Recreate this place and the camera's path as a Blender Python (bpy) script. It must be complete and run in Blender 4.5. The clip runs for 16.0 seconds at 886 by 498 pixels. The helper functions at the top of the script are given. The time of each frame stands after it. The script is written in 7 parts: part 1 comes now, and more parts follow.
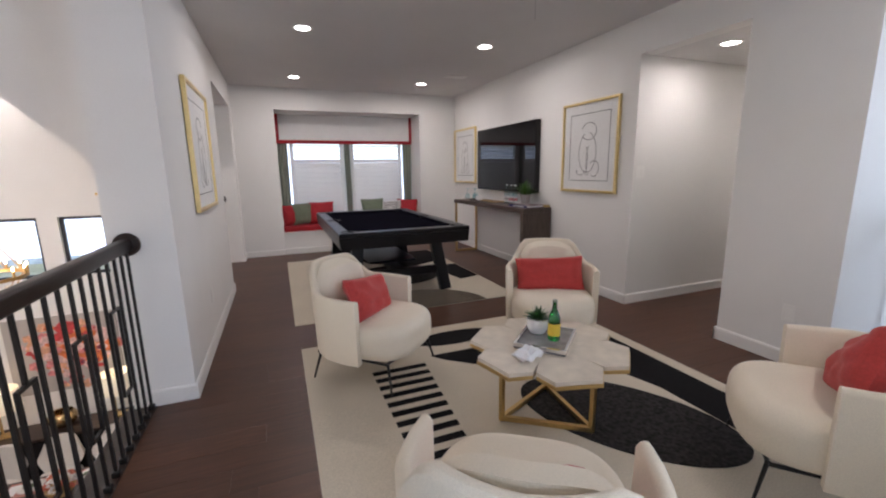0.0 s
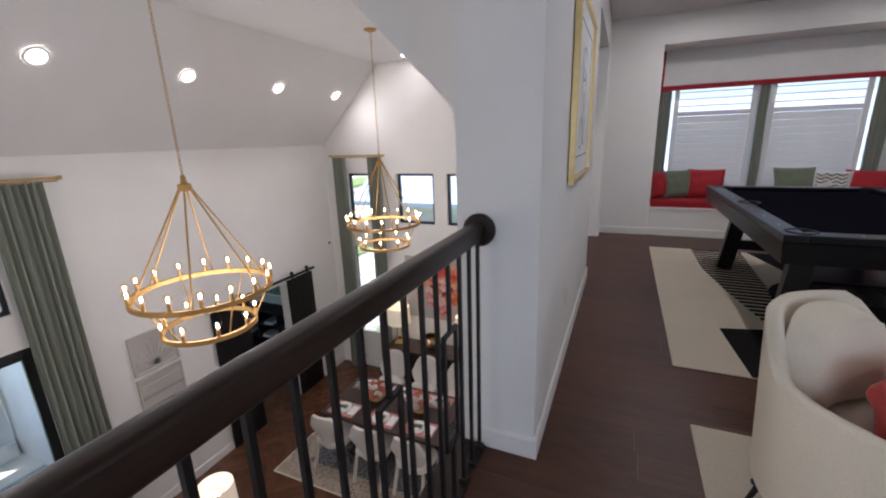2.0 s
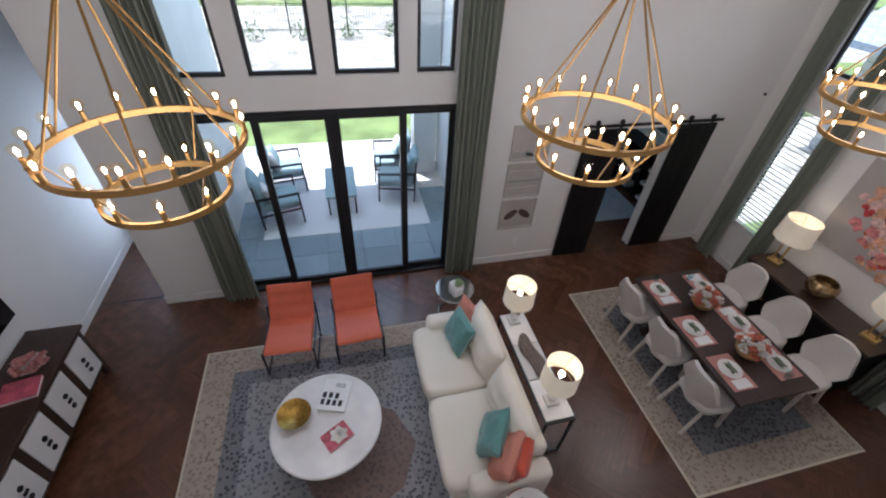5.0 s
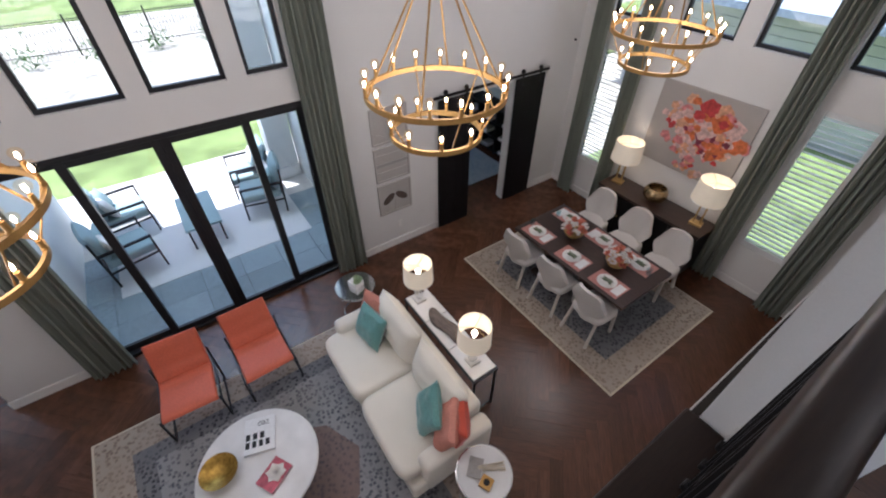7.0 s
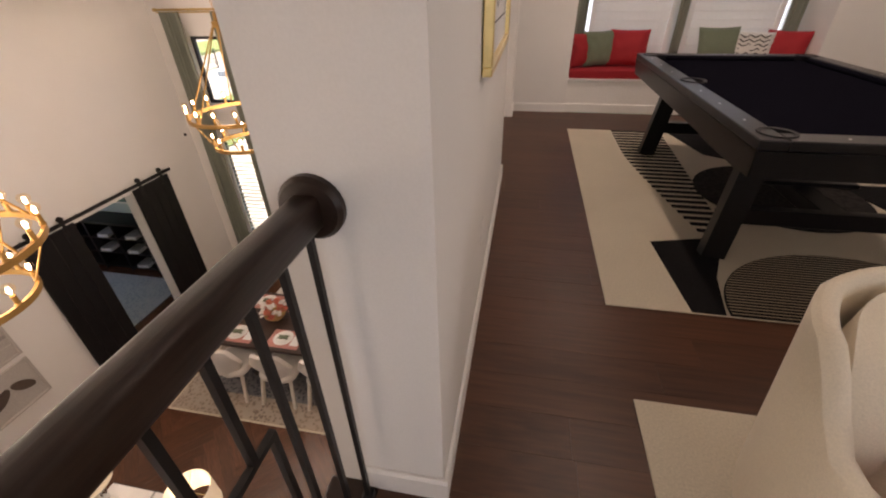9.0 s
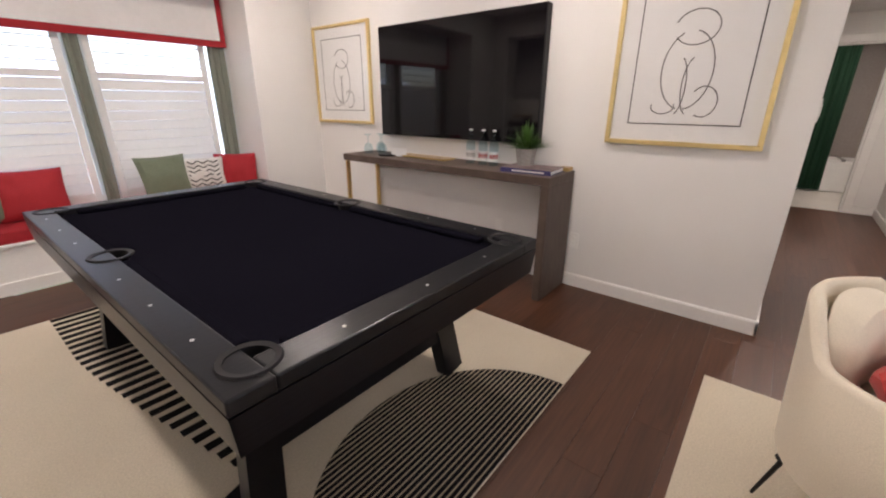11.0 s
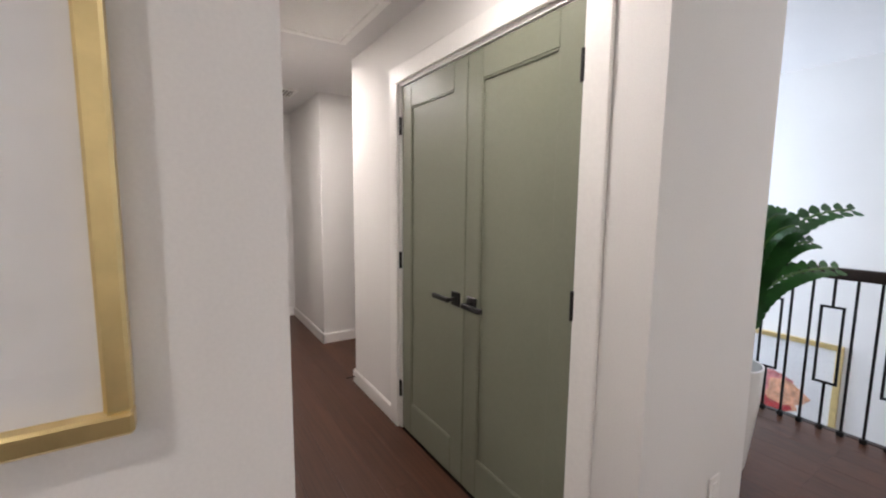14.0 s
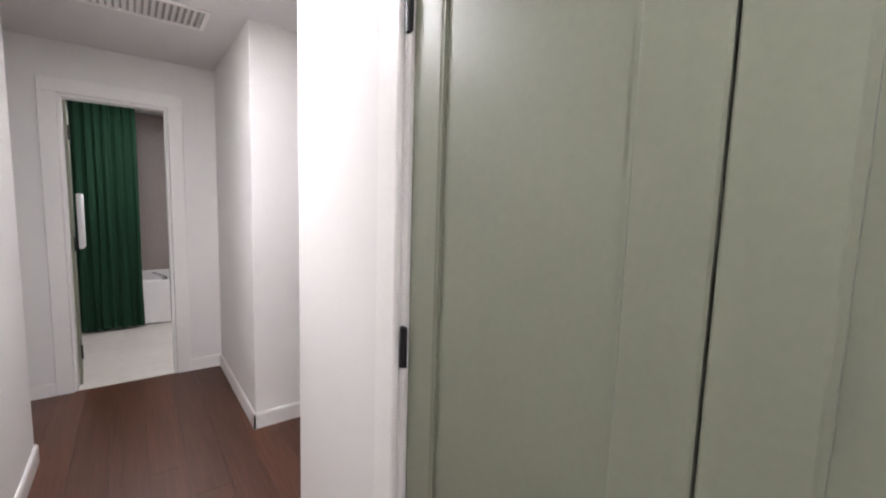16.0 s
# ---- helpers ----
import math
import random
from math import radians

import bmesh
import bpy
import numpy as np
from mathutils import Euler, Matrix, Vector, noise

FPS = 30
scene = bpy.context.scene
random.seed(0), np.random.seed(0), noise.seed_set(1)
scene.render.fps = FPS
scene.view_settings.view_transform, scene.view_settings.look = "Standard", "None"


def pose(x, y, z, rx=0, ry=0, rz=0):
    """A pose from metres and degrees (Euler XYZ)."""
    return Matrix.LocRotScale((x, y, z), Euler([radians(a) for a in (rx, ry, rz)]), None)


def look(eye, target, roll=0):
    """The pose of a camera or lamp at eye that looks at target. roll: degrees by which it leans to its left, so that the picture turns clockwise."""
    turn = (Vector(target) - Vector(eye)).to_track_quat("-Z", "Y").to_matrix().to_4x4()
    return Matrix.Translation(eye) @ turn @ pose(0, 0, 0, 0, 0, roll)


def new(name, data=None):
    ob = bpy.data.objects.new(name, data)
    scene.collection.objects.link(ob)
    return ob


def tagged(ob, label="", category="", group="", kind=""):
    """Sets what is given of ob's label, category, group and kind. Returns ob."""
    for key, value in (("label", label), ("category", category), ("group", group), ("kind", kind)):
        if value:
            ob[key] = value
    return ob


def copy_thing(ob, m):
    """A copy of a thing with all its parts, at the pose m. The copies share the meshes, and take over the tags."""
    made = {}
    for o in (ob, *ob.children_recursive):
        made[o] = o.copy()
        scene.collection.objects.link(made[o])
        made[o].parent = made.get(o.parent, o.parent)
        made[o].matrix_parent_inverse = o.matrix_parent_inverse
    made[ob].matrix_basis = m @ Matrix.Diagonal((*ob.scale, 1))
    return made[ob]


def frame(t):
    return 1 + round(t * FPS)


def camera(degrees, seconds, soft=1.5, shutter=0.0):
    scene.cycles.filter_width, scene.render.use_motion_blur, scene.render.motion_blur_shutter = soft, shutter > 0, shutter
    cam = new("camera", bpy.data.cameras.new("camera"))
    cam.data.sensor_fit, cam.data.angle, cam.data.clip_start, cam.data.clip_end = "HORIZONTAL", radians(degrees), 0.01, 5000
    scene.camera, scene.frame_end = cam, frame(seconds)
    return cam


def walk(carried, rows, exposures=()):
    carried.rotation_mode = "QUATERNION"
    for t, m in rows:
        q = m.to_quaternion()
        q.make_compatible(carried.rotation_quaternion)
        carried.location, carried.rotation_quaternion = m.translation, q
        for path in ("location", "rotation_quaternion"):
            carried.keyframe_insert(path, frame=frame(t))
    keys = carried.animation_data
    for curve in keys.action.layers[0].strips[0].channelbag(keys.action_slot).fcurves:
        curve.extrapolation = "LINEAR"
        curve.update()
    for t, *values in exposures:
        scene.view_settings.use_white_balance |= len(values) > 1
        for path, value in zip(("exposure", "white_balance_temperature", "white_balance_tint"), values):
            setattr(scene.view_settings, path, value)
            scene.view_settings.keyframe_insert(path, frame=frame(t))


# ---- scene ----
cam = camera(94.6, 16.0, soft=2.1)
PATH = [
    (0, (0.012, 0.04, 1.386), (0.738, 1.865, 1.009), -0.9),
    (0.5, (-0.014, 0.364, 1.375), (0.227, 2.319, 1.028), -0.9),
    (1, (-0.106, 0.704, 1.376), (-0.286, 2.66, 0.998), -1.0),
    (1.5, (-0.198, 1.019, 1.364), (-0.714, 2.895, 0.9), -0.8),
    (2, (-0.298, 1.308, 1.351), (-1.081, 3.075, 0.836), -1.9),
    (2.5, (-0.454, 1.537, 1.366), (-1.68, 3.038, 0.87), -1.0),
    (3, (-0.578, 1.66, 1.384), (-2.237, 2.639, 0.846), 1.8),
    (3.5, (-0.706, 1.708, 1.389), (-2.531, 2.203, 0.735), 1.5),
    (4, (-0.838, 1.693, 1.38), (-2.58, 2.024, 0.456), 1.9),
    (4.2, (-0.857, 1.681, 1.371), (-2.522, 1.988, 0.307), 2.1),
    (6.3, (-0.919, 1.634, 1.344), (-2.226, 2.219, -0.052), 1.8),
    (6.5, (-0.908, 1.659, 1.356), (-2.199, 2.322, -0.02), 1.2),
    (7, (-0.866, 1.719, 1.368), (-2.083, 2.57, 0.029), 0.2),
    (7.5, (-0.794, 1.802, 1.383), (-1.891, 2.847, 0.077), -0.3),
    (8, (-0.686, 1.897, 1.375), (-1.605, 3.157, 0.122), -0.4),
    (8.5, (-0.536, 1.991, 1.357), (-1.199, 3.459, 0.172), -0.4),
    (9, (-0.427, 2.179, 1.355), (-0.756, 3.822, 0.263), -1.3),
    (9.5, (-0.347, 2.456, 1.371), (-0.213, 4.201, 0.402), -2.3),
    (10, (-0.169, 2.749, 1.318), (0.435, 4.456, 0.47), -1.6),
    (10.2, (-0.105, 2.851, 1.329), (0.678, 4.507, 0.526), -1.2),
    (12.3, (1.222, 3.579, 1.413), (3.15, 3.543, 0.882), 0.4),
    (12.5, (1.389, 3.581, 1.417), (3.311, 3.392, 0.897), 0.3),
    (13, (1.822, 3.51, 1.415), (3.708, 3.032, 0.949), 0.5),
    (13.5, (2.24, 3.401, 1.387), (4.032, 2.564, 1.083), 0.4),
    (14, (2.622, 3.251, 1.401), (4.294, 2.176, 1.178), 0.6),
    (14.5, (2.963, 3.03, 1.428), (4.66, 1.988, 1.241), 2.1),
    (15, (3.301, 2.863, 1.413), (5.049, 1.916, 1.189), 1.2),
    (15.5, (3.647, 2.749, 1.395), (5.362, 1.751, 1.143), 1.2),
    (16, (3.978, 2.665, 1.402), (5.56, 1.459, 1.196), 1.7),
]
EXPOSURES = [(0.0, 1.45, 6000, 17), (1.0, 1.33, 5700, 16), (2.5, 0.9, 5700, 15), (3.5, 0.65, 5500, 14), (7.0, 0.95, 5600, 16), (8.0, 0.82, 6300, 18), (8.5, 1.05, 7000, 22), (9.5, 1.45, 7700, 25), (10.0, 1.7, 6400, 19), (12.5, 2.18, 6650, 18), (14.0, 1.75, 6100, 16), (15.0, 1.6, 6350, 17), (15.5, 1.85, 5800, 15), (16.0, 2.3, 5600, 16)]
walk(cam, [(t, look(eye, target, roll)) for t, eye, target, roll in PATH], EXPOSURES)

# ---- world, sun and exposure ----
world = bpy.data.worlds.new("world")
scene.world = world
world.use_nodes = True
wn = world.node_tree.nodes
sky = wn.new("ShaderNodeTexSky")
sky.sky_type, sky.sun_disc = "NISHITA", False
sky.sun_elevation, sky.sun_rotation = radians(77), radians(232)
sky.air_density, sky.dust_density = 1.0, 2.0
world.node_tree.links.new(sky.outputs[0], wn["Background"].inputs[0])
wn["Background"].inputs[1].default_value = 0.15
sun = new("sun", bpy.data.lights.new("sun", "SUN"))
sun.data.energy, sun.data.angle, sun.data.color = 5.0, radians(0.5), (1.0, 0.95, 0.87)
sun.matrix_world = look((-5.2, -4, 30), (0, 0, 0))
WARM = (1.0, 0.91, 0.80)


def lamp(kind, at, power, size, color=WARM, aim=(0, 0, -1)):
    data = bpy.data.lights.new("lamp", kind)
    data.energy, data.color = power, color
    if kind == "AREA":
        data.shape, data.size = "DISK", size
    else:
        data.shadow_soft_size = size
    ob = new("lamp", data)
    ob.matrix_world = look(at, Vector(at) + Vector(aim))
    return ob


# ---- materials ----
def mat(name, color, rough=0.6, metal=0.0, grain=0.06, scale=30.0, bump=0.05, stains=0.05, stretch=(1, 1, 1), sheen=0.0, coat=0.0, vary=0.0, island=False, spec=None):
    m = bpy.data.materials.new(name)
    m.use_nodes = True
    n, l = m.node_tree.nodes, m.node_tree.links
    b = n["Principled BSDF"]
    b.inputs["Roughness"].default_value, b.inputs["Metallic"].default_value = rough, metal
    if spec is None:
        spec = 0.12 if rough >= 0.85 else 0.5
    b.inputs["Specular IOR Level"].default_value = spec
    if sheen:
        b.inputs["Sheen Weight"].default_value = sheen
    if coat:
        b.inputs["Coat Weight"].default_value = coat
    co, mp = n.new("ShaderNodeTexCoord"), n.new("ShaderNodeMapping")
    mp.inputs["Scale"].default_value = stretch
    l.new(co.outputs["Object"], mp.inputs["Vector"])
    if vary and not island:
        oi, off = n.new("ShaderNodeObjectInfo"), n.new("ShaderNodeVectorMath")
        off.operation = "SCALE"
        off.inputs[0].default_value = (37.0, 23.0, 11.0)
        l.new(oi.outputs["Random"], off.inputs["Scale"])
        l.new(off.outputs[0], mp.inputs["Location"])
    fine, wide = n.new("ShaderNodeTexNoise"), n.new("ShaderNodeTexNoise")
    fine.inputs["Scale"].default_value, fine.inputs["Detail"].default_value = scale, 6
    wide.inputs["Scale"].default_value, wide.inputs["Detail"].default_value = 1.7, 3
    val = None
    for tex, amount in ((fine, grain), (wide, stains)):
        l.new(mp.outputs[0], tex.inputs["Vector"])
        mr = n.new("ShaderNodeMapRange")
        mr.inputs["From Min"].default_value, mr.inputs["From Max"].default_value = 0.3, 0.7
        mr.inputs["To Min"].default_value, mr.inputs["To Max"].default_value = 1 - amount, 1 + amount
        l.new(tex.outputs["Fac"], mr.inputs["Value"])
        if val is None:
            val = mr.outputs[0]
        else:
            mu = n.new("ShaderNodeMath")
            mu.operation = "MULTIPLY"
            l.new(val, mu.inputs[0]), l.new(mr.outputs[0], mu.inputs[1])
            val = mu.outputs[0]
    if vary:
        src = n.new("ShaderNodeNewGeometry").outputs["Random Per Island"] if island else n.new("ShaderNodeObjectInfo").outputs["Random"]
        mr = n.new("ShaderNodeMapRange")
        mr.inputs["To Min"].default_value, mr.inputs["To Max"].default_value = 1 - vary, 1 + vary
        l.new(src, mr.inputs["Value"])
        mu = n.new("ShaderNodeMath")
        mu.operation = "MULTIPLY"
        l.new(val, mu.inputs[0]), l.new(mr.outputs[0], mu.inputs[1])
        val = mu.outputs[0]
    vm = n.new("ShaderNodeVectorMath")
    vm.operation = "SCALE"
    vm.inputs[0].default_value = color
    l.new(val, vm.inputs["Scale"])
    l.new(vm.outputs[0], b.inputs["Base Color"])
    if bump:
        bp = n.new("ShaderNodeBump")
        bp.inputs["Strength"].default_value, bp.inputs["Distance"].default_value = bump, 0.004
        l.new(fine.outputs["Fac"], bp.inputs["Height"])
        l.new(bp.outputs[0], b.inputs["Normal"])
    return m


def glow(name, color, strength):
    m = bpy.data.materials.new(name)
    m.use_nodes = True
    b = m.node_tree.nodes["Principled BSDF"]
    b.inputs["Base Color"].default_value = (*color, 1)
    b.inputs["Emission Color"].default_value = (*color, 1)
    b.inputs["Emission Strength"].default_value = strength
    return m


def glass(name, color=(1, 1, 1), rough=0.0, thin=True):
    m = bpy.data.materials.new(name)
    m.use_nodes = True
    n, l = m.node_tree.nodes, m.node_tree.links
    b = n["Principled BSDF"]
    if not thin:
        b.inputs["Base Color"].default_value = (*color, 1)
        b.inputs["Transmission Weight"].default_value, b.inputs["Roughness"].default_value = 1.0, rough
        return m
    clear, shine, mix = n.new("ShaderNodeBsdfTransparent"), n.new("ShaderNodeBsdfGlossy"), n.new("ShaderNodeMixShader")
    clear.inputs[0].default_value, shine.inputs["Roughness"].default_value = (*color, 1), 0.02
    mix.inputs[0].default_value = 0.03
    l.new(clear.outputs[0], mix.inputs[1]), l.new(shine.outputs[0], mix.inputs[2])
    l.new(mix.outputs[0], n["Material Output"].inputs[0])
    return m


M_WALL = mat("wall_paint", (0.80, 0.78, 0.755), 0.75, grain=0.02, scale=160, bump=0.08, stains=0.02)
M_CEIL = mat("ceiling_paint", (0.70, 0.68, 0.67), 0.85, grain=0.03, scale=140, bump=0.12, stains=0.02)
M_TRIM = mat("trim_paint", (0.84, 0.82, 0.79), 0.4, grain=0.02, scale=60, bump=0.02, stains=0.02)
M_WOOD = mat("dark_oak_plank", (0.078, 0.030, 0.0150), 0.40, spec=0.38, grain=0.22, scale=7, bump=0.08, stains=0.12, stretch=(0.8, 9, 9), vary=0.16)
M_HERR = mat("herringbone_oak", (0.100, 0.042, 0.023), 0.26, grain=0.28, scale=9, bump=0.1, stains=0.1, stretch=(0.8, 9, 9), vary=0.20)
M_HERR2 = mat("herringbone_oak_far", (0.100, 0.042, 0.023), 0.26, grain=0.28, scale=9, bump=0.1, stains=0.1, vary=0.20, island=True)
M_GAP = mat("floor_joint", (0.012, 0.007, 0.005), 0.8)
M_RAIL = mat("espresso_wood", (0.022, 0.0115, 0.008), 0.36, spec=0.35, grain=0.3, scale=14, bump=0.12, stretch=(10, 1, 10))
M_IRON = mat("black_iron", (0.012, 0.011, 0.011), 0.42, metal=0.3, grain=0.1)
M_GOLD = mat("brushed_brass", (0.62, 0.44, 0.19), 0.30, metal=1.0, grain=0.06, scale=60)
M_AGED = mat("aged_brass", (0.46, 0.27, 0.09), 0.42, metal=0.8, grain=0.08, scale=60)
M_FRAMEGOLD = mat("gilt_frame", (0.80, 0.63, 0.30), 0.32, metal=0.9, grain=0.06)
M_BOUCLE = mat("cream_boucle", (0.80, 0.71, 0.57), 0.95, grain=0.06, scale=220, bump=0.35, sheen=0.1)
M_SOFA = mat("ivory_linen", (0.84, 0.79, 0.69), 0.9, grain=0.04, scale=180, bump=0.2, sheen=0.2)
M_CORALV = mat("coral_velvet", (0.47, 0.040, 0.034), 0.75, grain=0.12, scale=90, sheen=0.12)
M_RED = mat("red_linen", (0.36, 0.013, 0.020), 0.8, grain=0.1, scale=140, bump=0.2)
M_SAGE = mat("sage_linen", (0.17, 0.20, 0.14), 0.85, grain=0.1, scale=140, bump=0.2)
M_TEAL = mat("teal_velvet", (0.12, 0.30, 0.28), 0.65, grain=0.15, scale=60, sheen=0.5)
M_PINK = mat("blush_weave", (0.58, 0.25, 0.19), 0.85, grain=0.15, scale=90, bump=0.3)
M_ORANGE = mat("coral_leather", (0.60, 0.125, 0.060), 0.45, grain=0.08, scale=50, bump=0.08)
M_DRAPE = mat("grey_green_drape", (0.225, 0.24, 0.20), 0.85, grain=0.08, scale=200, bump=0.15)
M_POOLW = mat("black_stained_wood", (0.006, 0.006, 0.008), 0.30, spec=0.36, grain=0.25, scale=12, bump=0.12, stretch=(1, 10, 10))
M_FELT = mat("navy_felt", (0.0075, 0.0072, 0.0115), 1.0, spec=0.0, grain=0.12, scale=260, bump=0.15)
M_CREAM = mat("cream_wool", (0.60, 0.53, 0.42), 0.95, grain=0.10, scale=130, bump=0.4)
M_BLACKW = mat("black_wool", (0.012, 0.011, 0.012), 0.95, grain=0.25, scale=130, bump=0.4)
M_GREYW = mat("charcoal_pile", (0.030, 0.027, 0.026), 0.95, grain=0.6, scale=45, bump=0.6)
M_TAUPEW = mat("taupe_wool", (0.45, 0.37, 0.27), 0.95, grain=0.12, scale=130, bump=0.4)
M_DARKWOOD = mat("walnut_veneer", (0.045, 0.026, 0.019), 0.4, grain=0.35, scale=9, stretch=(1, 12, 12))
M_GREYOAK = mat("grey_brown_oak", (0.095, 0.066, 0.052), 0.5, grain=0.3, scale=9, stretch=(12, 1, 1))
M_BLACK = mat("black_paint", (0.008, 0.007, 0.008), 0.5, spec=0.3, grain=0.15)
M_FRAMEBLK = mat("black_window_frame", (0.012, 0.012, 0.014), 0.4)
M_SCREEN = mat("screen_glass", (0.004, 0.003, 0.004), 0.05, grain=0.0, bump=0.0, spec=0.30)
M_GREENP = mat("sage_door_paint", (0.215, 0.225, 0.165), 0.42, grain=0.03, scale=80, bump=0.03)
M_PAPER = mat("white_paper", (0.78, 0.77, 0.76), 0.85, grain=0.02)
M_INK = mat("grey_ink", (0.10, 0.09, 0.09), 0.8, grain=0.3, scale=20)
M_MARBLE = mat("white_marble", (0.78, 0.77, 0.76), 0.18, grain=0.06, scale=5, bump=0.0, stains=0.10)
M_CERAMIC = mat("white_ceramic", (0.80, 0.78, 0.75), 0.25, grain=0.02)
M_LEAF = mat("leaf_green", (0.055, 0.13, 0.022), 0.42, grain=0.3, scale=20)
M_LEAF2 = mat("dark_leaf_green", (0.022, 0.085, 0.016), 0.32, grain=0.25, scale=12)
M_CONC = mat("grey_concrete_pot", (0.36, 0.34, 0.32), 0.8, grain=0.12, scale=60, bump=0.2)
M_SHADE = mat("linen_shade", (0.86, 0.78, 0.64), 0.9, grain=0.04, scale=200, bump=0.1)
M_SHADE.node_tree.nodes["Principled BSDF"].inputs["Emission Color"].default_value = (1.0, 0.80, 0.52, 1)
M_SHADE.node_tree.nodes["Principled BSDF"].inputs["Emission Strength"].default_value = 0.10
M_BULB = glow("bulb_glow", (1.0, 0.80, 0.55), 14.0)
M_CAN = glow("can_glow", (1.0, 0.92, 0.80), 9.0)
M_GLASS = glass("clear_glass")
M_BULBGLASS = glass("bulb_glass", (1.0, 0.93, 0.82))
M_BLUEGLASS = glass("bottle_glass", (0.80, 0.90, 0.92))
M_GREENGLASS = glass("green_bottle_glass", (0.01, 0.20, 0.03), thin=False)
M_SHUT = mat("white_shutter", (0.80, 0.80, 0.79), 0.45, grain=0.02)
M_TILE = mat("pale_floor_tile", (0.62, 0.58, 0.52), 0.35, grain=0.05, scale=12)
M_GREIGE = mat("taupe_wall_tile", (0.34, 0.29, 0.26), 0.4, grain=0.06)
M_SHOWER = mat("green_shower_cloth", (0.018, 0.050, 0.028), 0.85, grain=0.12, scale=120)
M_CHROME = mat("chrome", (0.75, 0.75, 0.76), 0.12, metal=1.0, grain=0.0, bump=0.0)
M_STUCCO = mat("pale_stucco", (0.78, 0.80, 0.80), 0.9, grain=0.06, scale=90, bump=0.3)
M_PATIO = mat("patio_paver", (0.25, 0.31, 0.34), 0.8, grain=0.15, scale=30, bump=0.2, vary=0.12)
M_CONCRETE = mat("pale_concrete", (0.62, 0.60, 0.56), 0.85, grain=0.08, scale=20)
M_GRASS = mat("lawn_grass", (0.17, 0.23, 0.085), 0.95, grain=0.4, scale=60, bump=0.6, stains=0.3)
M_FIELD = mat("dry_field", (0.40, 0.39, 0.33), 0.95, grain=0.3, scale=4, stains=0.4)
M_SIDING = mat("neighbour_siding", (0.50, 0.52, 0.50), 0.8, grain=0.05)
M_NAVY = mat("slate_blue_cushion", (0.30, 0.40, 0.42), 0.9, grain=0.1, scale=120)


# ---- builders ----
def thing(name, label, category, group="", at=(0, 0, 0), turn=0, kind=""):
    ob = new(name)
    ob.matrix_world = pose(*at, 0, 0, turn)
    return tagged(ob, label, category, group, kind)


def part(name, bm, material, parent=None, label="", smooth=False, at=None):
    me = bpy.data.meshes.new(name)
    bmesh.ops.recalc_face_normals(bm, faces=bm.faces)
    bm.to_mesh(me)
    bm.free()
    me.materials.append(material)
    if smooth:
        for p in me.polygons:
            p.use_smooth = True
        me.set_sharp_from_angle(angle=radians(38))
    ob = new(name, me)
    if parent is not None:
        ob.parent = parent
    if at is not None:
        ob.matrix_basis = at if isinstance(at, Matrix) else pose(*at)
    return tagged(ob, label) if label else ob


def again(ob, m):
    """Another piece on the same mesh, under the same parent."""
    o = bpy.data.objects.new(ob.name.split(".")[0], ob.data)
    scene.collection.objects.link(o)
    o.parent = ob.parent
    o.matrix_basis = m
    if "label" in ob:
        o["label"] = ob["label"]
    return o


def B():
    return bmesh.new()


def box(bm, lo, hi, bevel=0.0, segs=2, m=None):
    x0, y0, z0 = lo
    x1, y1, z1 = hi
    vs = [bm.verts.new(v) for v in ((x0, y0, z0), (x1, y0, z0), (x1, y1, z0), (x0, y1, z0), (x0, y0, z1), (x1, y0, z1), (x1, y1, z1), (x0, y1, z1))]
    fs = [bm.faces.new([vs[i] for i in q]) for q in ((0, 3, 2, 1), (4, 5, 6, 7), (0, 1, 5, 4), (1, 2, 6, 5), (2, 3, 7, 6), (3, 0, 4, 7))]
    if bevel:
        es = list({e for f in fs for e in f.edges})
        out = bmesh.ops.bevel(bm, geom=es, offset=bevel, segments=segs, profile=0.5, affect="EDGES")
        vs = list({v for f in out["faces"] for v in f.verts} | {v for v in vs if v.is_valid})
    if m is not None:
        bmesh.ops.transform(bm, matrix=m, verts=vs)
    return bm


def bar(bm, a, b, r, seg=10, r2=None, caps=True):
    """A round bar from a to b."""
    a, b = Vector(a), Vector(b)
    r2 = r if r2 is None else r2
    q = (b - a).to_track_quat("Z", "Y")
    rings = []
    for p, rr in ((a, r), (b, r2)):
        rings.append([bm.verts.new(p + q @ Vector((rr * math.cos(2 * math.pi * i / seg), rr * math.sin(2 * math.pi * i / seg), 0))) for i in range(seg)])
    for i in range(seg):
        j = (i + 1) % seg
        bm.faces.new((rings[0][i], rings[0][j], rings[1][j], rings[1][i]))
    if caps:
        bm.faces.new(rings[0][::-1]), bm.faces.new(rings[1])
    return bm


def strut(bm, a, b, w, d=None, up=(0, 0, 1)):
    """A square bar from a to b."""
    a, b = Vector(a), Vector(b)
    d = w if d is None else d
    z = (b - a).normalized()
    u = Vector(up)
    if abs(z.dot(u)) > 0.98:
        u = Vector((0, 1, 0))
    x = u.cross(z).normalized()
    y = z.cross(x)
    vs = [bm.verts.new(p + x * (sx * w / 2) + y * (sy * d / 2)) for p in (a, b) for sx, sy in ((-1, -1), (1, -1), (1, 1), (-1, 1))]
    for q in ((3, 2, 1, 0), (4, 5, 6, 7), (0, 1, 5, 4), (1, 2, 6, 5), (2, 3, 7, 6), (3, 0, 4, 7)):
        bm.faces.new([vs[i] for i in q])
    return bm


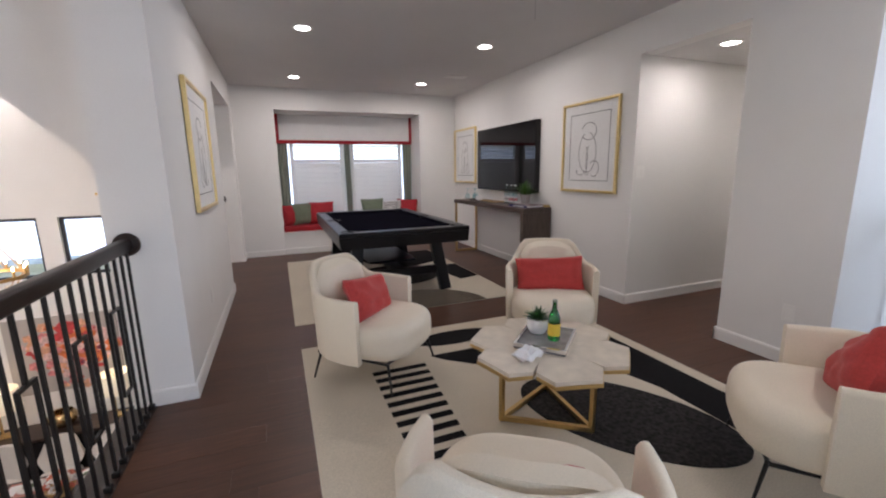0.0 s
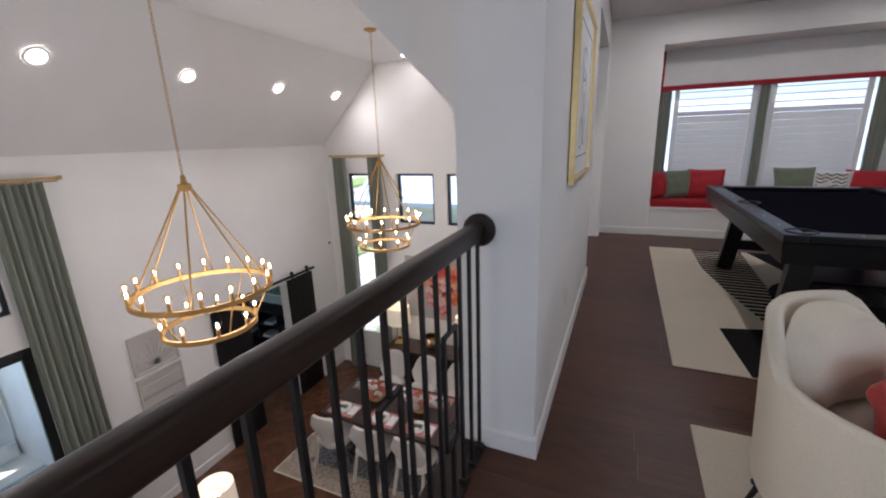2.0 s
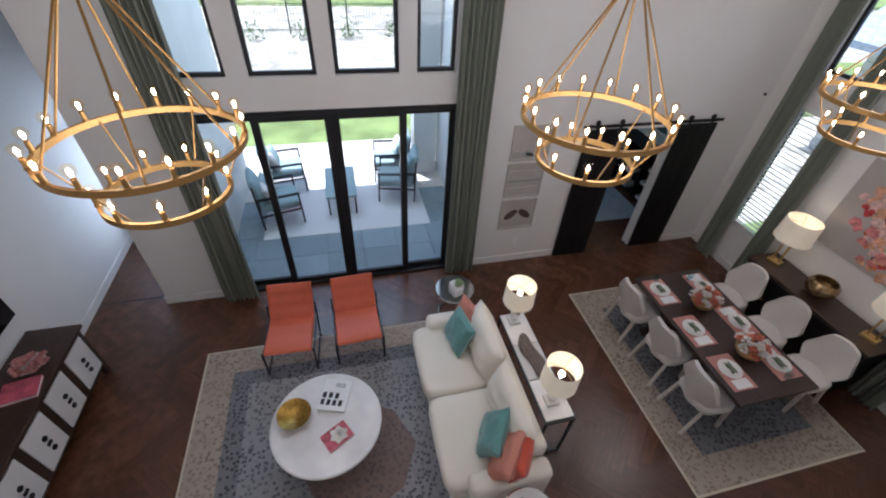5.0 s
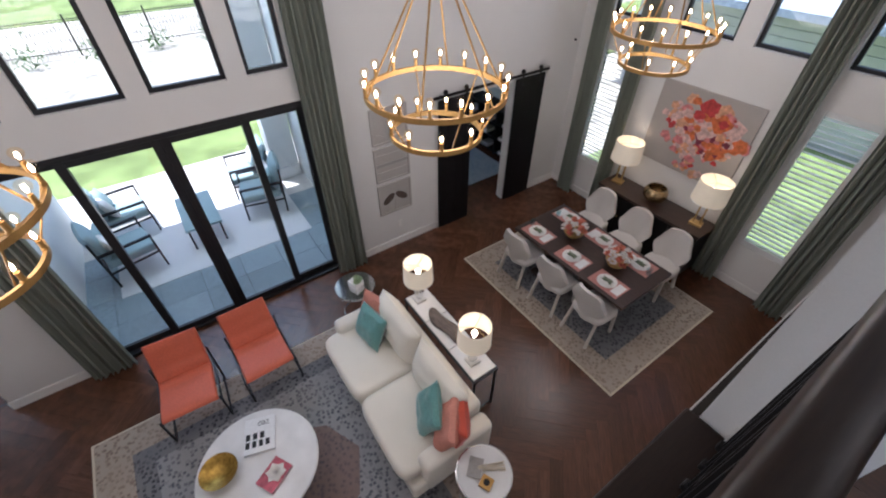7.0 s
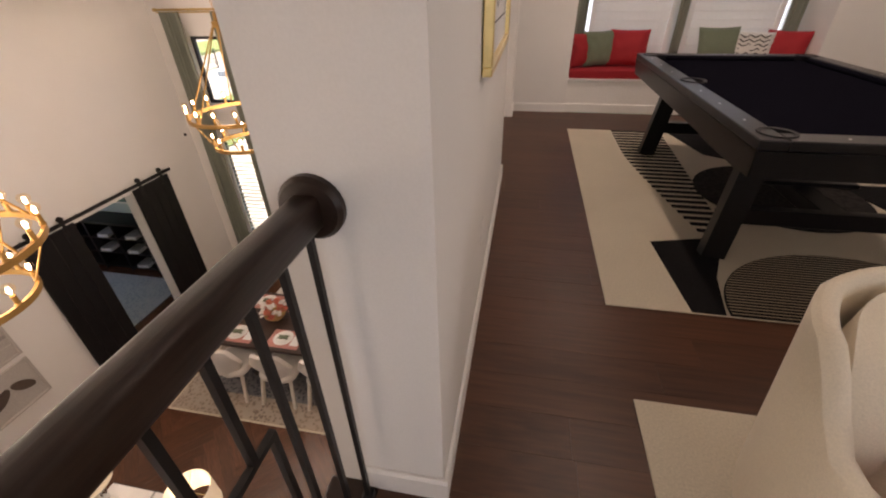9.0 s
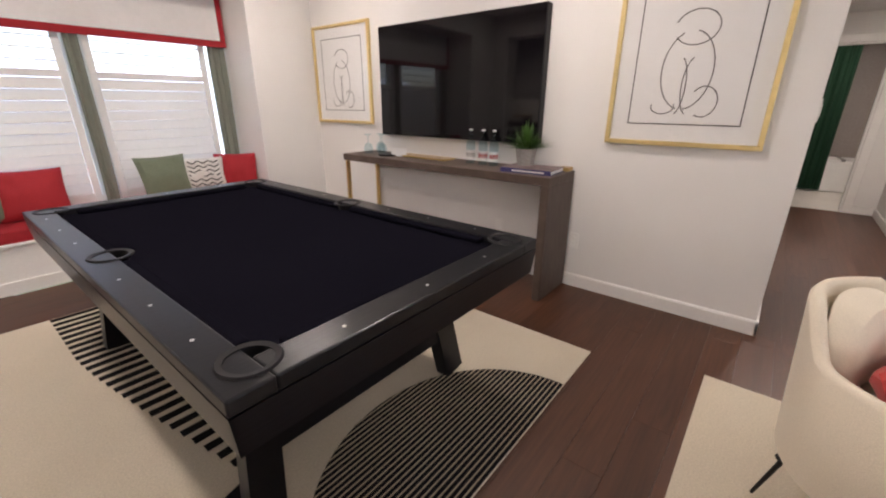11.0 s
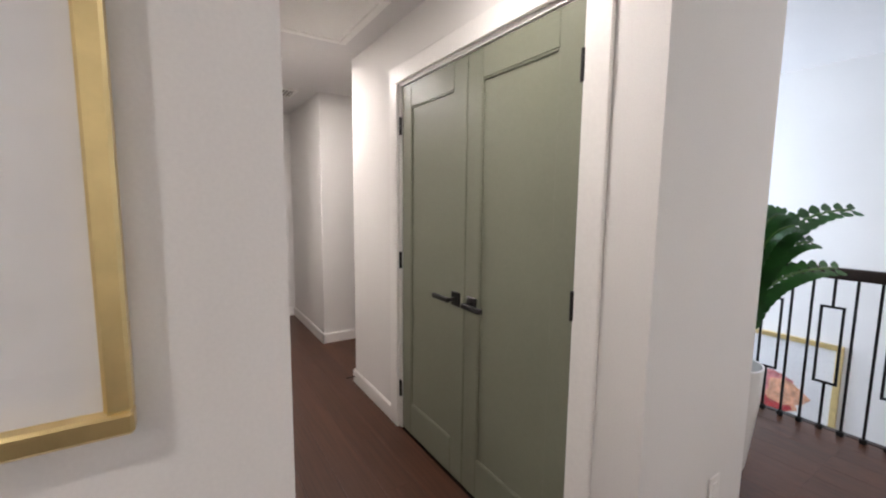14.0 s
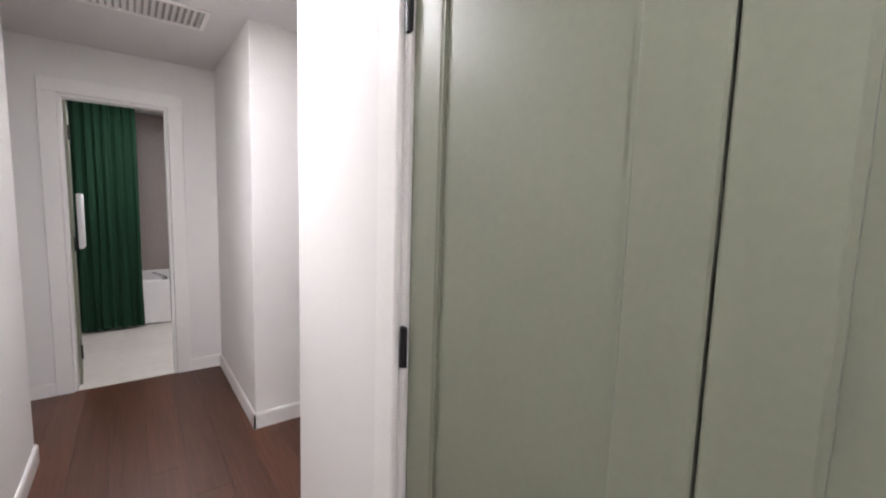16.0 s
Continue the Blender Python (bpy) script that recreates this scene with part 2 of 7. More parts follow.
def lathe(bm, profile, seg=24, at=(0, 0, 0)):
    """A body turned about z from (radius, height) pairs."""
    rings = []
    for r, z in profile:
        if r < 1e-5:
            rings.append([bm.verts.new((at[0], at[1], at[2] + z))])
        else:
            rings.append([bm.verts.new((at[0] + r * math.cos(2 * math.pi * i / seg), at[1] + r * math.sin(2 * math.pi * i / seg), at[2] + z)) for i in range(seg)])
    for a, b in zip(rings, rings[1:]):
        for i in range(seg):
            j = (i + 1) % seg
            if len(a) == 1 and len(b) == 1:
                continue
            if len(a) == 1:
                bm.faces.new((a[0], b[j], b[i]))
            elif len(b) == 1:
                bm.faces.new((a[i], a[j], b[0]))
            else:
                bm.faces.new((a[i], a[j], b[j], b[i]))
    return bm


def ring(bm, R, w, h, seg=64, at=(0, 0, 0)):
    return lathe(bm, [(R - w / 2, -h / 2), (R + w / 2, -h / 2), (R + w / 2, h / 2), (R - w / 2, h / 2), (R - w / 2, -h / 2)], seg, at)


def plate(bm, outline, z0, z1):
    """A flat piece of any outline, from z0 up to z1."""
    lo = [bm.verts.new((x, y, z0)) for x, y in outline]
    hi = [bm.verts.new((x, y, z1)) for x, y in outline]
    bm.faces.new(lo[::-1]), bm.faces.new(hi)
    n = len(lo)
    for i in range(n):
        j = (i + 1) % n
        bm.faces.new((lo[i], lo[j], hi[j], hi[i]))
    return bm


def pillow(bm, w, h, t, n=14, sag=0.06, ruffle=0.0):
    """A plump cushion standing in the xz plane, its lower edge at z 0."""
    sides = []
    for s in (1, -1):
        g = []
        for i in range(n + 1):
            row = []
            for j in range(n + 1):
                u, v = 2 * i / n - 1, 2 * j / n - 1
                full = max(0.0, (1 - u ** 4) * (1 - v ** 4)) ** 0.55
                pin = 1 - sag * (1 - v * v) * abs(u) ** 3 if abs(u) >= abs(v) else 1
                pin2 = 1 - sag * (1 - u * u) * abs(v) ** 3 if abs(v) > abs(u) else 1
                wob = ruffle * noise.noise(Vector((u * 2.3, v * 2.3, s * 3.1 + w)))
                row.append(bm.verts.new((u * w / 2 * pin, s * (t / 2 * full) + wob * full, (v * pin2 + 1) * h / 2)))
            g.append(row)
        sides.append(g)
        for i in range(n):
            for j in range(n):
                q = (g[i][j], g[i + 1][j], g[i + 1][j + 1], g[i][j + 1])
                bm.faces.new(q if s < 0 else q[::-1])
    bmesh.ops.remove_doubles(bm, verts=bm.verts, dist=0.0008)
    return bm


def drape(bm, width, height, folds, depth, thick=0.012, flare=1.0):
    """A pleated hanging in the xz plane from z 0 up to height; wider at its foot by flare."""
    n, rows = folds * 8, 7
    grid = []
    for k in range(rows + 1):
        z = height * k / rows
        f = flare + (1 - flare) * (k / rows)
        a, b = [], []
        for i in range(n + 1):
            u = i / n
            ph = 2 * math.pi * folds * u
            x = (u - 0.5) * width * f + 0.010 * math.sin(ph * 0.5 + k * 0.7) * (1 - k / rows)
            y = depth * (math.sin(ph) + 0.25 * math.sin(2.3 * ph + 1 + 0.4 * k * (1 - k / rows))) * (0.8 + 0.2 * f)
            a.append(bm.verts.new((x, y, z)))
            b.append(bm.verts.new((x, y + thick, z)))
        grid.append((a, b))
    for (a0, b0), (a1, b1) in zip(grid, grid[1:]):
        for i in range(n):
            bm.faces.new((a0[i], a0[i + 1], a1[i + 1], a1[i]))
            bm.faces.new((b0[i + 1], b0[i], b1[i], b1[i + 1]))
        bm.faces.new((b0[0], a0[0], a1[0], b1[0])), bm.faces.new((a0[n], b0[n], b1[n], a1[n]))
    for a, b in (grid[0], grid[-1]):
        for i in range(n):
            bm.faces.new((a[i], a[i + 1], b[i + 1], b[i]))
    return bm


def wall(name, axis, at, thick, u0, u1, z0, z1, holes=(), material=None, label=""):
    """A wall across axis 'x' or 'y' from at to at + thick, with holes (u0, u1, z0, z1)."""
    us = sorted({u0, u1, *(v for h in holes for v in h[:2] if u0 < v < u1)})
    zs = sorted({z0, z1, *(v for h in holes for v in h[2:] if z0 < v < z1)})
    solid = lambda i, k: 0 <= i < len(us) - 1 and 0 <= k < len(zs) - 1 and not any(  # noqa: E731
        h[0] < (us[i] + us[i + 1]) / 2 < h[1] and h[2] < (zs[k] + zs[k + 1]) / 2 < h[3] for h in holes)
    bm = B()
    P = (lambda u, d, z: (d, u, z)) if axis == "x" else (lambda u, d, z: (u, d, z))
    cache = {}

    def V(u, d, z):
        key = (u, d, z)
        if key not in cache:
            cache[key] = bm.verts.new(P(u, d, z))
        return cache[key]

    for i in range(len(us) - 1):
        for k in range(len(zs) - 1):
            if not solid(i, k):
                continue
            a, b, c, d = us[i], us[i + 1], zs[k], zs[k + 1]
            for q in (at, at + thick):
                bm.faces.new((V(a, q, c), V(b, q, c), V(b, q, d), V(a, q, d)))
            for di, dk, (e, f), (g, h) in ((-1, 0, (a, c), (a, d)), (1, 0, (b, c), (b, d)), (0, -1, (a, c), (b, c)), (0, 1, (a, d), (b, d))):
                if not solid(i + di, k + dk):
                    bm.faces.new((V(e, at, f), V(g, at, h), V(g, at + thick, h), V(e, at + thick, f)))
    ob = part(name, bm, material or M_WALL)
    return tagged(ob, label or "smooth warm white painted wall", "wall", kind="structure")


def slab(name, lo, hi, material, label, category):
    return tagged(part(name, box(B(), lo, hi), material), label, category, kind="structure")


# ---- the house: levels and main planes ----
G = -3.2            # floor of the great room
TOP = 2.74          # loft ceiling
FLAT = 2.64         # flat part of the vault
WX, WY = -5.57, 7.75

# loft floor slabs (boards are laid on them further down)
slab("floor_slab_1", (-0.93, -0.16, -0.32), (3.97, 7.47, -0.018), M_GAP, "dark subfloor under the loft boards", "floor")
slab("floor_slab_4", (-0.93, -1.95, -0.32), (0.96, -0.164, -0.018), M_GAP, "dark subfloor beside the stairwell", "floor")
tagged(part("trim_stair_nosing", box(B(), (1.02, -0.185, -0.05), (3.97, -0.13, 0.004), 0.008), M_RAIL), "dark wood nosing along the stairwell edge", "trim", kind="structure")
slab("floor_slab_2", (3.974, 1.43, -0.32), (7.8, 4.2, -0.018), M_GAP, "dark subfloor under the hallway boards", "floor")
slab("floor_slab_3", (5.57, 0.5, -0.32), (6.58, 1.426, -0.018), M_GAP, "dark subfloor under the side passage", "floor")
tagged(part("trim_floor_nosing", box(B(), (-0.945, 1.03, -0.05), (-0.78, 2.82, 0.004), 0.008), M_RAIL), "dark wood nosing along the open loft edge", "trim", kind="structure")
tagged(part("trim_floor_nosing_2", box(B(), (-0.945, 5.39, -0.05), (-0.78, 7.18, 0.004), 0.008), M_RAIL), "dark wood nosing along the second loft opening", "trim", kind="structure")
tagged(part("trim_loft_fascia", box(B(), (-0.938, -1.95, -0.34), (-0.9302, 7.6, -0.052)), M_WALL), "white fascia below the loft edge", "trim", kind="structure")

# loft walls
wall("wall_left_near", "x", -0.90, 0.33, -1.95, 1.03, 0.0, TOP)
wall("wall_left", "x", -0.90, 0.33, 2.82, 7.47, 0.0, TOP, [(5.39, 7.18, -1, 2.40)])
wall("wall_window", "y", 7.47, 0.12, -0.57, 3.25, 0.0, TOP, [(0.055, 2.53, -1, 2.40)])
wall("wall_niche_left", "x", -0.065, 0.12, 7.59, 8.05, 0.0, 2.40)
wall("wall_niche_right", "x", 2.53, 0.12, 7.59, 8.05, 0.0, 2.40)
wall("wall_niche_back", "y", 8.05, 0.12, -0.065, 2.65, 0.0, 2.52, [(0.16, 2.44, 0.50, 2.30)])
slab("ceiling_niche", (0.055, 7.594, 2.40), (2.53, 8.05, 2.50), M_WALL, "white painted soffit over the window seat", "ceiling")
wall("wall_right", "x", 3.25, 0.15, 1.43, 7.59, 0.0, TOP, [(2.15, 3.12, -1, 2.42)])
wall("wall_hall_left", "y", 3.12, 0.15, 3.40, 6.86, 0.0, 2.42)
wall("wall_hall_right", "y", 2.03, 0.12, 3.40, 5.58, 0.0, 2.42, [(3.505, 4.815, -1, 2.08)])
wall("wall_closet_side", "y", 1.43, 0.12, 3.40, 5.69, 0.0, TOP)
wall("wall_closet_end", "x", 5.46, 0.12, 1.55, 2.03, 0.0, 2.42)
wall("wall_passage", "x", 6.58, 0.12, 0.5, 2.10, 0.0, 2.42)
wall("wall_hall_jog", "y", 1.98, 0.12, 6.70, 7.80, 0.0, 2.42)
wall("wall_passage_end", "y", 0.38, 0.12, 5.57, 6.70, 0.0, 2.42)
wall("wall_passage_side", "x", 5.57, 0.12, 0.5, 1.426, 0.0, 2.42)
wall("wall_hall_end", "x", 7.80, 0.12, 1.98, 4.3, 0.0, 2.42, [(2.42, 3.04, -1, 2.085)])
wall("wall_hall_nook", "y", 4.2, 0.12, 6.7, 7.8, 0.0, 2.42)
wall("wall_hall_nook_side", "x", 6.71, 0.15, 3.274, 4.2, 0.0, 2.42)
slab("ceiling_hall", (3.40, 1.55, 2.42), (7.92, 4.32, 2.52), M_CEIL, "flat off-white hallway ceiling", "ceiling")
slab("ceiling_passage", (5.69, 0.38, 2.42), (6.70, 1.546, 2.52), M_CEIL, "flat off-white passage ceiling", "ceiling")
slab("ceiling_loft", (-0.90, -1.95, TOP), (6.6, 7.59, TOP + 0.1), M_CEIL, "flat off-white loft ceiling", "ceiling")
wall("wall_back", "y", -2.09, 0.14, -7.6, 6.6, G, TOP, [(-0.3, 0.8, 0.9, 2.2)])
wall("wall_stair_far", "x", 6.45, 0.12, -1.95, 1.42, G, TOP, [(-1.75, -0.15, 0.3, 2.3)])
wall("wall_stair_under", "x", 3.85, 0.12, -0.04, 1.426, G, -0.324)
wall("wall_stair_flank", "y", -0.16, 0.12, 1.02, 3.97, G, -0.324)
wall("wall_stair_near", "x", 0.90, 0.12, -1.95, -0.04, G, TOP)
wall("wall_stair_side", "y", 1.426, 0.12, 3.974, 6.45, G, -0.324)
slab("floor_stairwell", (1.02, -1.95, G - 0.1), (6.45, 1.43, G), M_HERR2, "dark oak floor at the foot of the stairwell", "floor")

# great room shell
wall("wall_far", "x", WX - 0.16, 0.16, -1.03, WY + 0.14, G, 1.40, [
    (0.0, 3.05, G - 1, -0.50), (0.0, 0.56, -0.14, 0.77), (0.77, 1.455, -0.14, 0.77), (1.645, 2.34, -0.14, 0.77),
    (2.535, 2.98, -0.14, 0.77), (5.35, 6.40, G - 1, -0.95)])
DWIN = [(-5.10, -4.55, -2.50, -0.52), (-5.08, -4.47, -0.10, 0.80), (-4.02, -3.29, -0.10, 0.80), (-3.05, -2.32, -0.10, 0.80), (-2.09, -1.47, -2.50, -0.52), (-2.09, -1.47, -0.10, 0.80)]
wall("wall_dining", "y", WY, 0.16, WX, -0.57, G, 2.75, DWIN)
wall("wall_entry_far", "x", -7.6, 0.12, -1.95, -0.5, G, 1.40, [(-1.75, -0.80, G + 0.2, G + 2.3)])
wall("wall_entry_side", "y", -0.62, 0.12, -7.48, WX - 0.16, G, 1.40)
slab("ceiling_entry", (-7.6, -1.95, 1.40), (WX, -0.5, 1.5), M_CEIL, "white entry ceiling", "ceiling")
wall("wall_under_loft", "x", -0.78, 0.12, -1.95, WY, G, -0.345)
slab("floor_great_room_slab", (WX - 0.16, -1.95, G - 0.2), (-0.66, WY, G - 0.016), M_GAP, "dark subfloor under the herringbone boards", "floor")
slab("floor_entry_slab", (-7.6, -1.95, G - 0.22), (WX - 0.164, -0.62, G - 0.016), M_HERR2, "dark oak floor of the entry", "floor")
slab("floor_study_slab", (-7.6, 4.2, G - 0.22), (WX - 0.164, WY, G - 0.016), M_GAP, "dark subfloor of the study", "floor")


def slope(name, x0, z0, x1, z1, y0, y1, label):
    bm = B()
    t = 0.10
    v = [bm.verts.new(p) for y in (y0, y1) for p in ((x0, y, z0), (x1, y, z1), (x1, y, z1 + t), (x0, y, z0 + t))]
    for q in ((0, 1, 2, 3), (7, 6, 5, 4), (0, 4, 5, 1), (1, 5, 6, 2), (2, 6, 7, 3), (3, 7, 4, 0)):
        bm.faces.new([v[i] for i in q])
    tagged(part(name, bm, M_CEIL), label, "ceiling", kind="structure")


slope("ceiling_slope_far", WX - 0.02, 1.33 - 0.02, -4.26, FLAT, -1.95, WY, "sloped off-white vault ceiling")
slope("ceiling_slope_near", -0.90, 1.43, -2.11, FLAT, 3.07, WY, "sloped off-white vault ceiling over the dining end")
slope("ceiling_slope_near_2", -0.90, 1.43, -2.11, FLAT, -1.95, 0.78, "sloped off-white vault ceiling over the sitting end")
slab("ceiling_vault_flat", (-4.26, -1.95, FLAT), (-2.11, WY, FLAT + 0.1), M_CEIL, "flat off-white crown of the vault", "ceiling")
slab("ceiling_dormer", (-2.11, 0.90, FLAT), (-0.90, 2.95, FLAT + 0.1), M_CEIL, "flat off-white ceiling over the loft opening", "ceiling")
for i, (y0, y1) in enumerate(((2.95, 3.07), (0.78, 0.90))):
    bm = B()
    v = [bm.verts.new((x, y, z)) for y in (y0, y1) for x, z in ((-0.90, 1.42), (-0.90, FLAT), (-2.12, FLAT))]
    for q in ((0, 1, 2), (5, 4, 3), (0, 3, 4, 1), (1, 4, 5, 2), (2, 5, 3, 0)):
        bm.faces.new([v[k] for k in q])
    tagged(part("wall_dormer_cheek_%d" % (i + 1), bm, M_WALL), "triangular white cheek wall beside the loft opening", "wall", kind="structure")


# baseboards
def baseboard(a, b, z=0.0, h=0.11, side=1, n=[0]):
    """A baseboard along the wall line a to b; side: to which hand of the line it stands out."""
    n[0] += 1
    a, b = Vector((*a, 0)), Vector((*b, 0))
    d = (b - a).normalized()
    s = Vector((-d.y, d.x, 0)) * side
    bm = B()
    prof = ((0.0025, 0), (0.016, 0), (0.016, h - 0.012), (0.010, h), (0.0025, h))
    v = [[bm.verts.new(p + s * o + Vector((0, 0, z + q))) for o, q in prof] for p in (a, b)]
    k = len(prof)
    for i in range(k):
        j = (i + 1) % k
        bm.faces.new((v[0][i], v[0][j], v[1][j], v[1][i]))
    bm.faces.new(v[0][::-1]), bm.faces.new(v[1])
    tagged(part("baseboard_%d" % n[0], bm, M_TRIM), "white painted baseboard along the wall", "baseboard", kind="structure")


for a, b, s in (((-0.57, 2.82), (-0.57, 5.39), -1), ((-0.81, 2.82), (-0.554, 2.82), -1), ((-0.57, 7.18), (-0.57, 7.47), -1), ((-0.57, 7.47), (0.055, 7.47), -1), ((2.53, 7.47), (3.25, 7.47), -1),
                ((3.25, 7.47), (3.25, 3.104), -1), ((3.234, 3.12), (6.86, 3.12), -1), ((3.25, 2.166), (3.25, 1.414), -1), ((3.234, 2.15), (3.408, 2.15), 1), ((4.912, 2.15), (5.596, 2.15), 1),
                ((5.58, 2.15), (5.58, 1.55), 1), ((6.58, 0.5), (6.58, 2.116), 1), ((6.564, 2.10), (7.80, 2.10), 1), ((7.80, 2.10), (7.80, 2.323), 1), ((7.80, 3.137), (7.80, 4.2), 1),
                ((3.234, 1.43), (3.97, 1.43), -1), ((-0.57, -1.95), (-0.57, 1.03), -1), ((-0.57, -1.95), (0.90, -1.95), 1), ((-0.554, 5.39), (-0.81, 5.39), 1)):
    baseboard(a, b, 0.0, 0.10, s)
for a, b, s in (((WX, -1.046), (WX, 0.0), -1), ((WX, 3.05), (WX, 4.9), -1), ((WX, 6.42), (WX, WY), -1), ((WX, WY), (-0.78, WY), -1), ((-7.48, -1.95), (-0.78, -1.95), 1), ((WX - 0.16, -1.03), (WX + 0.016, -1.03), -1)):
    baseboard(a, b, G, 0.13, s)


# ---- railings ----
def railing(y0, y1, x, n, lab, ends=3, step=4, low=0.28, high=0.72):
    """A loft railing along y: a round-topped timber rail with square iron bars, some of them opening into a box."""
    r = thing("railing", lab, "railing", at=(x, 0, 0))
    bm = box(B(), (-0.0275, y0, 0.968), (0.0275, y1, 1.038), 0.013, 3)
    part("handrail", bm, M_RAIL, r, "dark espresso timber handrail", True)
    for y, s in ((y0, 1), (y1, -1))[: 2 if ends == 3 else ends]:
        bm = B()
        lathe(bm, [(0.0, 0.0), (0.066, 0.0), (0.066, 0.014), (0.058, 0.024), (0.04, 0.028), (0.0, 0.028)], 28)
        bmesh.ops.transform(bm, matrix=pose(0, y, 1.003, -90 * -s if s > 0 else 90, 0, 0), verts=bm.verts)
        part("rosette", bm, M_RAIL, r, "dark round wall rosette", True)
    plain, boxed, foot = None, None, None
    for i in range(n):
        y = y0 + 0.05 + (y1 - y0 - 0.1) * i / (n - 1)
        if (n - 1 - i) % step == step - 2 if step == 3 else i % step == 2:
            if boxed is None:
                bm, h = B(), 0.052
                strut(bm, (0, 0, 0), (0, 0, low), 0.013), strut(bm, (0, 0, high), (0, 0, 0.97), 0.013)
                for s in (-1, 1):
                    strut(bm, (0, s * h, low), (0, s * h, high), 0.013)
                for z in (low, high):
                    strut(bm, (0, -h - 0.0065, z), (0, h + 0.0065, z), 0.013)
                boxed = part("boxed_baluster", bm, M_IRON, r, at=(0.006, y, 0))
            else:
                again(boxed, pose(0.006, y, 0))
        elif plain is None:
            plain = part("baluster", strut(B(), (0, 0, 0), (0, 0, 0.97), 0.013), M_IRON, r, at=(0.006, y, 0))
        else:
            again(plain, pose(0.006, y, 0))
        if foot is None:
            foot = part("shoe", box(B(), (-0.017, -0.017, 0.004), (0.017, 0.017, 0.034), 0.006), M_IRON, r, at=(0.006, y, 0))
        else:
            again(foot, pose(0.006, y, 0))
    return r


railing(1.03, 2.82, -0.805, 18, "dark timber handrail on black iron balusters")
railing(5.39, 7.18, -0.805, 18, "dark timber handrail on black iron balusters at the second opening")
r3 = railing(1.02, 3.846, 0.0, 28, "dark timber stair railing with black iron balusters", 1, 3, 0.31, 0.79)
part("newel", box(B(), (-0.045, 3.8465, 0.0), (0.045, 3.935, 1.035), 0.006), M_RAIL, r3, "square dark newel post")
r3.matrix_world = pose(0, -0.09, 0, 0, 0, -90)
railing(-0.044, 1.43, 3.89, 15, "short dark timber stair railing with black iron balusters", 0, 3, 0.31, 0.79)


# ---- recessed ceiling lights and ceiling fittings ----
def can(x, y, z, power, tilt=0.0, r=0.075):
    t = thing("recessed_light", "round white recessed ceiling light, lit", "ceiling light", "recessed ceiling lights")
    t.matrix_world = pose(x, y, z, 0, tilt, 0)
    bm = lathe(B(), [(r, 0.0), (r + 0.022, -0.002), (r + 0.022, -0.008), (r, -0.010), (r - 0.008, -0.004), (r, 0.0)], 28)
    part("trim_ring", bm, M_TRIM, t, smooth=True)
    part("lens", lathe(B(), [(0, -0.003), (r - 0.004, -0.003), (r - 0.004, -0.005), (0, -0.005)], 24), M_CAN, t, "glowing warm lens")
    d = Vector((-math.sin(radians(tilt)), 0, -math.cos(radians(tilt))))
    lamp("AREA", Vector((x, y, z)) + d * 0.02, power, 0.14, aim=d)


# the fitting at (2.29, 0.2) is unseen, presumed and added to the other four
for x, y in ((0.36, 4.43), (2.29, 4.41), (0.36, 6.59), (2.26, 6.52), (2.29, 0.2)):
    can(x, y, TOP - 0.001, 4.2)
can(3.70, 2.60, 2.419, 2.3), can(5.85, 2.67, 2.419, 5.6)
for y in (-0.62, 0.70, 2.01, 3.33, 4.64, 5.96, 7.22):
    can(-4.77, y, 2.118, 3.2, -45)
t = thing("ceiling_light", "white flush ceiling light with a short pull chain", "ceiling light", at=(1.45, 2.21, TOP))
part("rod", bar(B(), (0, 0, -0.001), (0, 0, -0.22), 0.02, 12), M_TRIM, t)
part("bowl", lathe(B(), [(0, -0.38), (0.05, -0.375), (0.09, -0.35), (0.105, -0.30), (0.10, -0.22), (0, -0.22)], 28), M_TRIM, t, "white glass bowl", True)
part("pull_chain", bar(B(), (0.03, 0.02, -0.37), (0.03, 0.02, -0.50), 0.003, 6), M_CHROME, t)
can(-3.52, 7.40, FLAT - 0.001, 0.9)


def vent(x, y, z, w, d, slats, along="x"):
    t = thing("ceiling_vent", "white metal ceiling vent grille", "vent", at=(x, y, z), turn=0 if along == "x" else 90)
    bm = B()
    for lo, hi in (((-w / 2, -d / 2, -0.012), (w / 2, -d / 2 + 0.02, -0.001)), ((-w / 2, d / 2 - 0.02, -0.012), (w / 2, d / 2, -0.001)), ((-w / 2, -d / 2 + 0.02, -0.012), (-w / 2 + 0.02, d / 2 - 0.02, -0.001)), ((w / 2 - 0.02, -d / 2 + 0.02, -0.012), (w / 2, d / 2 - 0.02, -0.001))):
        box(bm, lo, hi)
    part("frame", bm, M_TRIM, t)
    part("backing", box(B(), (-w / 2 + 0.02, -d / 2 + 0.02, -0.003), (w / 2 - 0.02, d / 2 - 0.02, -0.001)), M_CONC, t, "grey backing behind the slats")
    s = None
    for i in range(slats):
        xx = -w / 2 + 0.02 + (w - 0.04) * (i + 0.5) / slats
        m = pose(xx, 0, -0.008, 0, 35, 0)
        if s is None:
            s = part("slat", box(B(), (-0.012, -d / 2 + 0.02, -0.001), (0.012, d / 2 - 0.02, 0.001)), M_TRIM, t, at=m)
        else:
            again(s, m)


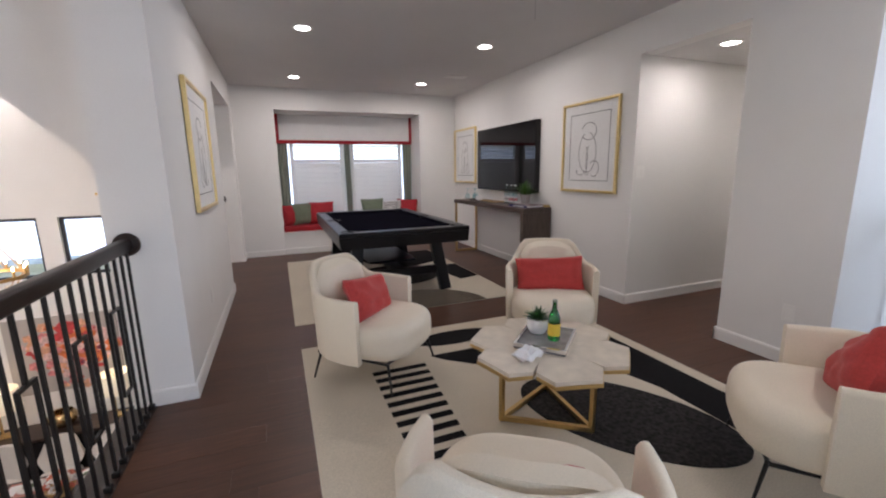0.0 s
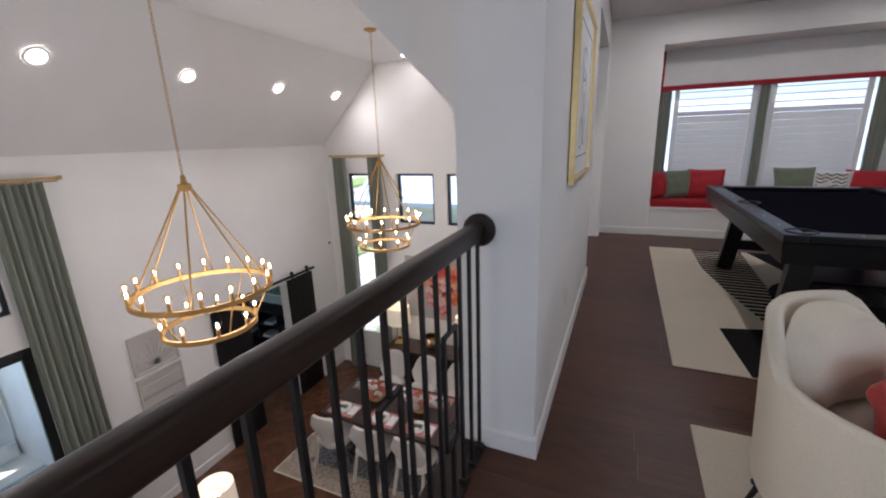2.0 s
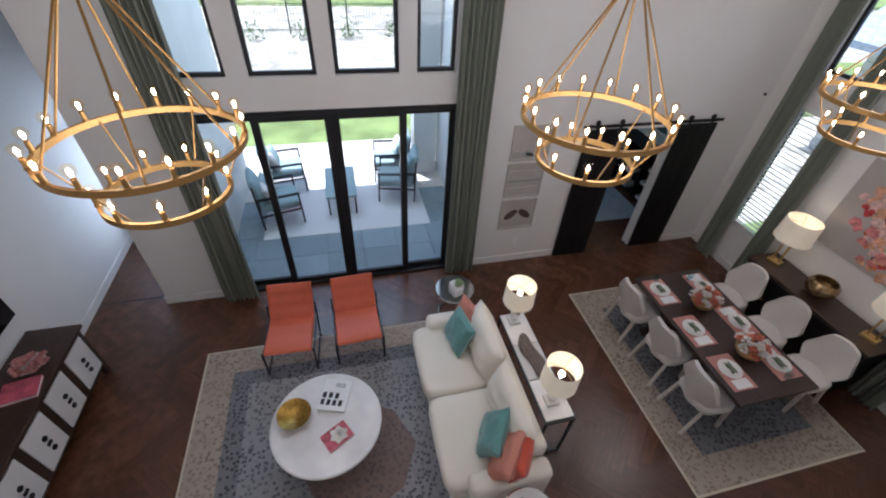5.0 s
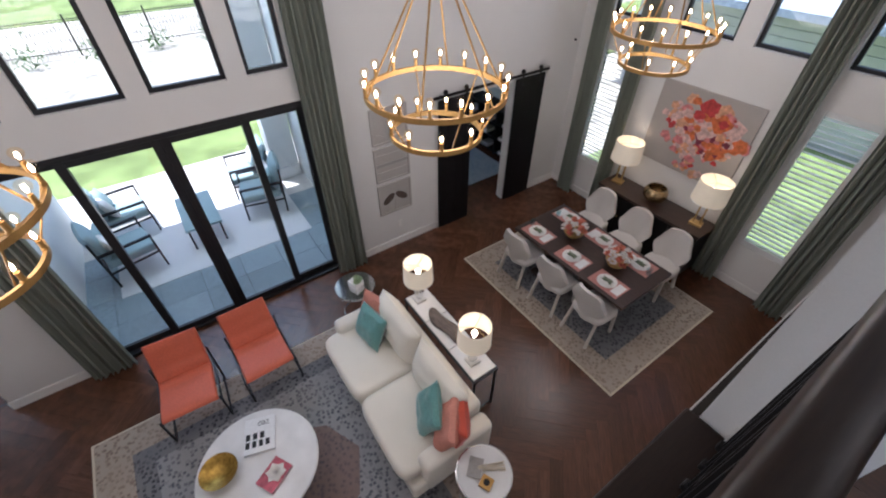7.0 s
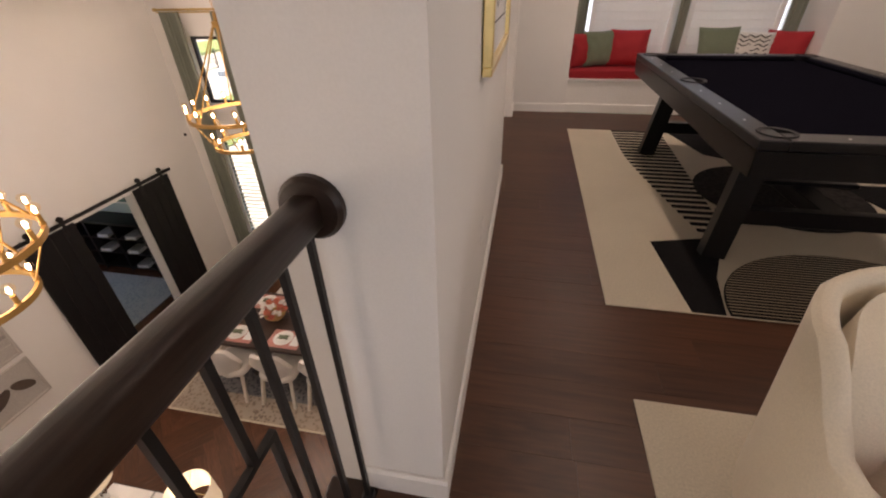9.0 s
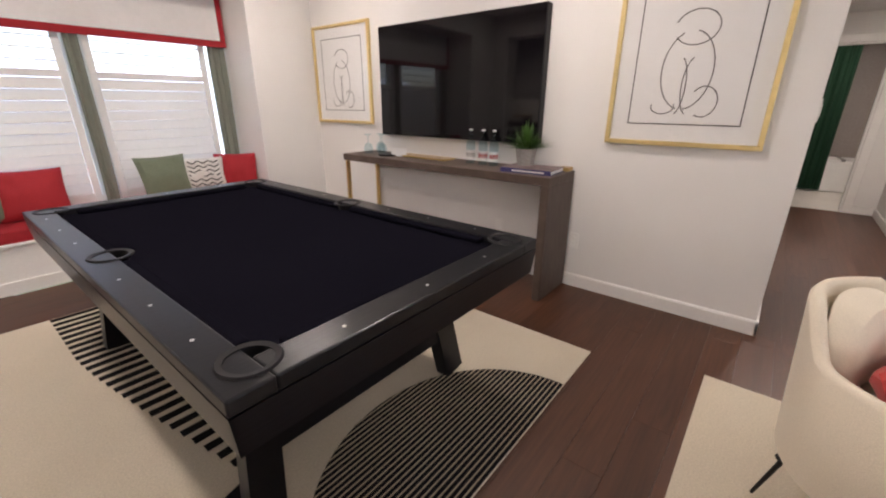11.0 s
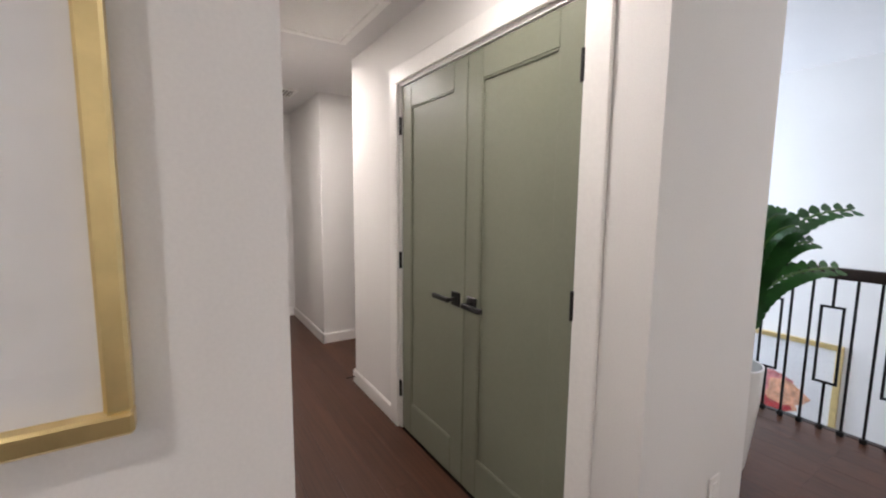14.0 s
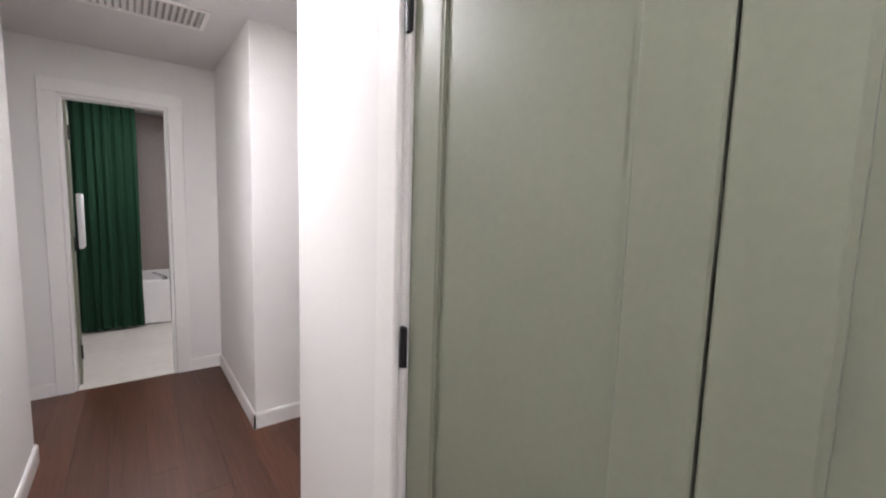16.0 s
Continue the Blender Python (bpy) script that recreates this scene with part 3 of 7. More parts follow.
vent(2.58, 5.89, TOP, 0.32, 0.16, 9)
vent(6.78, 2.64, 2.42, 0.72, 0.30, 22, "y")
vent(-2.86, 4.07, FLAT, 0.36, 0.18, 10)
vent(4.70, -1.35, TOP, 0.60, 0.55, 16)
t = thing("attic_hatch", "white attic hatch panel set in the hallway ceiling", "hatch", at=(4.95, 2.62, 2.42))
part("panel", box(B(), (-0.29, -0.27, -0.012), (0.29, 0.27, -0.004)), M_TRIM, t)
bm = B()
for lo, hi in (((-0.34, -0.32, -0.02), (0.34, -0.274, -0.001)), ((-0.34, 0.274, -0.02), (0.34, 0.32, -0.001)), ((-0.34, -0.274, -0.02), (-0.294, 0.274, -0.001)), ((0.294, -0.274, -0.02), (0.34, 0.274, -0.001))):
    box(bm, lo, hi, 0.004, 1)
part("frame", bm, M_TRIM, t)


# ---- windows ----
def window(n, axis, at, u0, u1, z0, z1, fr=0.045, depth=0.05, label="black framed fixed window", material=None):
    """A fixed window in the plane at across axis, filling u0..u1, z0..z1."""
    w = tagged(new("window_%d" % n), label, "window", kind="structure")
    Q = (lambda a, b: box(B(), (at, a[0], a[1]), (at + depth, b[0], b[1]), 0.004, 1)) if axis == "x" else (lambda a, b: box(B(), (a[0], at, a[1]), (b[0], at + depth, b[1]), 0.004, 1))
    mm = material or M_FRAMEBLK
    for a, b in (((u0, z0), (u1, z0 + fr)), ((u0, z1 - fr), (u1, z1)), ((u0, z0 + fr), (u0 + fr, z1 - fr)), ((u1 - fr, z0 + fr), (u1, z1 - fr))):
        part("window_frame", Q(a, b), mm, w)
    lo, hi = ((at + depth / 2 - 0.003, u0 + fr, z0 + fr), (at + depth / 2 + 0.003, u1 - fr, z1 - fr)) if axis == "x" else ((u0 + fr, at + depth / 2 - 0.003, z0 + fr), (u1 - fr, at + depth / 2 + 0.003, z1 - fr))
    p = part("pane", box(B(), lo, hi), M_GLASS, w)
    p.visible_shadow = False
    return w


for n, (a, b) in enumerate(((0.0, 0.56), (0.77, 1.455), (1.645, 2.34), (2.535, 2.98))):
    window(n + 1, "x", WX - 0.10, a, b, -0.14, 0.77)
for n, (a, b, c, d) in enumerate(DWIN):
    window(n + 5, "y", WY + 0.05, a, b, c, d)
window(11, "y", 8.08, 0.16, 1.26, 0.50, 2.30, material=M_SHUT, label="white framed window behind plantation shutters")
window(12, "y", 8.08, 1.34, 2.44, 0.50, 2.30, material=M_SHUT, label="white framed window behind plantation shutters")
tagged(part("trim_window_mullion", box(B(), (1.262, 8.06, 0.50), (1.338, 8.15, 2.30)), M_SHUT), "white post between the two shuttered windows", "trim", kind="structure")
# windows 13 and 14 are unseen, added as openings for the daylight lamps below
window(13, "y", -2.05, -0.3, 0.8, 0.9, 2.2)
window(14, "x", 6.49, -1.75, -0.15, 0.3, 2.3)
# unseen glazing added to let daylight into the dark entry recess
window(16, "x", -7.56, -1.75, -0.80, G + 0.2, G + 2.3, label="black framed glazed opening, added unseen in the entry")
# daylight lamps added in unseen windows behind the viewer and in the entry
for at, sx, sz, pw, aim in (((0.25, -1.93, 1.55), 1.0, 1.2, 12, (0.15, 1, -1.1)), ((6.43, -0.95, 1.3), 1.5, 1.9, 40, (-1, 0, 0)), ((-7.46, -1.27, G + 1.3), 0.85, 1.9, 14, (1, 0, 0.25))):
    a = lamp("AREA", at, pw, 1.0, (0.78, 0.90, 1.0), aim)
    a.data.shape, a.data.size, a.data.size_y = "RECTANGLE", sx, sz

# sliding glass doors to the patio
d = tagged(new("door_1"), "four-panel black framed sliding glass patio door", "door", kind="structure")
SX = WX - 0.13
part("track", box(B(), (SX - 0.03, 0.0, G), (SX + 0.13, 3.05, G + 0.045), 0.004, 1), M_FRAMEBLK, d)
part("header", box(B(), (SX - 0.03, 0.0, -0.56), (SX + 0.13, 3.05, -0.50), 0.004, 1), M_FRAMEBLK, d)
for i, (a, b) in enumerate(((0.0, 0.74), (0.66, 1.545), (1.545, 2.42), (2.335, 3.05))):
    x = SX + (0.05 if i in (1, 2) else 0.0)
    p = part("panel", box(B(), (x, a, G + 0.045), (x + 0.045, a + 0.085, -0.56), 0.004, 1), M_FRAMEBLK, d)
    for q in (((a + 0.0852, G + 0.045), (b - 0.0852, G + 0.13)), ((a + 0.0852, -0.64), (b - 0.0852, -0.56)), ((b - 0.085, G + 0.045), (b, -0.56))):
        part("stile", box(B(), (x, q[0][0], q[0][1]), (x + 0.045, q[1][0], q[1][1]), 0.004, 1), M_FRAMEBLK, p)
    g = part("pane", box(B(), (x + 0.02, a + 0.08, G + 0.12), (x + 0.026, b - 0.08, -0.63)), M_GLASS, p)
    g.visible_shadow = False


# plantation shutters
def shutter(x0, x1, y, z0, z1, split, parent_label, open_top=6, open_low=70):
    s = thing("plantation_shutter", parent_label, "shutter", "white window shutters", (x0, y, z0))
    w, h = x1 - x0, z1 - z0
    for lo, hi in (((0, 0, 0), (0.055, 0.03, h)), ((w - 0.055, 0, 0), (w, 0.03, h)), ((0.0552, 0, 0), (w - 0.0552, 0.03, 0.08)), ((0.0552, 0, h - 0.07), (w - 0.0552, 0.03, h))):
        part("stile", box(B(), lo, hi, 0.003, 1), M_SHUT, s)
    zz, sl = 0.08, None
    if split:
        part("mid_rail", box(B(), (0.0552, 0, split), (w - 0.0552, 0.03, split + 0.055), 0.003, 1), M_SHUT, s)
    z, hw = (0.125, 0.046) if split else (0.115, 0.036)
    while z < h - 0.09:
        if not split or not (split - 0.046 < z < split + 0.085):
            top = bool(split) and z > split
            m = pose(w / 2, 0.015, z, open_top if top else open_low, 0, 0)
            if sl is None:
                sl = part("louvre", box(B(), (-w / 2 + 0.057, -hw, -0.005), (w / 2 - 0.057, hw, 0.005), 0.004, 1), M_SHUT, s, at=m)
            else:
                again(sl, m)
        z += 0.0885 if split else 0.068
    return s


shutter(0.27, 1.20, 8.01, 0.50, 2.30, 1.06, "white plantation shutter with upper louvres open")
shutter(1.34, 2.32, 8.01, 0.50, 2.30, 1.06, "white plantation shutter with upper louvres open")
shutter(-5.10, -4.55, WY + 0.004, -2.50, -0.52, 0, "white plantation shutter with open louvres, tall and narrow", open_low=-21)
shutter(-2.09, -1.47, WY + 0.004, -2.50, -0.52, 0, "white plantation shutter with half-open louvres, tall and narrow", open_low=-12)


# ---- doors ----
def casing(n, axis, at, u0, u1, h, side):
    c = tagged(new("trim_casing_%d" % n), "white painted door casing", "trim", kind="structure")
    for a, b in (((u0 - 0.095, 0), (u0, h)), ((u1, 0), (u1 + 0.095, h)), ((u0 - 0.095, h), (u1 + 0.095, h + 0.095))):
        lo, hi = sorted((at + side * 0.002, at + side * 0.020))
        bm = box(B(), (a[0], lo, a[1]), (b[0], hi, b[1]), 0.004, 1) if axis == "y" else box(B(), (lo, a[0], a[1]), (hi, b[0], b[1]), 0.004, 1)
        part("casing_board", bm, M_TRIM, c)


casing(1, "y", 2.15, 3.505, 4.815, 2.08, 1)
casing(2, "x", 7.80, 2.42, 3.04, 2.085, -1)
d = tagged(new("door_2"), "closed double closet doors in sage green paint", "door", kind="structure")
bm = B()
for lo, hi in (((3.5055, 2.032, 0), (3.523, 2.148, 2.08)), ((4.797, 2.032, 0), (4.8145, 2.148, 2.08)), ((3.5235, 2.032, 2.062), (4.7965, 2.148, 2.08))):
    box(bm, lo, hi)
part("jamb", bm, M_TRIM, d)


def panel_leaf(parent, x0, x1, y, z0, z1, face=1):
    """A one-panel door leaf, its face at y, with a recessed flat field."""
    st, rec = 0.105, 0.010
    leaf = part("leaf", box(B(), (x0 + st, y - 0.034, z0 + 0.19), (x1 - st, y - rec, z1 - 0.13)), M_GREENP, parent, "sage green door leaf")
    for lo, hi in (((x0, z0), (x0 + st, z1)), ((x1 - st, z0), (x1, z1)), ((x0 + st, z0), (x1 - st, z0 + 0.19)), ((x0 + st, z1 - 0.13), (x1 - st, z1))):
        part("frame_rail", box(B(), (lo[0], y - 0.036, lo[1]), (hi[0], y, hi[1]), 0.0035, 1), M_GREENP, leaf)
    bm = B()
    a, b, c, e = x0 + st, x1 - st, z0 + 0.19, z1 - 0.13
    for p, q in (((a, c), (b, c)), ((a, e), (b, e)), ((a, c), (a, e)), ((b, c), (b, e))):
        strut(bm, (p[0], y - rec + 0.001, p[1]), (q[0], y - rec + 0.001, q[1]), 0.012)
    part("bead", bm, M_GREENP, leaf)
    return leaf


for x0, x1, hx, s in ((3.526, 4.1555, 4.095, -1), (4.1605, 4.794, 4.222, 1)):
    lf = panel_leaf(d, x0, x1, 2.142, 0.008, 2.058)
    h = part("lever_handle", box(B(), (hx - 0.034, 2.142, 0.905), (hx + 0.034, 2.151, 0.975), 0.003, 1), M_IRON, lf, "matt black lever handle on a square plate")
    bm = bar(B(), (hx, 2.15, 0.94), (hx, 2.195, 0.94), 0.010)
    box(bm, (min(hx, hx + s * 0.125) - 0.008, 2.185, 0.928), (max(hx, hx + s * 0.125) + 0.008, 2.203, 0.952), 0.004, 1)
    part("lever", bm, M_IRON, h)
    ex = 3.521 if s < 0 else 4.799
    for z in (0.26, 1.06, 1.84):
        bm = bar(B(), (ex, 2.154, z - 0.05), (ex, 2.154, z + 0.05), 0.0075)
        box(bm, (ex - 0.012, 2.1485, z - 0.05), (ex + 0.012, 2.1515, z + 0.05))
        part("hinge", bm, M_IRON, lf, "black hinge")

d = tagged(new("door_3"), "open bathroom door in grey-green paint, with black hinges", "door", kind="structure")
d.matrix_world = pose(7.90, 3.02, 0, 0, 0, 4)
part("leaf", box(B(), (0.0, -0.018, 0.008), (0.60, 0.018, 2.06), 0.003, 1), M_GREENP, d, "grey-green door leaf")
for z in (0.26, 1.06, 1.84):
    part("hinge", box(B(), (-0.02, -0.03, z - 0.05), (0.006, -0.018, z + 0.05)), M_IRON, d, "black hinge")
bm = B()
for lo, hi in (((7.802, 2.422, 0), (7.918, 2.44, 2.083)), ((7.802, 3.02, 0), (7.918, 3.038, 2.083)), ((7.802, 2.44, 2.065), (7.918, 3.02, 2.083))):
    box(bm, lo, hi)
tagged(part("trim_bath_jamb", bm, M_TRIM), "white painted door jamb", "trim", kind="structure")

# ---- bathroom ----
slab("floor_bathroom", (7.8, 1.6, -0.2), (10.3, 4.3, 0.004), M_TILE, "pale stone bathroom floor", "floor")
wall("wall_bath_far", "x", 10.3, 0.1, 1.6, 4.3, 0, 2.42, material=M_GREIGE, label="taupe tiled bathroom wall")
wall("wall_bath_right", "y", 1.5, 0.1, 7.92, 10.4, 0, 2.42, material=M_GREIGE, label="taupe tiled bathroom wall")
wall("wall_bath_left", "y", 4.3, 0.1, 7.8, 10.4, 0, 2.42)
slab("ceiling_bathroom", (7.924, 1.5, 2.42), (10.4, 4.4, 2.5), M_CEIL, "white bathroom ceiling", "ceiling")
t = thing("bathtub", "white alcove bathtub behind the curtain", "bathtub")
bm = box(B(), (9.45, 1.62, 0.006), (9.50, 4.28, 0.50), 0.02)
box(bm, (9.50, 1.62, 0.006), (10.28, 1.70, 0.50)), box(bm, (9.50, 4.20, 0.006), (10.28, 4.28, 0.50)), box(bm, (9.50, 1.70, 0.006), (10.28, 4.20, 0.12)), box(bm, (10.22, 1.70, 0.12), (10.28, 4.20, 0.50))
part("tub_shell", bm, M_CERAMIC, t)
t = thing("tub_faucet", "chrome spout on the bathtub rim", "faucet", at=(9.475, 2.40, 0.501))
part("base", lathe(B(), [(0, 0), (0.028, 0), (0.024, 0.03), (0, 0.03)], 16), M_CHROME, t, smooth=True)
part("spout", bar(B(), (0, 0, 0.028), (0, 0.11, 0.075), 0.014, 12), M_CHROME, t, smooth=True)
t = thing("shower_curtain", "dark green striped shower curtain hanging to the floor", "curtain", at=(9.36, 2.865, 0.035), turn=90)
part("cloth", drape(B(), 0.53, 2.28, 7, 0.024, flare=1.02), M_SHOWER, t, smooth=True)
t = thing("curtain_rod", "chrome shower curtain rod across the alcove", "rod")
part("rod", bar(B(), (9.36, 1.60, 2.33), (9.36, 4.30, 2.33), 0.012), M_CHROME, t)
t = thing("toilet", "white ceramic toilet beside the bathtub", "toilet", at=(9.05, 2.02, 0.004))
part("bowl", lathe(B(), [(0.0, 0.0), (0.13, 0.0), (0.12, 0.12), (0.19, 0.34), (0.21, 0.38), (0.20, 0.40), (0.0, 0.40)], 28), M_CERAMIC, t, smooth=True)
part("tank", box(B(), (-0.20, -0.42, 0.36), (0.20, -0.22, 0.76), 0.02), M_CERAMIC, t)
part("seat", lathe(B(), [(0.0, 0.402), (0.20, 0.402), (0.205, 0.418), (0.0, 0.425)], 28), M_CERAMIC, t, smooth=True)
t = thing("towel", "white towel hanging inside the bathroom door", "towel", at=(8.2, 2.985, 1.0))
part("cloth", box(B(), (-0.10, -0.02, 0), (0.10, 0.012, 0.42), 0.008), M_PAPER, t, smooth=True)
# unseen area lamp without a fitting, added to light the bathroom
lamp("AREA", (8.5, 2.6, 2.38), 4.5, 0.3)


# ---- loft furniture ----
def puff(bm, outline, z0, z1, r, steps=4, crown=0.0):
    """A padded block of any convex outline with rounded upper and lower edges."""
    c = Vector((sum(p[0] for p in outline) / len(outline), sum(p[1] for p in outline) / len(outline)))
    rows = []
    for k in range(steps + 1):
        a = math.pi / 2 * k / steps
        rows.append((r * (1 - math.sin(a)), z0 + r * (1 - math.cos(a))))
    rows += [(i, z0 + z1 - z) for i, z in rows[::-1]]
    rings = []
    for ins, z in rows:
        rr = []
        for x, y in outline:
            d = Vector((x, y)) - c
            p = c + d * max(0.0, 1 - ins / max(d.length, 1e-4))
            rr.append(bm.verts.new((p.x, p.y, z)))
        rings.append(rr)
    n = len(outline)
    for a, b in zip(rings, rings[1:]):
        for i in range(n):
            j = (i + 1) % n
            bm.faces.new((a[i], a[j], b[j], b[i]))
    bm.faces.new(rings[0][::-1])
    top = bm.verts.new((c.x, c.y, z1 + crown))
    for i in range(n):
        bm.faces.new((rings[-1][i], rings[-1][(i + 1) % n], top))
    return bm


def oval(rx, ry, n=32, e=2.0, cx=0.0, cy=0.0):
    """A superellipse outline."""
    out = []
    for i in range(n):
        a = 2 * math.pi * i / n
        c, s = math.cos(a), math.sin(a)
        out.append((cx + rx * math.copysign(abs(c) ** (2 / e), c), cy + ry * math.copysign(abs(s) ** (2 / e), s)))
    return out


def lounge_chair():
    c = thing("lounge_chair", "cream boucle barrel lounge chair on thin black legs", "armchair", "lounge chairs round the loft table")
    path = [(-0.37, -0.13), (-0.38, -0.04)] + [(-0.38 * math.cos(math.pi * i / 22), 0.05 + 0.36 * math.sin(math.pi * i / 22)) for i in range(23)] + [(0.38, -0.04), (0.37, -0.13)]
    bm, n, t = B(), len(path), 0.05
    cols = []
    for i, (x, y) in enumerate(path):
        a, b = Vector(path[max(0, i - 1)]), Vector(path[min(n - 1, i + 1)])
        d = (b - a).normalized()
        nin = Vector((d.y, -d.x))
        u = abs(2 * i / (n - 1) - 1)
        k = min(1.0, max(0.0, (u - 0.30) / 0.30))
        k = k * k * (3 - 2 * k)
        top = 0.80 * (1 - k) + 0.63 * k - 0.03 * max(0, u - 0.6)
        low = 0.24 - 0.05 * u
        lean = 0.03 * (1 - u)
        prof = ((0, low), (0, 0.30), (0, top - 0.02), (0.012, top - 0.004), (t / 2, top), (t - 0.012, top - 0.004), (t, top - 0.02), (t, 0.30), (t, low))
        col = []
        for o, z in prof:
            p = Vector((x, y)) + nin * o
            col.append(bm.verts.new((p.x * (1 + 0.05 * (z - 0.5)), p.y + lean * (z - 0.3) * 3, z)))
        cols.append(col)
    for a, b in zip(cols, cols[1:]):
        for i in range(len(a)):
            j = (i + 1) % len(a)
            bm.faces.new((a[i], a[j], b[j], b[i]))
    bm.faces.new(cols[0]), bm.faces.new(cols[-1][::-1])
    part("shell", bm, M_BOUCLE, c, "curved cream boucle shell", True)
    seat = [(x, y) for x, y in oval(0.335, 0.36, 40, 3.0, 0, -0.06)]
    part("seat", puff(B(), seat, 0.20, 0.44, 0.085, 5, 0.012), M_BOUCLE, c, "thick rounded boucle seat", True)
    bm = B()
    rows = []
    for i in range(13):
        a = math.pi * (0.22 + 0.56 * i / 12)
        e = 1 - abs(i / 6 - 1) ** 4
        row = []
        for z, th in ((0.43, 0.2), (0.47, 0.85), (0.56, 1), (0.70, 1.0), (0.755, 0.85), (0.785, 0.2)):
            rr = 0.325
            lean = 0.09 * (z - 0.3)
            z = 0.43 + (z - 0.43) * (1 - 0.32 * abs(i / 6 - 1) ** 3)
            row.append(bm.verts.new((-rr * math.cos(a), 0.045 + (rr - 0.015) * math.sin(a) + lean - 0.17 * th * e, z)))
        back = bm.verts.new((-rr * math.cos(a), 0.045 + rr * math.sin(a) + 0.02, 0.58))
        rows.append(row + [back])
    for a, b in zip(rows, rows[1:]):
        for i in range(len(a)):
            j = (i + 1) % len(a)
            bm.faces.new((a[i], a[j], b[j], b[i]))
    bm.faces.new(rows[0]), bm.faces.new(rows[-1][::-1])
    part("back_cushion", bm, M_BOUCLE, c, "padded boucle back cushion", True)
    bm = B()
    for a, b in (((-0.28, -0.30), (0.28, -0.30)), ((0.28, -0.30), (0.28, 0.28)), ((0.28, 0.28), (-0.28, 0.28)), ((-0.28, 0.28), (-0.28, -0.30))):
        bar(bm, (*a, 0.20), (*b, 0.20), 0.010, 8)
    part("base_frame", bm, M_IRON, c)
    leg = None
    for sx, sy in ((-1, -1), (1, -1), (1, 1), (-1, 1)):
        part("leg", bar(B(), (sx * 0.27, -0.02 + sy * 0.28, 0.21), (sx * 0.31, -0.02 + sy * 0.33, 0.012), 0.011, 8, 0.007), M_IRON, c)
    return c


RUGT = 0.012
ch = lounge_chair()
CH = ((0.55, 2.745, 44), (1.985, 2.67, -29), (0.60, 0.90, 145), (2.12, 0.89, -138))
for i, (x, y, a) in enumerate(CH):
    o = ch if i == 0 else copy_thing(ch, pose(x, y, RUGT, 0, 0, a) @ Matrix.Diagonal((0.98, 0.94, 1.0, 1)))
    if i == 0:
        ch.matrix_world = pose(x, y, RUGT, 0, 0, a) @ Matrix.Diagonal((0.96, 0.92, 0.975, 1))
    p = thing("throw_pillow", "coral red velvet lumbar pillow on a cream lounge chair", "pillow", "coral pillows on the lounge chairs")
    part("cover", pillow(B(), 0.54, 0.29, 0.15, ruffle=0.03), M_CORALV, p, smooth=True)
    p.matrix_world = pose(x, y, RUGT, 0, 0, a) @ pose((-0.03, 0, 0.03, 0.06)[i], (-0.05, -0.02, -0.08, 0.0)[i], (0.40, 0.40, 0.40, 0.45)[i], -22 if i != 2 else -58, (9, -3, 5, -28)[i], (8, 0, 6, -8)[i])


# rugs of the loft
def rug(name, lab, x0, y0, x1, y1, z, material=None):
    r = thing(name, lab, "rug", at=(0, 0, z))
    part("base", box(B(), (x0, y0, 0.001), (x1, y1, RUGT - 0.004), 0.003, 1), material or M_CREAM, r)
    return r


def inlay(r, outline, material, label, lift=0.0, name="pattern_field"):
    return part(name, plate(B(), outline, 0.004, RUGT + lift), material, r, label)


def arc(cx, cy, rx, ry, a0, a1, n=28):
    return [(cx + rx * math.cos(radians(a0 + (a1 - a0) * i / n)), cy + ry * math.sin(radians(a0 + (a1 - a0) * i / n))) for i in range(n + 1)]


r = rug("patterned_rug", "cream rug with black abstract shapes under the lounge chairs", 0.08, -0.30, 2.58, 3.29, 0.0)
inlay(r, arc(1.30, 3.02, 0.36, 0.13, 0, 360, 40)[:-1], M_BLACKW, "black oval")
inlay(r, [(0.98, 2.76), (1.06, 2.66), (1.22, 2.52), (1.42, 2.44), (1.62, 2.45), (1.80, 2.54), (1.95, 2.66), (2.02, 2.76)], M_BLACKW, "black half moon")
for i in range(11):
    y = 2.67 - i * 0.103
    inlay(r, [(0.515, y), (0.90 - 0.009 * i, y), (0.90 - 0.009 * i, y - 0.048), (0.515, y - 0.048)], M_BLACKW, "", name="stripe")
inlay(r, [(1.72 + 0.57 * u - 0.82 * v, 1.62 - 0.82 * u - 0.57 * v) for u, v in arc(0, 0, 0.60, 0.33, 0, 360, 40)[:-1]], M_GREYW, "charcoal shaggy oval", 0.004)
inlay(r, [(1.98, 2.40), (2.20, 2.90), (2.47, 2.96), (2.47, 0.30), (2.18, 0.30), (2.17, 1.75)], M_BLACKW, "black band along the edge")
inlay(r, [(0.10, 2.30), (0.40, 2.30), (0.62, 1.20), (0.62, -0.28), (0.10, -0.28)], M_CREAM, "", -0.001)
inlay(r, [(0.66, -0.20), (1.50, -0.20), (1.10, 0.55), (0.66, 0.75)], M_GREYW, "charcoal curved field")

r = rug("patterned_rug", "cream rug with black stripes and arcs under the pool table", 0.055, 3.84, 2.41, 6.76, 0.0)
for i in range(28):
    y = 6.74 - i * 0.082
    u = i / 27
    a = 0.50 if i < 9 else 0.50 + 0.18 * ((i - 8) / 19) ** 1.3 * 1.4
    b = 0.98 - 0.10 * u if i < 22 else 0.90 - 0.02 * (i - 22)
    inlay(r, [(a, y), (b, y), (b, y - 0.041), (a, y - 0.041)], M_BLACKW, "", name="stripe")
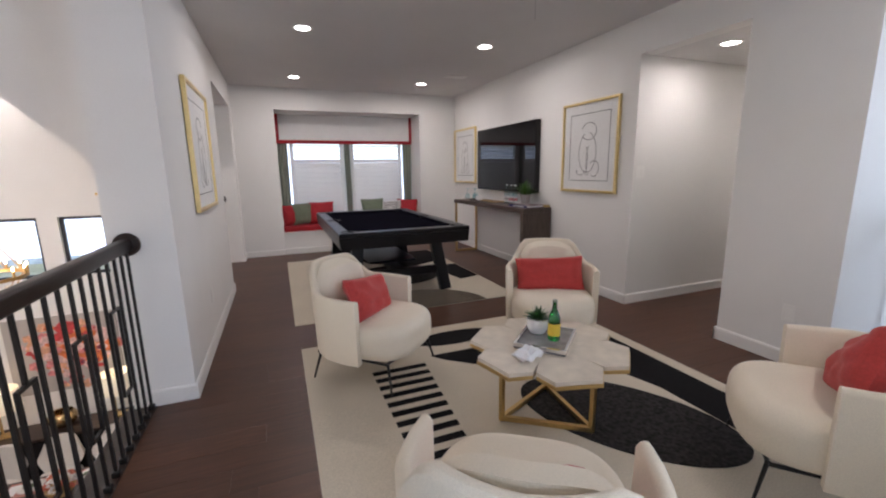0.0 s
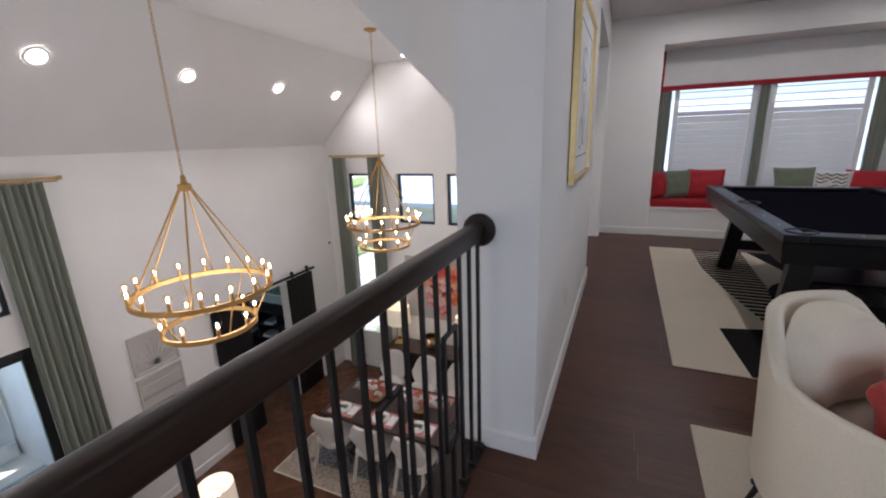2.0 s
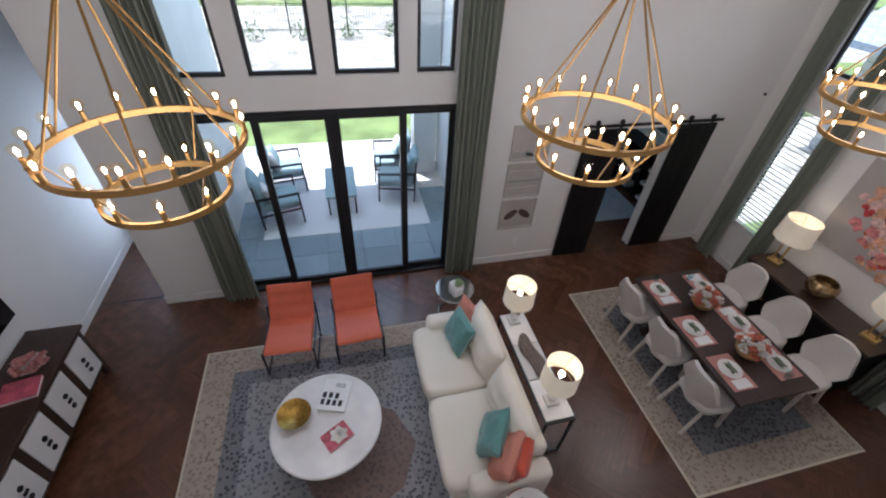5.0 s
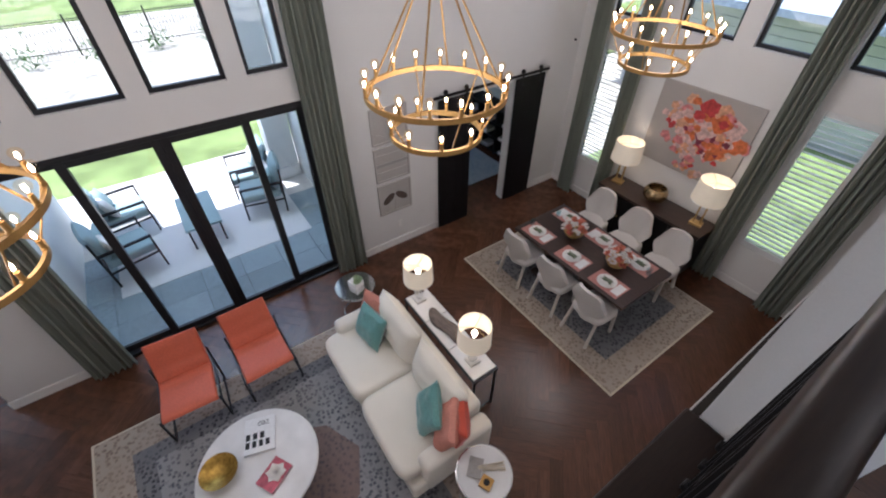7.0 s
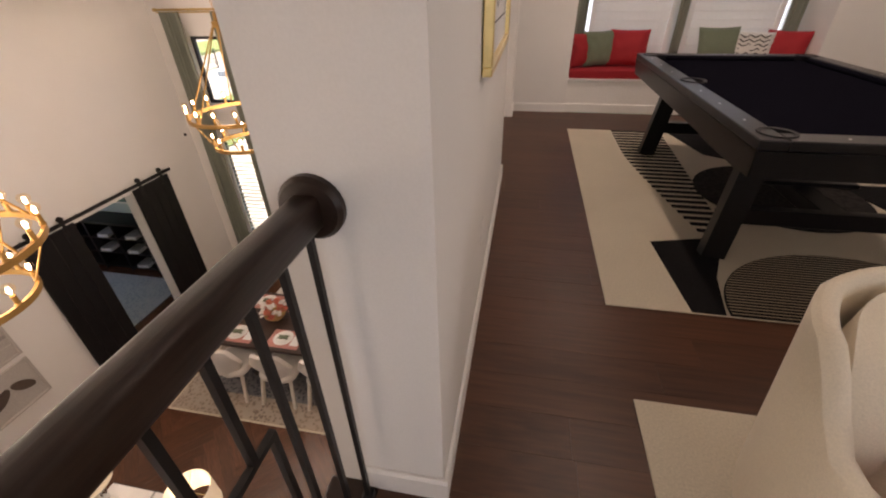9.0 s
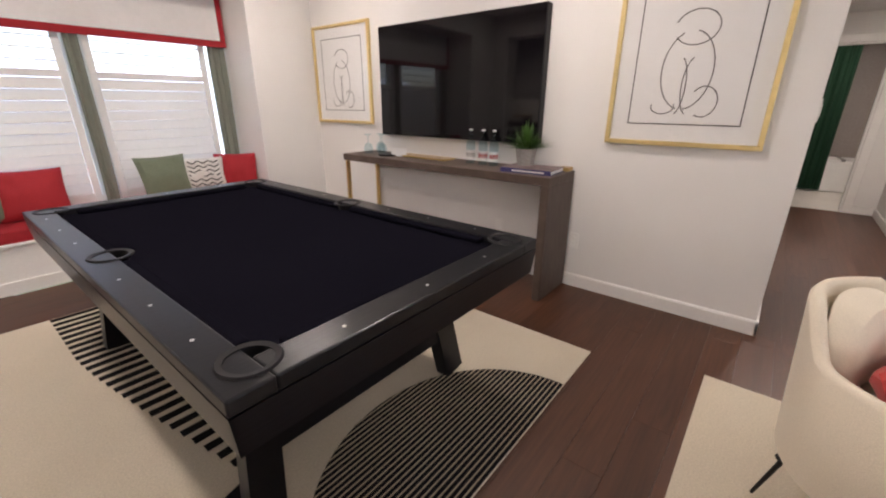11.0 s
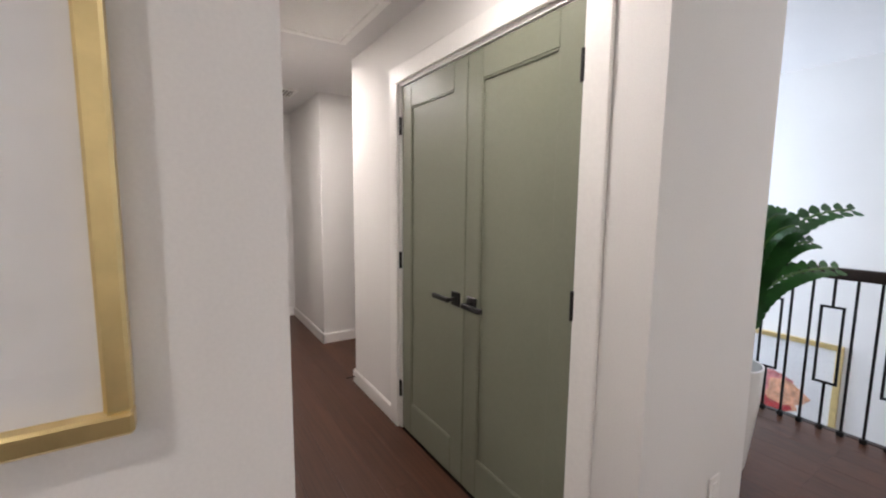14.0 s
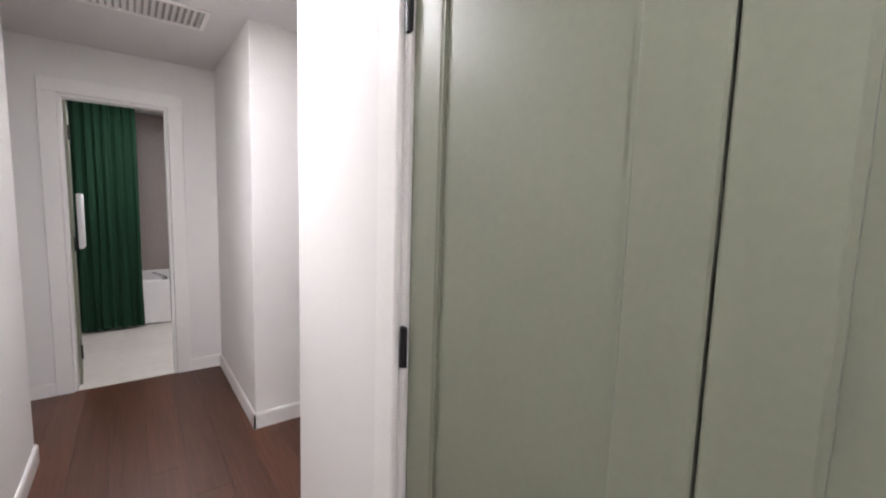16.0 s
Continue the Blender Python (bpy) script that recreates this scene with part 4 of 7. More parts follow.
inlay(r, [(0.40, 4.48), (0.85, 4.60), (0.74, 4.35), (0.66, 4.15), (0.62, 3.95), (0.60, 3.845), (0.45, 3.845)], M_BLACKW, "black wedge")
half = arc(1.32, 3.845, 0.70, 0.62, 0, 180, 30)
inlay(r, half, M_BLACKW, "black half circle")
for i in range(26):
    y = 3.86 + i * 0.0235
    w = 0.69 * math.sqrt(max(0.0, 1 - ((y - 3.845) / 0.62) ** 2))
    if w > 0.05:
        inlay(r, [(1.32 - w, y), (1.32 + w, y), (1.32 + w, y + 0.006), (1.32 - w, y + 0.006)], M_TAUPEW, "", 0.002, "stripe")
inlay(r, [(1.05, 6.74), (2.38, 6.74), (2.38, 5.95), (1.85, 5.70), (1.20, 6.10)], M_BLACKW, "black angular field")
inlay(r, arc(1.45, 5.30, 0.55, 0.55, 0, 360, 36)[:-1], M_GREYW, "charcoal circle")
inlay(r, [(1.95, 5.55), (2.39, 5.55), (2.39, 4.80), (2.12, 4.72)], M_BLACKW, "black corner field")

# coffee table of six petals
t = thing("coffee_table", "petal-shaped pale top coffee table on a brass frame", "coffee table", at=(1.34, 1.80, RUGT), turn=14)
tile = None
for i in range(6):
    a = 60 * i
    pts = [(0.012, 0), (0.20, 0.118), (0.335, 0.185), (0.455, 0.125), (0.455, -0.125), (0.335, -0.185), (0.20, -0.118)]
    m = pose(0, 0, 0, 0, 0, a)
    if tile is None:
        tile = part("top_panel", plate(B(), pts, 0.397, 0.418), mat("pale_travertine", (0.66, 0.58, 0.47), 0.35, grain=0.08, scale=14, bump=0.05, stains=0.08), t, "pale stone-look top panel", at=m)
        rim = part("rim", plate(B(), [(x * 1.012, y * 1.012) for x, y in pts], 0.379, 0.3968), M_GOLD, t, "brass edge band", at=m)
    else:
        again(tile, m), again(rim, m)
t.matrix_world = pose(1.335, 1.81, RUGT, 0, 0, 14) @ Matrix.Diagonal((0.91, 0.91, 1, 1))
for i in range(3):
    a = radians(120 * i + 40)
    b = radians(120 * (i + 1) + 40)
    p, q = Vector((0.30 * math.cos(a), 0.30 * math.sin(a), 0)), Vector((0.30 * math.cos(b), 0.30 * math.sin(b), 0))
    part("leg", strut(B(), p + Vector((0, 0, 0.002)), p + Vector((0, 0, 0.379)), 0.026), M_GOLD, t)
    part("stretcher", strut(B(), p + Vector((0, 0, 0.017)), q + Vector((0, 0, 0.017)), 0.026), M_GOLD, t)
TZ = RUGT + 0.419
t = thing("tray", "grey marbled serving tray on the coffee table", "tray", at=(1.35, 1.85, TZ), turn=42)
part("base", box(B(), (-0.17, -0.14, 0.0), (0.17, 0.14, 0.012), 0.003, 1), mat("grey_marble", (0.24, 0.23, 0.23), 0.25, grain=0.35, scale=9, bump=0.0), t)
bm = B()
for lo, hi in (((-0.17, -0.14, 0.0122), (0.17, -0.128, 0.03)), ((-0.17, 0.128, 0.0122), (0.17, 0.14, 0.03)), ((-0.17, -0.128, 0.0122), (-0.158, 0.128, 0.03)), ((0.158, -0.128, 0.0122), (0.17, 0.128, 0.03))):
    box(bm, lo, hi)
part("rim", bm, M_CHROME, t)


def bottle(name, lab, at, glassmat, r, h, cap, bands):
    b = thing(name, lab, "bottle", at=at)
    part("glass_body", lathe(B(), [(0, 0), (r, 0.0), (r, h * 0.55), (r * 0.85, h * 0.64), (r * 0.42, h * 0.78), (r * 0.36, h * 0.95), (0, h * 0.95)], 20), glassmat, b, smooth=True)
    part("cap", lathe(B(), [(0, h * 0.951), (r * 0.42, h * 0.951), (r * 0.42, h), (0, h)], 16), cap, b, "bottle cap", True)
    for z0, z1, mm, lb in bands:
        part("paper_label", lathe(B(), [(r + 0.0005, h * z0), (r + 0.0012, h * z0), (r + 0.0012, h * z1), (r + 0.0005, h * z1), (r + 0.0005, h * z0)], 20), mm, b, lb)
    return b


M_YEL = mat("yellow_label", (0.75, 0.52, 0.05), 0.6)
M_REDL = mat("red_label", (0.60, 0.06, 0.07), 0.6)
bottle("bottle", "green glass water bottle with a yellow label on the tray", (1.385, 1.825, TZ + 0.013), M_GREENGLASS, 0.033, 0.23, M_GREENP, ((0.12, 0.42, M_YEL, "yellow paper label"),))


def leafy(bm, n, length, spread, width, rng, droop=0.5, base=0.0):
    """Thin arching blades from a centre."""
    for i in range(n):
        a, e = rng.uniform(0, 2 * math.pi), rng.uniform(0.15, 1.0) * spread
        L = length * rng.uniform(0.6, 1.0)
        d = Vector((math.cos(a), math.sin(a), 0))
        side = Vector((-d.y, d.x, 0))
        prev = None
        for k in range(6):
            u = k / 5
            p = d * (L * e * u + base * 0.3) + Vector((0, 0, L * (u * (1.1 - 0.55 * e) - droop * e * u * u)))
            w = width * (1 - u) ** 0.6 * (0.5 + u if u < 0.5 else 1)
            cur = (bm.verts.new(p - side * w), bm.verts.new(p + Vector((0, 0, -w * 0.4))), bm.verts.new(p + side * w))
            if prev:
                bm.faces.new((prev[0], prev[1], cur[1], cur[0])), bm.faces.new((prev[1], prev[2], cur[2], cur[1]))
            prev = cur
    return bm


RNG = random.Random(4)
t = thing("potted_plant", "small bushy green plant in a white pot on the tray", "plant", at=(1.365, 1.955, TZ + 0.013))
part("pot", lathe(B(), [(0, 0), (0.045, 0), (0.062, 0.03), (0.066, 0.085), (0.060, 0.085), (0.055, 0.07), (0, 0.07)], 24), M_CERAMIC, t, "white ceramic pot", True)
part("foliage", leafy(B(), 90, 0.115, 1.0, 0.009, RNG, 0.35), M_LEAF2, t, "small green leaves", at=(0, 0, 0.07))
t = thing("napkin_stack", "crumpled white napkins on the coffee table", "napkins", at=(1.14, 1.71, TZ), turn=20)
bm = pillow(B(), 0.15, 0.11, 0.05, 10, 0.1, 0.03)
bmesh.ops.transform(bm, matrix=pose(0, 0.055, 0.022, 90), verts=bm.verts)
part("cloth", bm, M_PAPER, t, smooth=True)

# ---- pool table ----
t = thing("pool_table", "black stained pool table with navy felt", "pool table")
PX0, PX1, PY0, PY1, PZ = 0.52, 1.90, 4.00, 6.40, 0.80
rw = 0.115
part("bed", box(B(), (PX0 + rw, PY0 + rw, PZ - 0.075), (PX1 - rw, PY1 - rw, PZ - 0.032)), M_FELT, t, "flat navy felt bed")
for lo, hi in (((PX0, PY0, PZ - 0.045), (PX0 + rw, PY1, PZ)), ((PX1 - rw, PY0, PZ - 0.045), (PX1, PY1, PZ)), ((PX0 + rw, PY0, PZ - 0.045), (PX1 - rw, PY0 + rw, PZ)), ((PX0 + rw, PY1 - rw, PZ - 0.045), (PX1 - rw, PY1, PZ))):
    part("top_rail", box(B(), lo, hi, 0.006, 2), M_POOLW, t, "black wooden top rail")
ym = (PY0 + PY1) / 2
for lo, hi in (((PX0 + rw, PY0 + rw + 0.09, PZ - 0.032), (PX0 + rw + 0.045, ym - 0.07, PZ - 0.006)), ((PX0 + rw, ym + 0.07, PZ - 0.032), (PX0 + rw + 0.045, PY1 - rw - 0.09, PZ - 0.006)), ((PX1 - rw - 0.045, PY0 + rw + 0.09, PZ - 0.032), (PX1 - rw, ym - 0.07, PZ - 0.006)), ((PX1 - rw - 0.045, ym + 0.07, PZ - 0.032), (PX1 - rw, PY1 - rw - 0.09, PZ - 0.006)), ((PX0 + rw + 0.09, PY0 + rw, PZ - 0.032), (PX1 - rw - 0.09, PY0 + rw + 0.045, PZ - 0.006)), ((PX0 + rw + 0.09, PY1 - rw - 0.045, PZ - 0.032), (PX1 - rw - 0.09, PY1 - rw, PZ - 0.006))):
    part("cushion", box(B(), lo, hi, 0.012, 2), M_FELT, t, "navy felt cushion")
for x in (PX0 + rw - 0.01, PX1 - rw + 0.01):
    for y in (PY0 + rw - 0.01, ym, PY1 - rw + 0.01):
        p = part("pocket", lathe(B(), [(0.0, -0.08), (0.05, -0.08), (0.058, 0.003), (0.074, 0.006), (0.078, 0.001), (0.074, -0.004)], 24), M_BLACK, t, "black moulded pocket", True, at=(x, y, PZ))
for a, b, c, e in (((PX0, PY0), (PX1, PY0), (PX0 + 0.012, PY0 + 0.012), (PX1 - 0.012, PY0 + 0.012)), ((PX1, PY1), (PX0, PY1), (PX1 - 0.012, PY1 - 0.012), (PX0 + 0.012, PY1 - 0.012)), ((PX0, PY1), (PX0, PY0), (PX0 + 0.012, PY1 - 0.012), (PX0 + 0.012, PY0 + 0.012)), ((PX1, PY0), (PX1, PY1), (PX1 - 0.012, PY0 + 0.012), (PX1 - 0.012, PY1 - 0.012))):
    bm = B()
    inw = (Vector((*c, 0)) + Vector((*e, 0)) - Vector((*a, 0)) - Vector((*b, 0))).normalized() * 0.05
    out = [Vector((*a, PZ - 0.046)), Vector((*b, PZ - 0.046)), Vector((*e, PZ - 0.165)), Vector((*c, PZ - 0.165))]
    v = [bm.verts.new(q) for q in out] + [bm.verts.new(q + inw) for q in out]
    for q in ((0, 1, 2, 3), (7, 6, 5, 4), (0, 4, 5, 1), (1, 5, 6, 2), (2, 6, 7, 3), (3, 7, 4, 0)):
        bm.faces.new([v[i] for i in q])
    part("apron", bm, M_POOLW, t, "slanted black apron")
for yy, s in ((4.38, 1), (6.06, -1)):
    for x, xt in ((0.70, 0.78), (1.76, 1.64)):
        part("leg", strut(B(), (x, yy, RUGT), (xt, yy + s * 0.08, PZ - 0.07), 0.075, 0.125, (1, 0, 0)), M_POOLW, t, "splayed black leg")
    part("crossbeam", box(B(), (0.75, yy + s * 0.03 - 0.03, 0.22), (1.70, yy + s * 0.03 + 0.03, 0.31), 0.004, 1), M_POOLW, t)
part("long_beam", box(B(), (1.17, 4.44, 0.225), (1.29, 6.00, 0.305), 0.004, 1), M_POOLW, t)
part("under_shelf", box(B(), (0.95, 4.75, 0.306), (1.52, 5.70, 0.33), 0.004, 1), M_POOLW, t)
bm = B()
for x in (PX0 + 0.055, PX1 - 0.055):
    for k in range(1, 8):
        if k != 4:
            lathe(bm, [(0, 0), (0.006, 0), (0.006, 0.0012), (0, 0.0012)], 10, (x, PY0 + (PY1 - PY0) * k / 8, PZ))
for y in (PY0 + 0.055, PY1 - 0.055):
    for k in range(1, 4):
        lathe(bm, [(0, 0), (0.006, 0), (0.006, 0.0012), (0, 0.0012)], 10, (PX0 + (PX1 - PX0) * k / 4, y, PZ))
part("sight_dots", bm, M_PAPER, t, "small pearl sights")

# ---- window seat ----
t = thing("window_seat", "white panelled built-in bench under the shuttered windows", "bench")
part("bench_box", box(B(), (0.057, 7.49, 0.0), (2.528, 8.046, 0.36)), M_TRIM, t)
part("plinth", box(B(), (0.059, 7.474, 0.0), (2.526, 7.489, 0.10), 0.004, 1), M_TRIM, t)
part("seat_board", box(B(), (0.057, 7.462, 0.3605), (2.528, 8.046, 0.385), 0.004, 1), M_TRIM, t)
t = thing("bench_cushion", "bright red piped seat cushion on the window bench", "cushion")
part("pad", box(B(), (0.062, 7.475, 0.386), (2.522, 8.005, 0.47), 0.02, 3), M_RED, t, smooth=True)
bm = B()
for z in (0.392, 0.464):
    bar(bm, (0.07, 7.476, z), (2.515, 7.476, z), 0.006, 8)
part("piping", bm, M_RED, t)
M_ZIG = mat("white_pillow_linen", (0.72, 0.70, 0.66), 0.9, grain=0.05, scale=120)
for x, w, a, tilt, mm, lab in ((0.24, 0.40, 38, -14, M_RED, "red linen pillow leaning in the corner of the window seat"), (0.42, 0.42, 24, -16, M_SAGE, "sage green pillow on the window seat"),
                               (0.72, 0.44, -6, -20, M_RED, "red linen pillow on the window seat"), (1.70, 0.46, 8, -18, M_SAGE, "sage green pillow propped on the window seat"),
                               (2.02, 0.40, -14, -15, M_ZIG, "white pillow with black zigzag lines on the window seat"), (2.32, 0.42, -34, -13, M_RED, "red pillow leaning in the corner of the window seat")):
    p = thing("throw_pillow", lab, "pillow", "pillows on the window seat")
    part("cover", pillow(B(), w, w * 0.92, 0.15, ruffle=0.02), mm, p, smooth=True)
    if mm is M_ZIG:
        bm = B()
        for k in range(6):
            z = 0.07 + k * 0.045
            for j in range(6):
                x0 = -0.14 + j * 0.047
                z0, z1 = (z, z + 0.028) if j % 2 else (z + 0.028, z)
                strut(bm, (x0, -0.076, z0), (x0 + 0.047, -0.076, z1), 0.010, 0.004, (0, 1, 0))
        part("zigzag_stitching", bm, M_BLACKW, p, "black zigzag lines")
    p.matrix_world = pose(x, 7.78 if abs(a) < 30 else 7.74, 0.475, tilt, 0, a)
t = thing("roman_blind", "white roman blind with a red border above the shutters", "blind")
part("cloth", box(B(), (0.11, 7.945, 1.955), (2.475, 7.975, 2.392), 0.004, 1), M_PAPER, t)
part("border", box(B(), (0.06, 7.94, 1.895), (2.525, 7.98, 1.954), 0.004, 1), M_RED, t, "red fabric border")
for x0, x1 in ((0.06, 0.109), (2.476, 2.525)):
    part("border", box(B(), (x0, 7.94, 1.955), (x1, 7.98, 2.395), 0.004, 1), M_RED, t, "red fabric border")
for i, (x, w) in enumerate(((0.15, 0.16), (1.27, 0.10), (2.43, 0.17))):
    c = thing("drape", "narrow grey-green drape beside the shutters", "curtain", "drapes at the window seat", (x, 7.985, 0.475))
    part("cloth", drape(B(), w, 1.47, max(1, int(w / 0.05)), 0.010, 0.006), M_DRAPE, c, smooth=True)

# ---- console, screen and wall pictures ----
t = thing("console_table", "grey-brown oak waterfall console table against the wall", "console table")
part("top", box(B(), (2.81, 4.375, 0.845), (3.235, 6.52, 0.905), 0.003, 1), M_GREYOAK, t)
part("end_panel", box(B(), (2.81, 4.375, 0.0), (3.235, 4.435, 0.8445), 0.003, 1), M_GREYOAK, t)
f = part("metal_leg", strut(B(), (2.83, 6.48, 0.0), (2.83, 6.48, 0.8445), 0.03), M_GOLD, t, "brass frame leg")
part("metal_leg", strut(B(), (3.21, 6.48, 0.0), (3.21, 6.48, 0.8445), 0.03), M_GOLD, t, "brass frame leg")
part("foot_bar", strut(B(), (2.845, 6.48, 0.015), (3.195, 6.48, 0.015), 0.03), M_GOLD, t, "brass frame foot")
CZ = 0.906
t = thing("wall_television", "large black flat television on the wall", "television")
part("housing", box(B(), (3.17, 4.66, 1.075), (3.245, 6.34, 2.02), 0.006, 1), M_BLACK, t)
part("screen", box(B(), (3.1665, 4.668, 1.085), (3.1698, 6.332, 2.012)), M_SCREEN, t, "glossy black screen")


def picture(name, lab, cat, axis, at, u0, u1, z0, z1, out, fr=0.028, deep=0.035, frame_mat=None, mat_w=0.06, paper=None):
    """A framed picture on a wall face at; out: the way it faces."""
    p = thing(name, lab, cat)
    fm = frame_mat or M_FRAMEGOLD
    W = lambda a, b, d0, d1, bev=0.0: box(B(), (min(at + out * d0, at + out * d1), a[0], a[1]), (max(at + out * d0, at + out * d1), b[0], b[1]), bev, 1) if axis == "x" else box(B(), (a[0], min(at + out * d0, at + out * d1), a[1]), (b[0], max(at + out * d0, at + out * d1), b[1]), bev, 1)  # noqa: E731
    for a, b in (((u0, z0), (u1, z0 + fr)), ((u0, z1 - fr), (u1, z1)), ((u0, z0 + fr), (u0 + fr, z1 - fr)), ((u1 - fr, z0 + fr), (u1, z1 - fr))):
        part("frame", W(a, b, 0.002, deep, 0.004), fm, p, "gilt frame moulding" if frame_mat is None else "")
    part("mount", W((u0 + fr, z0 + fr), (u1 - fr, z1 - fr), 0.003, 0.014), paper or M_PAPER, p, "white paper mount")
    if mat_w:
        a0, a1, b0, b1 = u0 + fr + mat_w, u1 - fr - mat_w, z0 + fr + mat_w, z1 - fr - mat_w
        for a, b in (((a0, b0), (a1, b0 + 0.006)), ((a0, b1 - 0.006), (a1, b1)), ((a0, b0), (a0 + 0.006, b1)), ((a1 - 0.006, b0), (a1, b1))):
            part("mount_line", W(a, b, 0.0142, 0.0155), M_BLACK, p, "thin black line on the mount")
    g = part("glazing", W((u0 + fr, z0 + fr), (u1 - fr, z1 - fr), 0.022, 0.024), M_GLASS, p)
    g.visible_shadow = False
    return p


def strokes(p, axis, at, out, lines, w=0.008):
    """Loose ink strokes: each line a chain of (u, z)."""
    for ln in lines:
        bm = B()
        for (a, b), (c, e) in zip(ln, ln[1:]):
            q = at + out * 0.0150
            A, E = ((q, a, b), (q, c, e)) if axis == "x" else ((a, q, b), (c, q, e))
            strut(bm, A, E, w, 0.0012, (1, 0, 0) if axis == "x" else (0, 1, 0))
        part("ink_stroke", bm, M_INK, p, "loose grey ink stroke")


def loops(cx, cz, s):
    """Plain hand-drawn curves."""
    out = []
    for ox, oz, rx, rz, a0, a1 in ((0.0, 0.62, 0.16, 0.13, 20, 330), (0.02, 0.30, 0.19, 0.30, 100, 265), (0.02, 0.30, 0.19, 0.30, 280, 430), (-0.03, 0.18, 0.07, 0.22, -80, 80), (0.07, 0.18, 0.06, 0.22, 100, 260), (-0.14, 0.06, 0.10, 0.12, 40, 300), (0.16, 0.02, 0.09, 0.06, 160, 380)):
        out.append([(cx + s * (ox + rx * math.cos(radians(a0 + (a1 - a0) * i / 14))), cz + s * (oz + rz * math.sin(radians(a0 + (a1 - a0) * i / 14)))) for i in range(15)])
    return out


p = picture("framed_print", "gilt framed ink line print with a white mount", "picture", "x", 3.248, 3.31, 4.185, 1.12, 2.105, -1, mat_w=0.10)
strokes(p, "x", 3.248, -1, loops(3.75, 1.34, 0.72), 0.0065)
p = picture("framed_print", "gilt framed ink line print beyond the television", "picture", "x", 3.248, 6.53, 7.43, 1.16, 2.12, -1, mat_w=0.10)
strokes(p, "x", 3.248, -1, loops(6.98, 1.36, 0.70), 0.0065)
p = picture("framed_print", "gilt framed ink line print on the passage wall", "picture", "x", -0.568, 3.56, 4.56, 1.10, 2.08, 1, mat_w=0.10)
strokes(p, "x", -0.568, 1, loops(4.06, 1.32, 0.70), 0.0065)


def wall_plate(axis, at, out, u, z, w=0.075, h=0.12, lab="white wall socket plate", cat="wall socket", rocker=0):
    t = thing("wall_switch" if rocker else "wall_socket", lab, cat)
    bx = lambda a, b, d0, d1: box(B(), (min(at + out * d0, at + out * d1), a[0], a[1]), (max(at + out * d0, at + out * d1), b[0], b[1]), 0.002, 1) if axis == "x" else box(B(), (a[0], min(at + out * d0, at + out * d1), a[1]), (b[0], max(at + out * d0, at + out * d1), b[1]), 0.002, 1)  # noqa: E731
    part("plate", bx((u - w / 2, z - h / 2), (u + w / 2, z + h / 2), 0.001, 0.007), M_TRIM, t)
    if rocker:
        for k in range(rocker):
            c = u + (k - (rocker - 1) / 2) * 0.046
            part("rocker", bx((c - 0.016, z - 0.033), (c + 0.016, z + 0.033), 0.0072, 0.012), M_TRIM, t)
    else:
        for s in (-1, 1):
            part("socket_face", bx((u - 0.017, z + s * 0.022 - 0.014), (u + 0.017, z + s * 0.022 + 0.014), 0.0072, 0.009), M_TRIM, t)


wall_plate("x", 3.25, -1, 4.33, 0.37)
wall_plate("x", 3.25, -1, 1.67, 0.37)
wall_plate("y", 3.12, -1, 4.95, 0.40)
wall_plate("x", -0.57, 1, 3.79, 0.40)
wall_plate("x", 3.25, -1, 5.0, 0.37)
wall_plate("y", 3.12, -1, 3.335, 1.34, 0.12, 0.12, "white double rocker light switch", "light switch", 2)

# things on the console
for y, mm in ((4.97, M_REDL), (5.07, M_REDL), (5.19, M_YEL)):
    bottle("bottle", "clear water bottle with a small label on the console", (3.06, y, CZ), M_BLUEGLASS, 0.036, 0.27, M_PAPER, ((0.12, 0.40, M_PAPER, "white paper label"), (0.20, 0.32, M_REDL if mm is M_REDL else M_CONC, "small printed mark")))
t = thing("book", "thick dark blue book lying on the console", "book", at=(3.00, 4.60, CZ), turn=4)
part("cover", box(B(), (-0.13, -0.19, 0.0), (0.13, 0.19, 0.004)), mat("navy_cover", (0.03, 0.03, 0.10), 0.5), t)
part("pages", box(B(), (-0.122, -0.182, 0.0042), (0.128, 0.182, 0.028)), M_PAPER, t)
part("cover", box(B(), (-0.13, -0.19, 0.0282), (0.13, 0.19, 0.032)), mat("brown_grey_cover", (0.17, 0.12, 0.12), 0.4, grain=0.5, scale=12), t)
part("spine", box(B(), (-0.134, -0.19, 0.0), (-0.1302, 0.19, 0.032)), mat("indigo_spine", (0.035, 0.03, 0.12), 0.5), t, "indigo spine")
part("spine_lettering", box(B(), (-0.1352, -0.14, 0.011), (-0.1342, 0.10, 0.021)), M_PAPER, t, "pale worn lettering bar")
t = thing("potted_plant", "spiky green plant in a grey concrete pot on a book", "plant", at=(3.04, 4.68, CZ + 0.033))
part("pot", lathe(B(), [(0, 0), (0.06, 0), (0.078, 0.12), (0.070, 0.12), (0.066, 0.10), (0, 0.10)], 6), M_CONC, t, "faceted grey concrete pot")
part("foliage", leafy(B(), 170, 0.25, 1.0, 0.010, RNG, 0.40), M_LEAF, t, "spiky green leaves", at=(0, 0, 0.095))
t = thing("brass_tray", "low brass edged tray on the console", "tray", at=(3.08, 5.72, CZ))
part("base", box(B(), (-0.08, -0.30, 0), (0.08, 0.30, 0.014), 0.003, 1), M_GOLD, t)
t = thing("brass_box", "small brass box at the end of the console", "box", at=(3.18, 4.425, CZ))
part("body", box(B(), (-0.04, -0.04, 0), (0.04, 0.04, 0.028), 0.003, 1), M_GOLD, t)
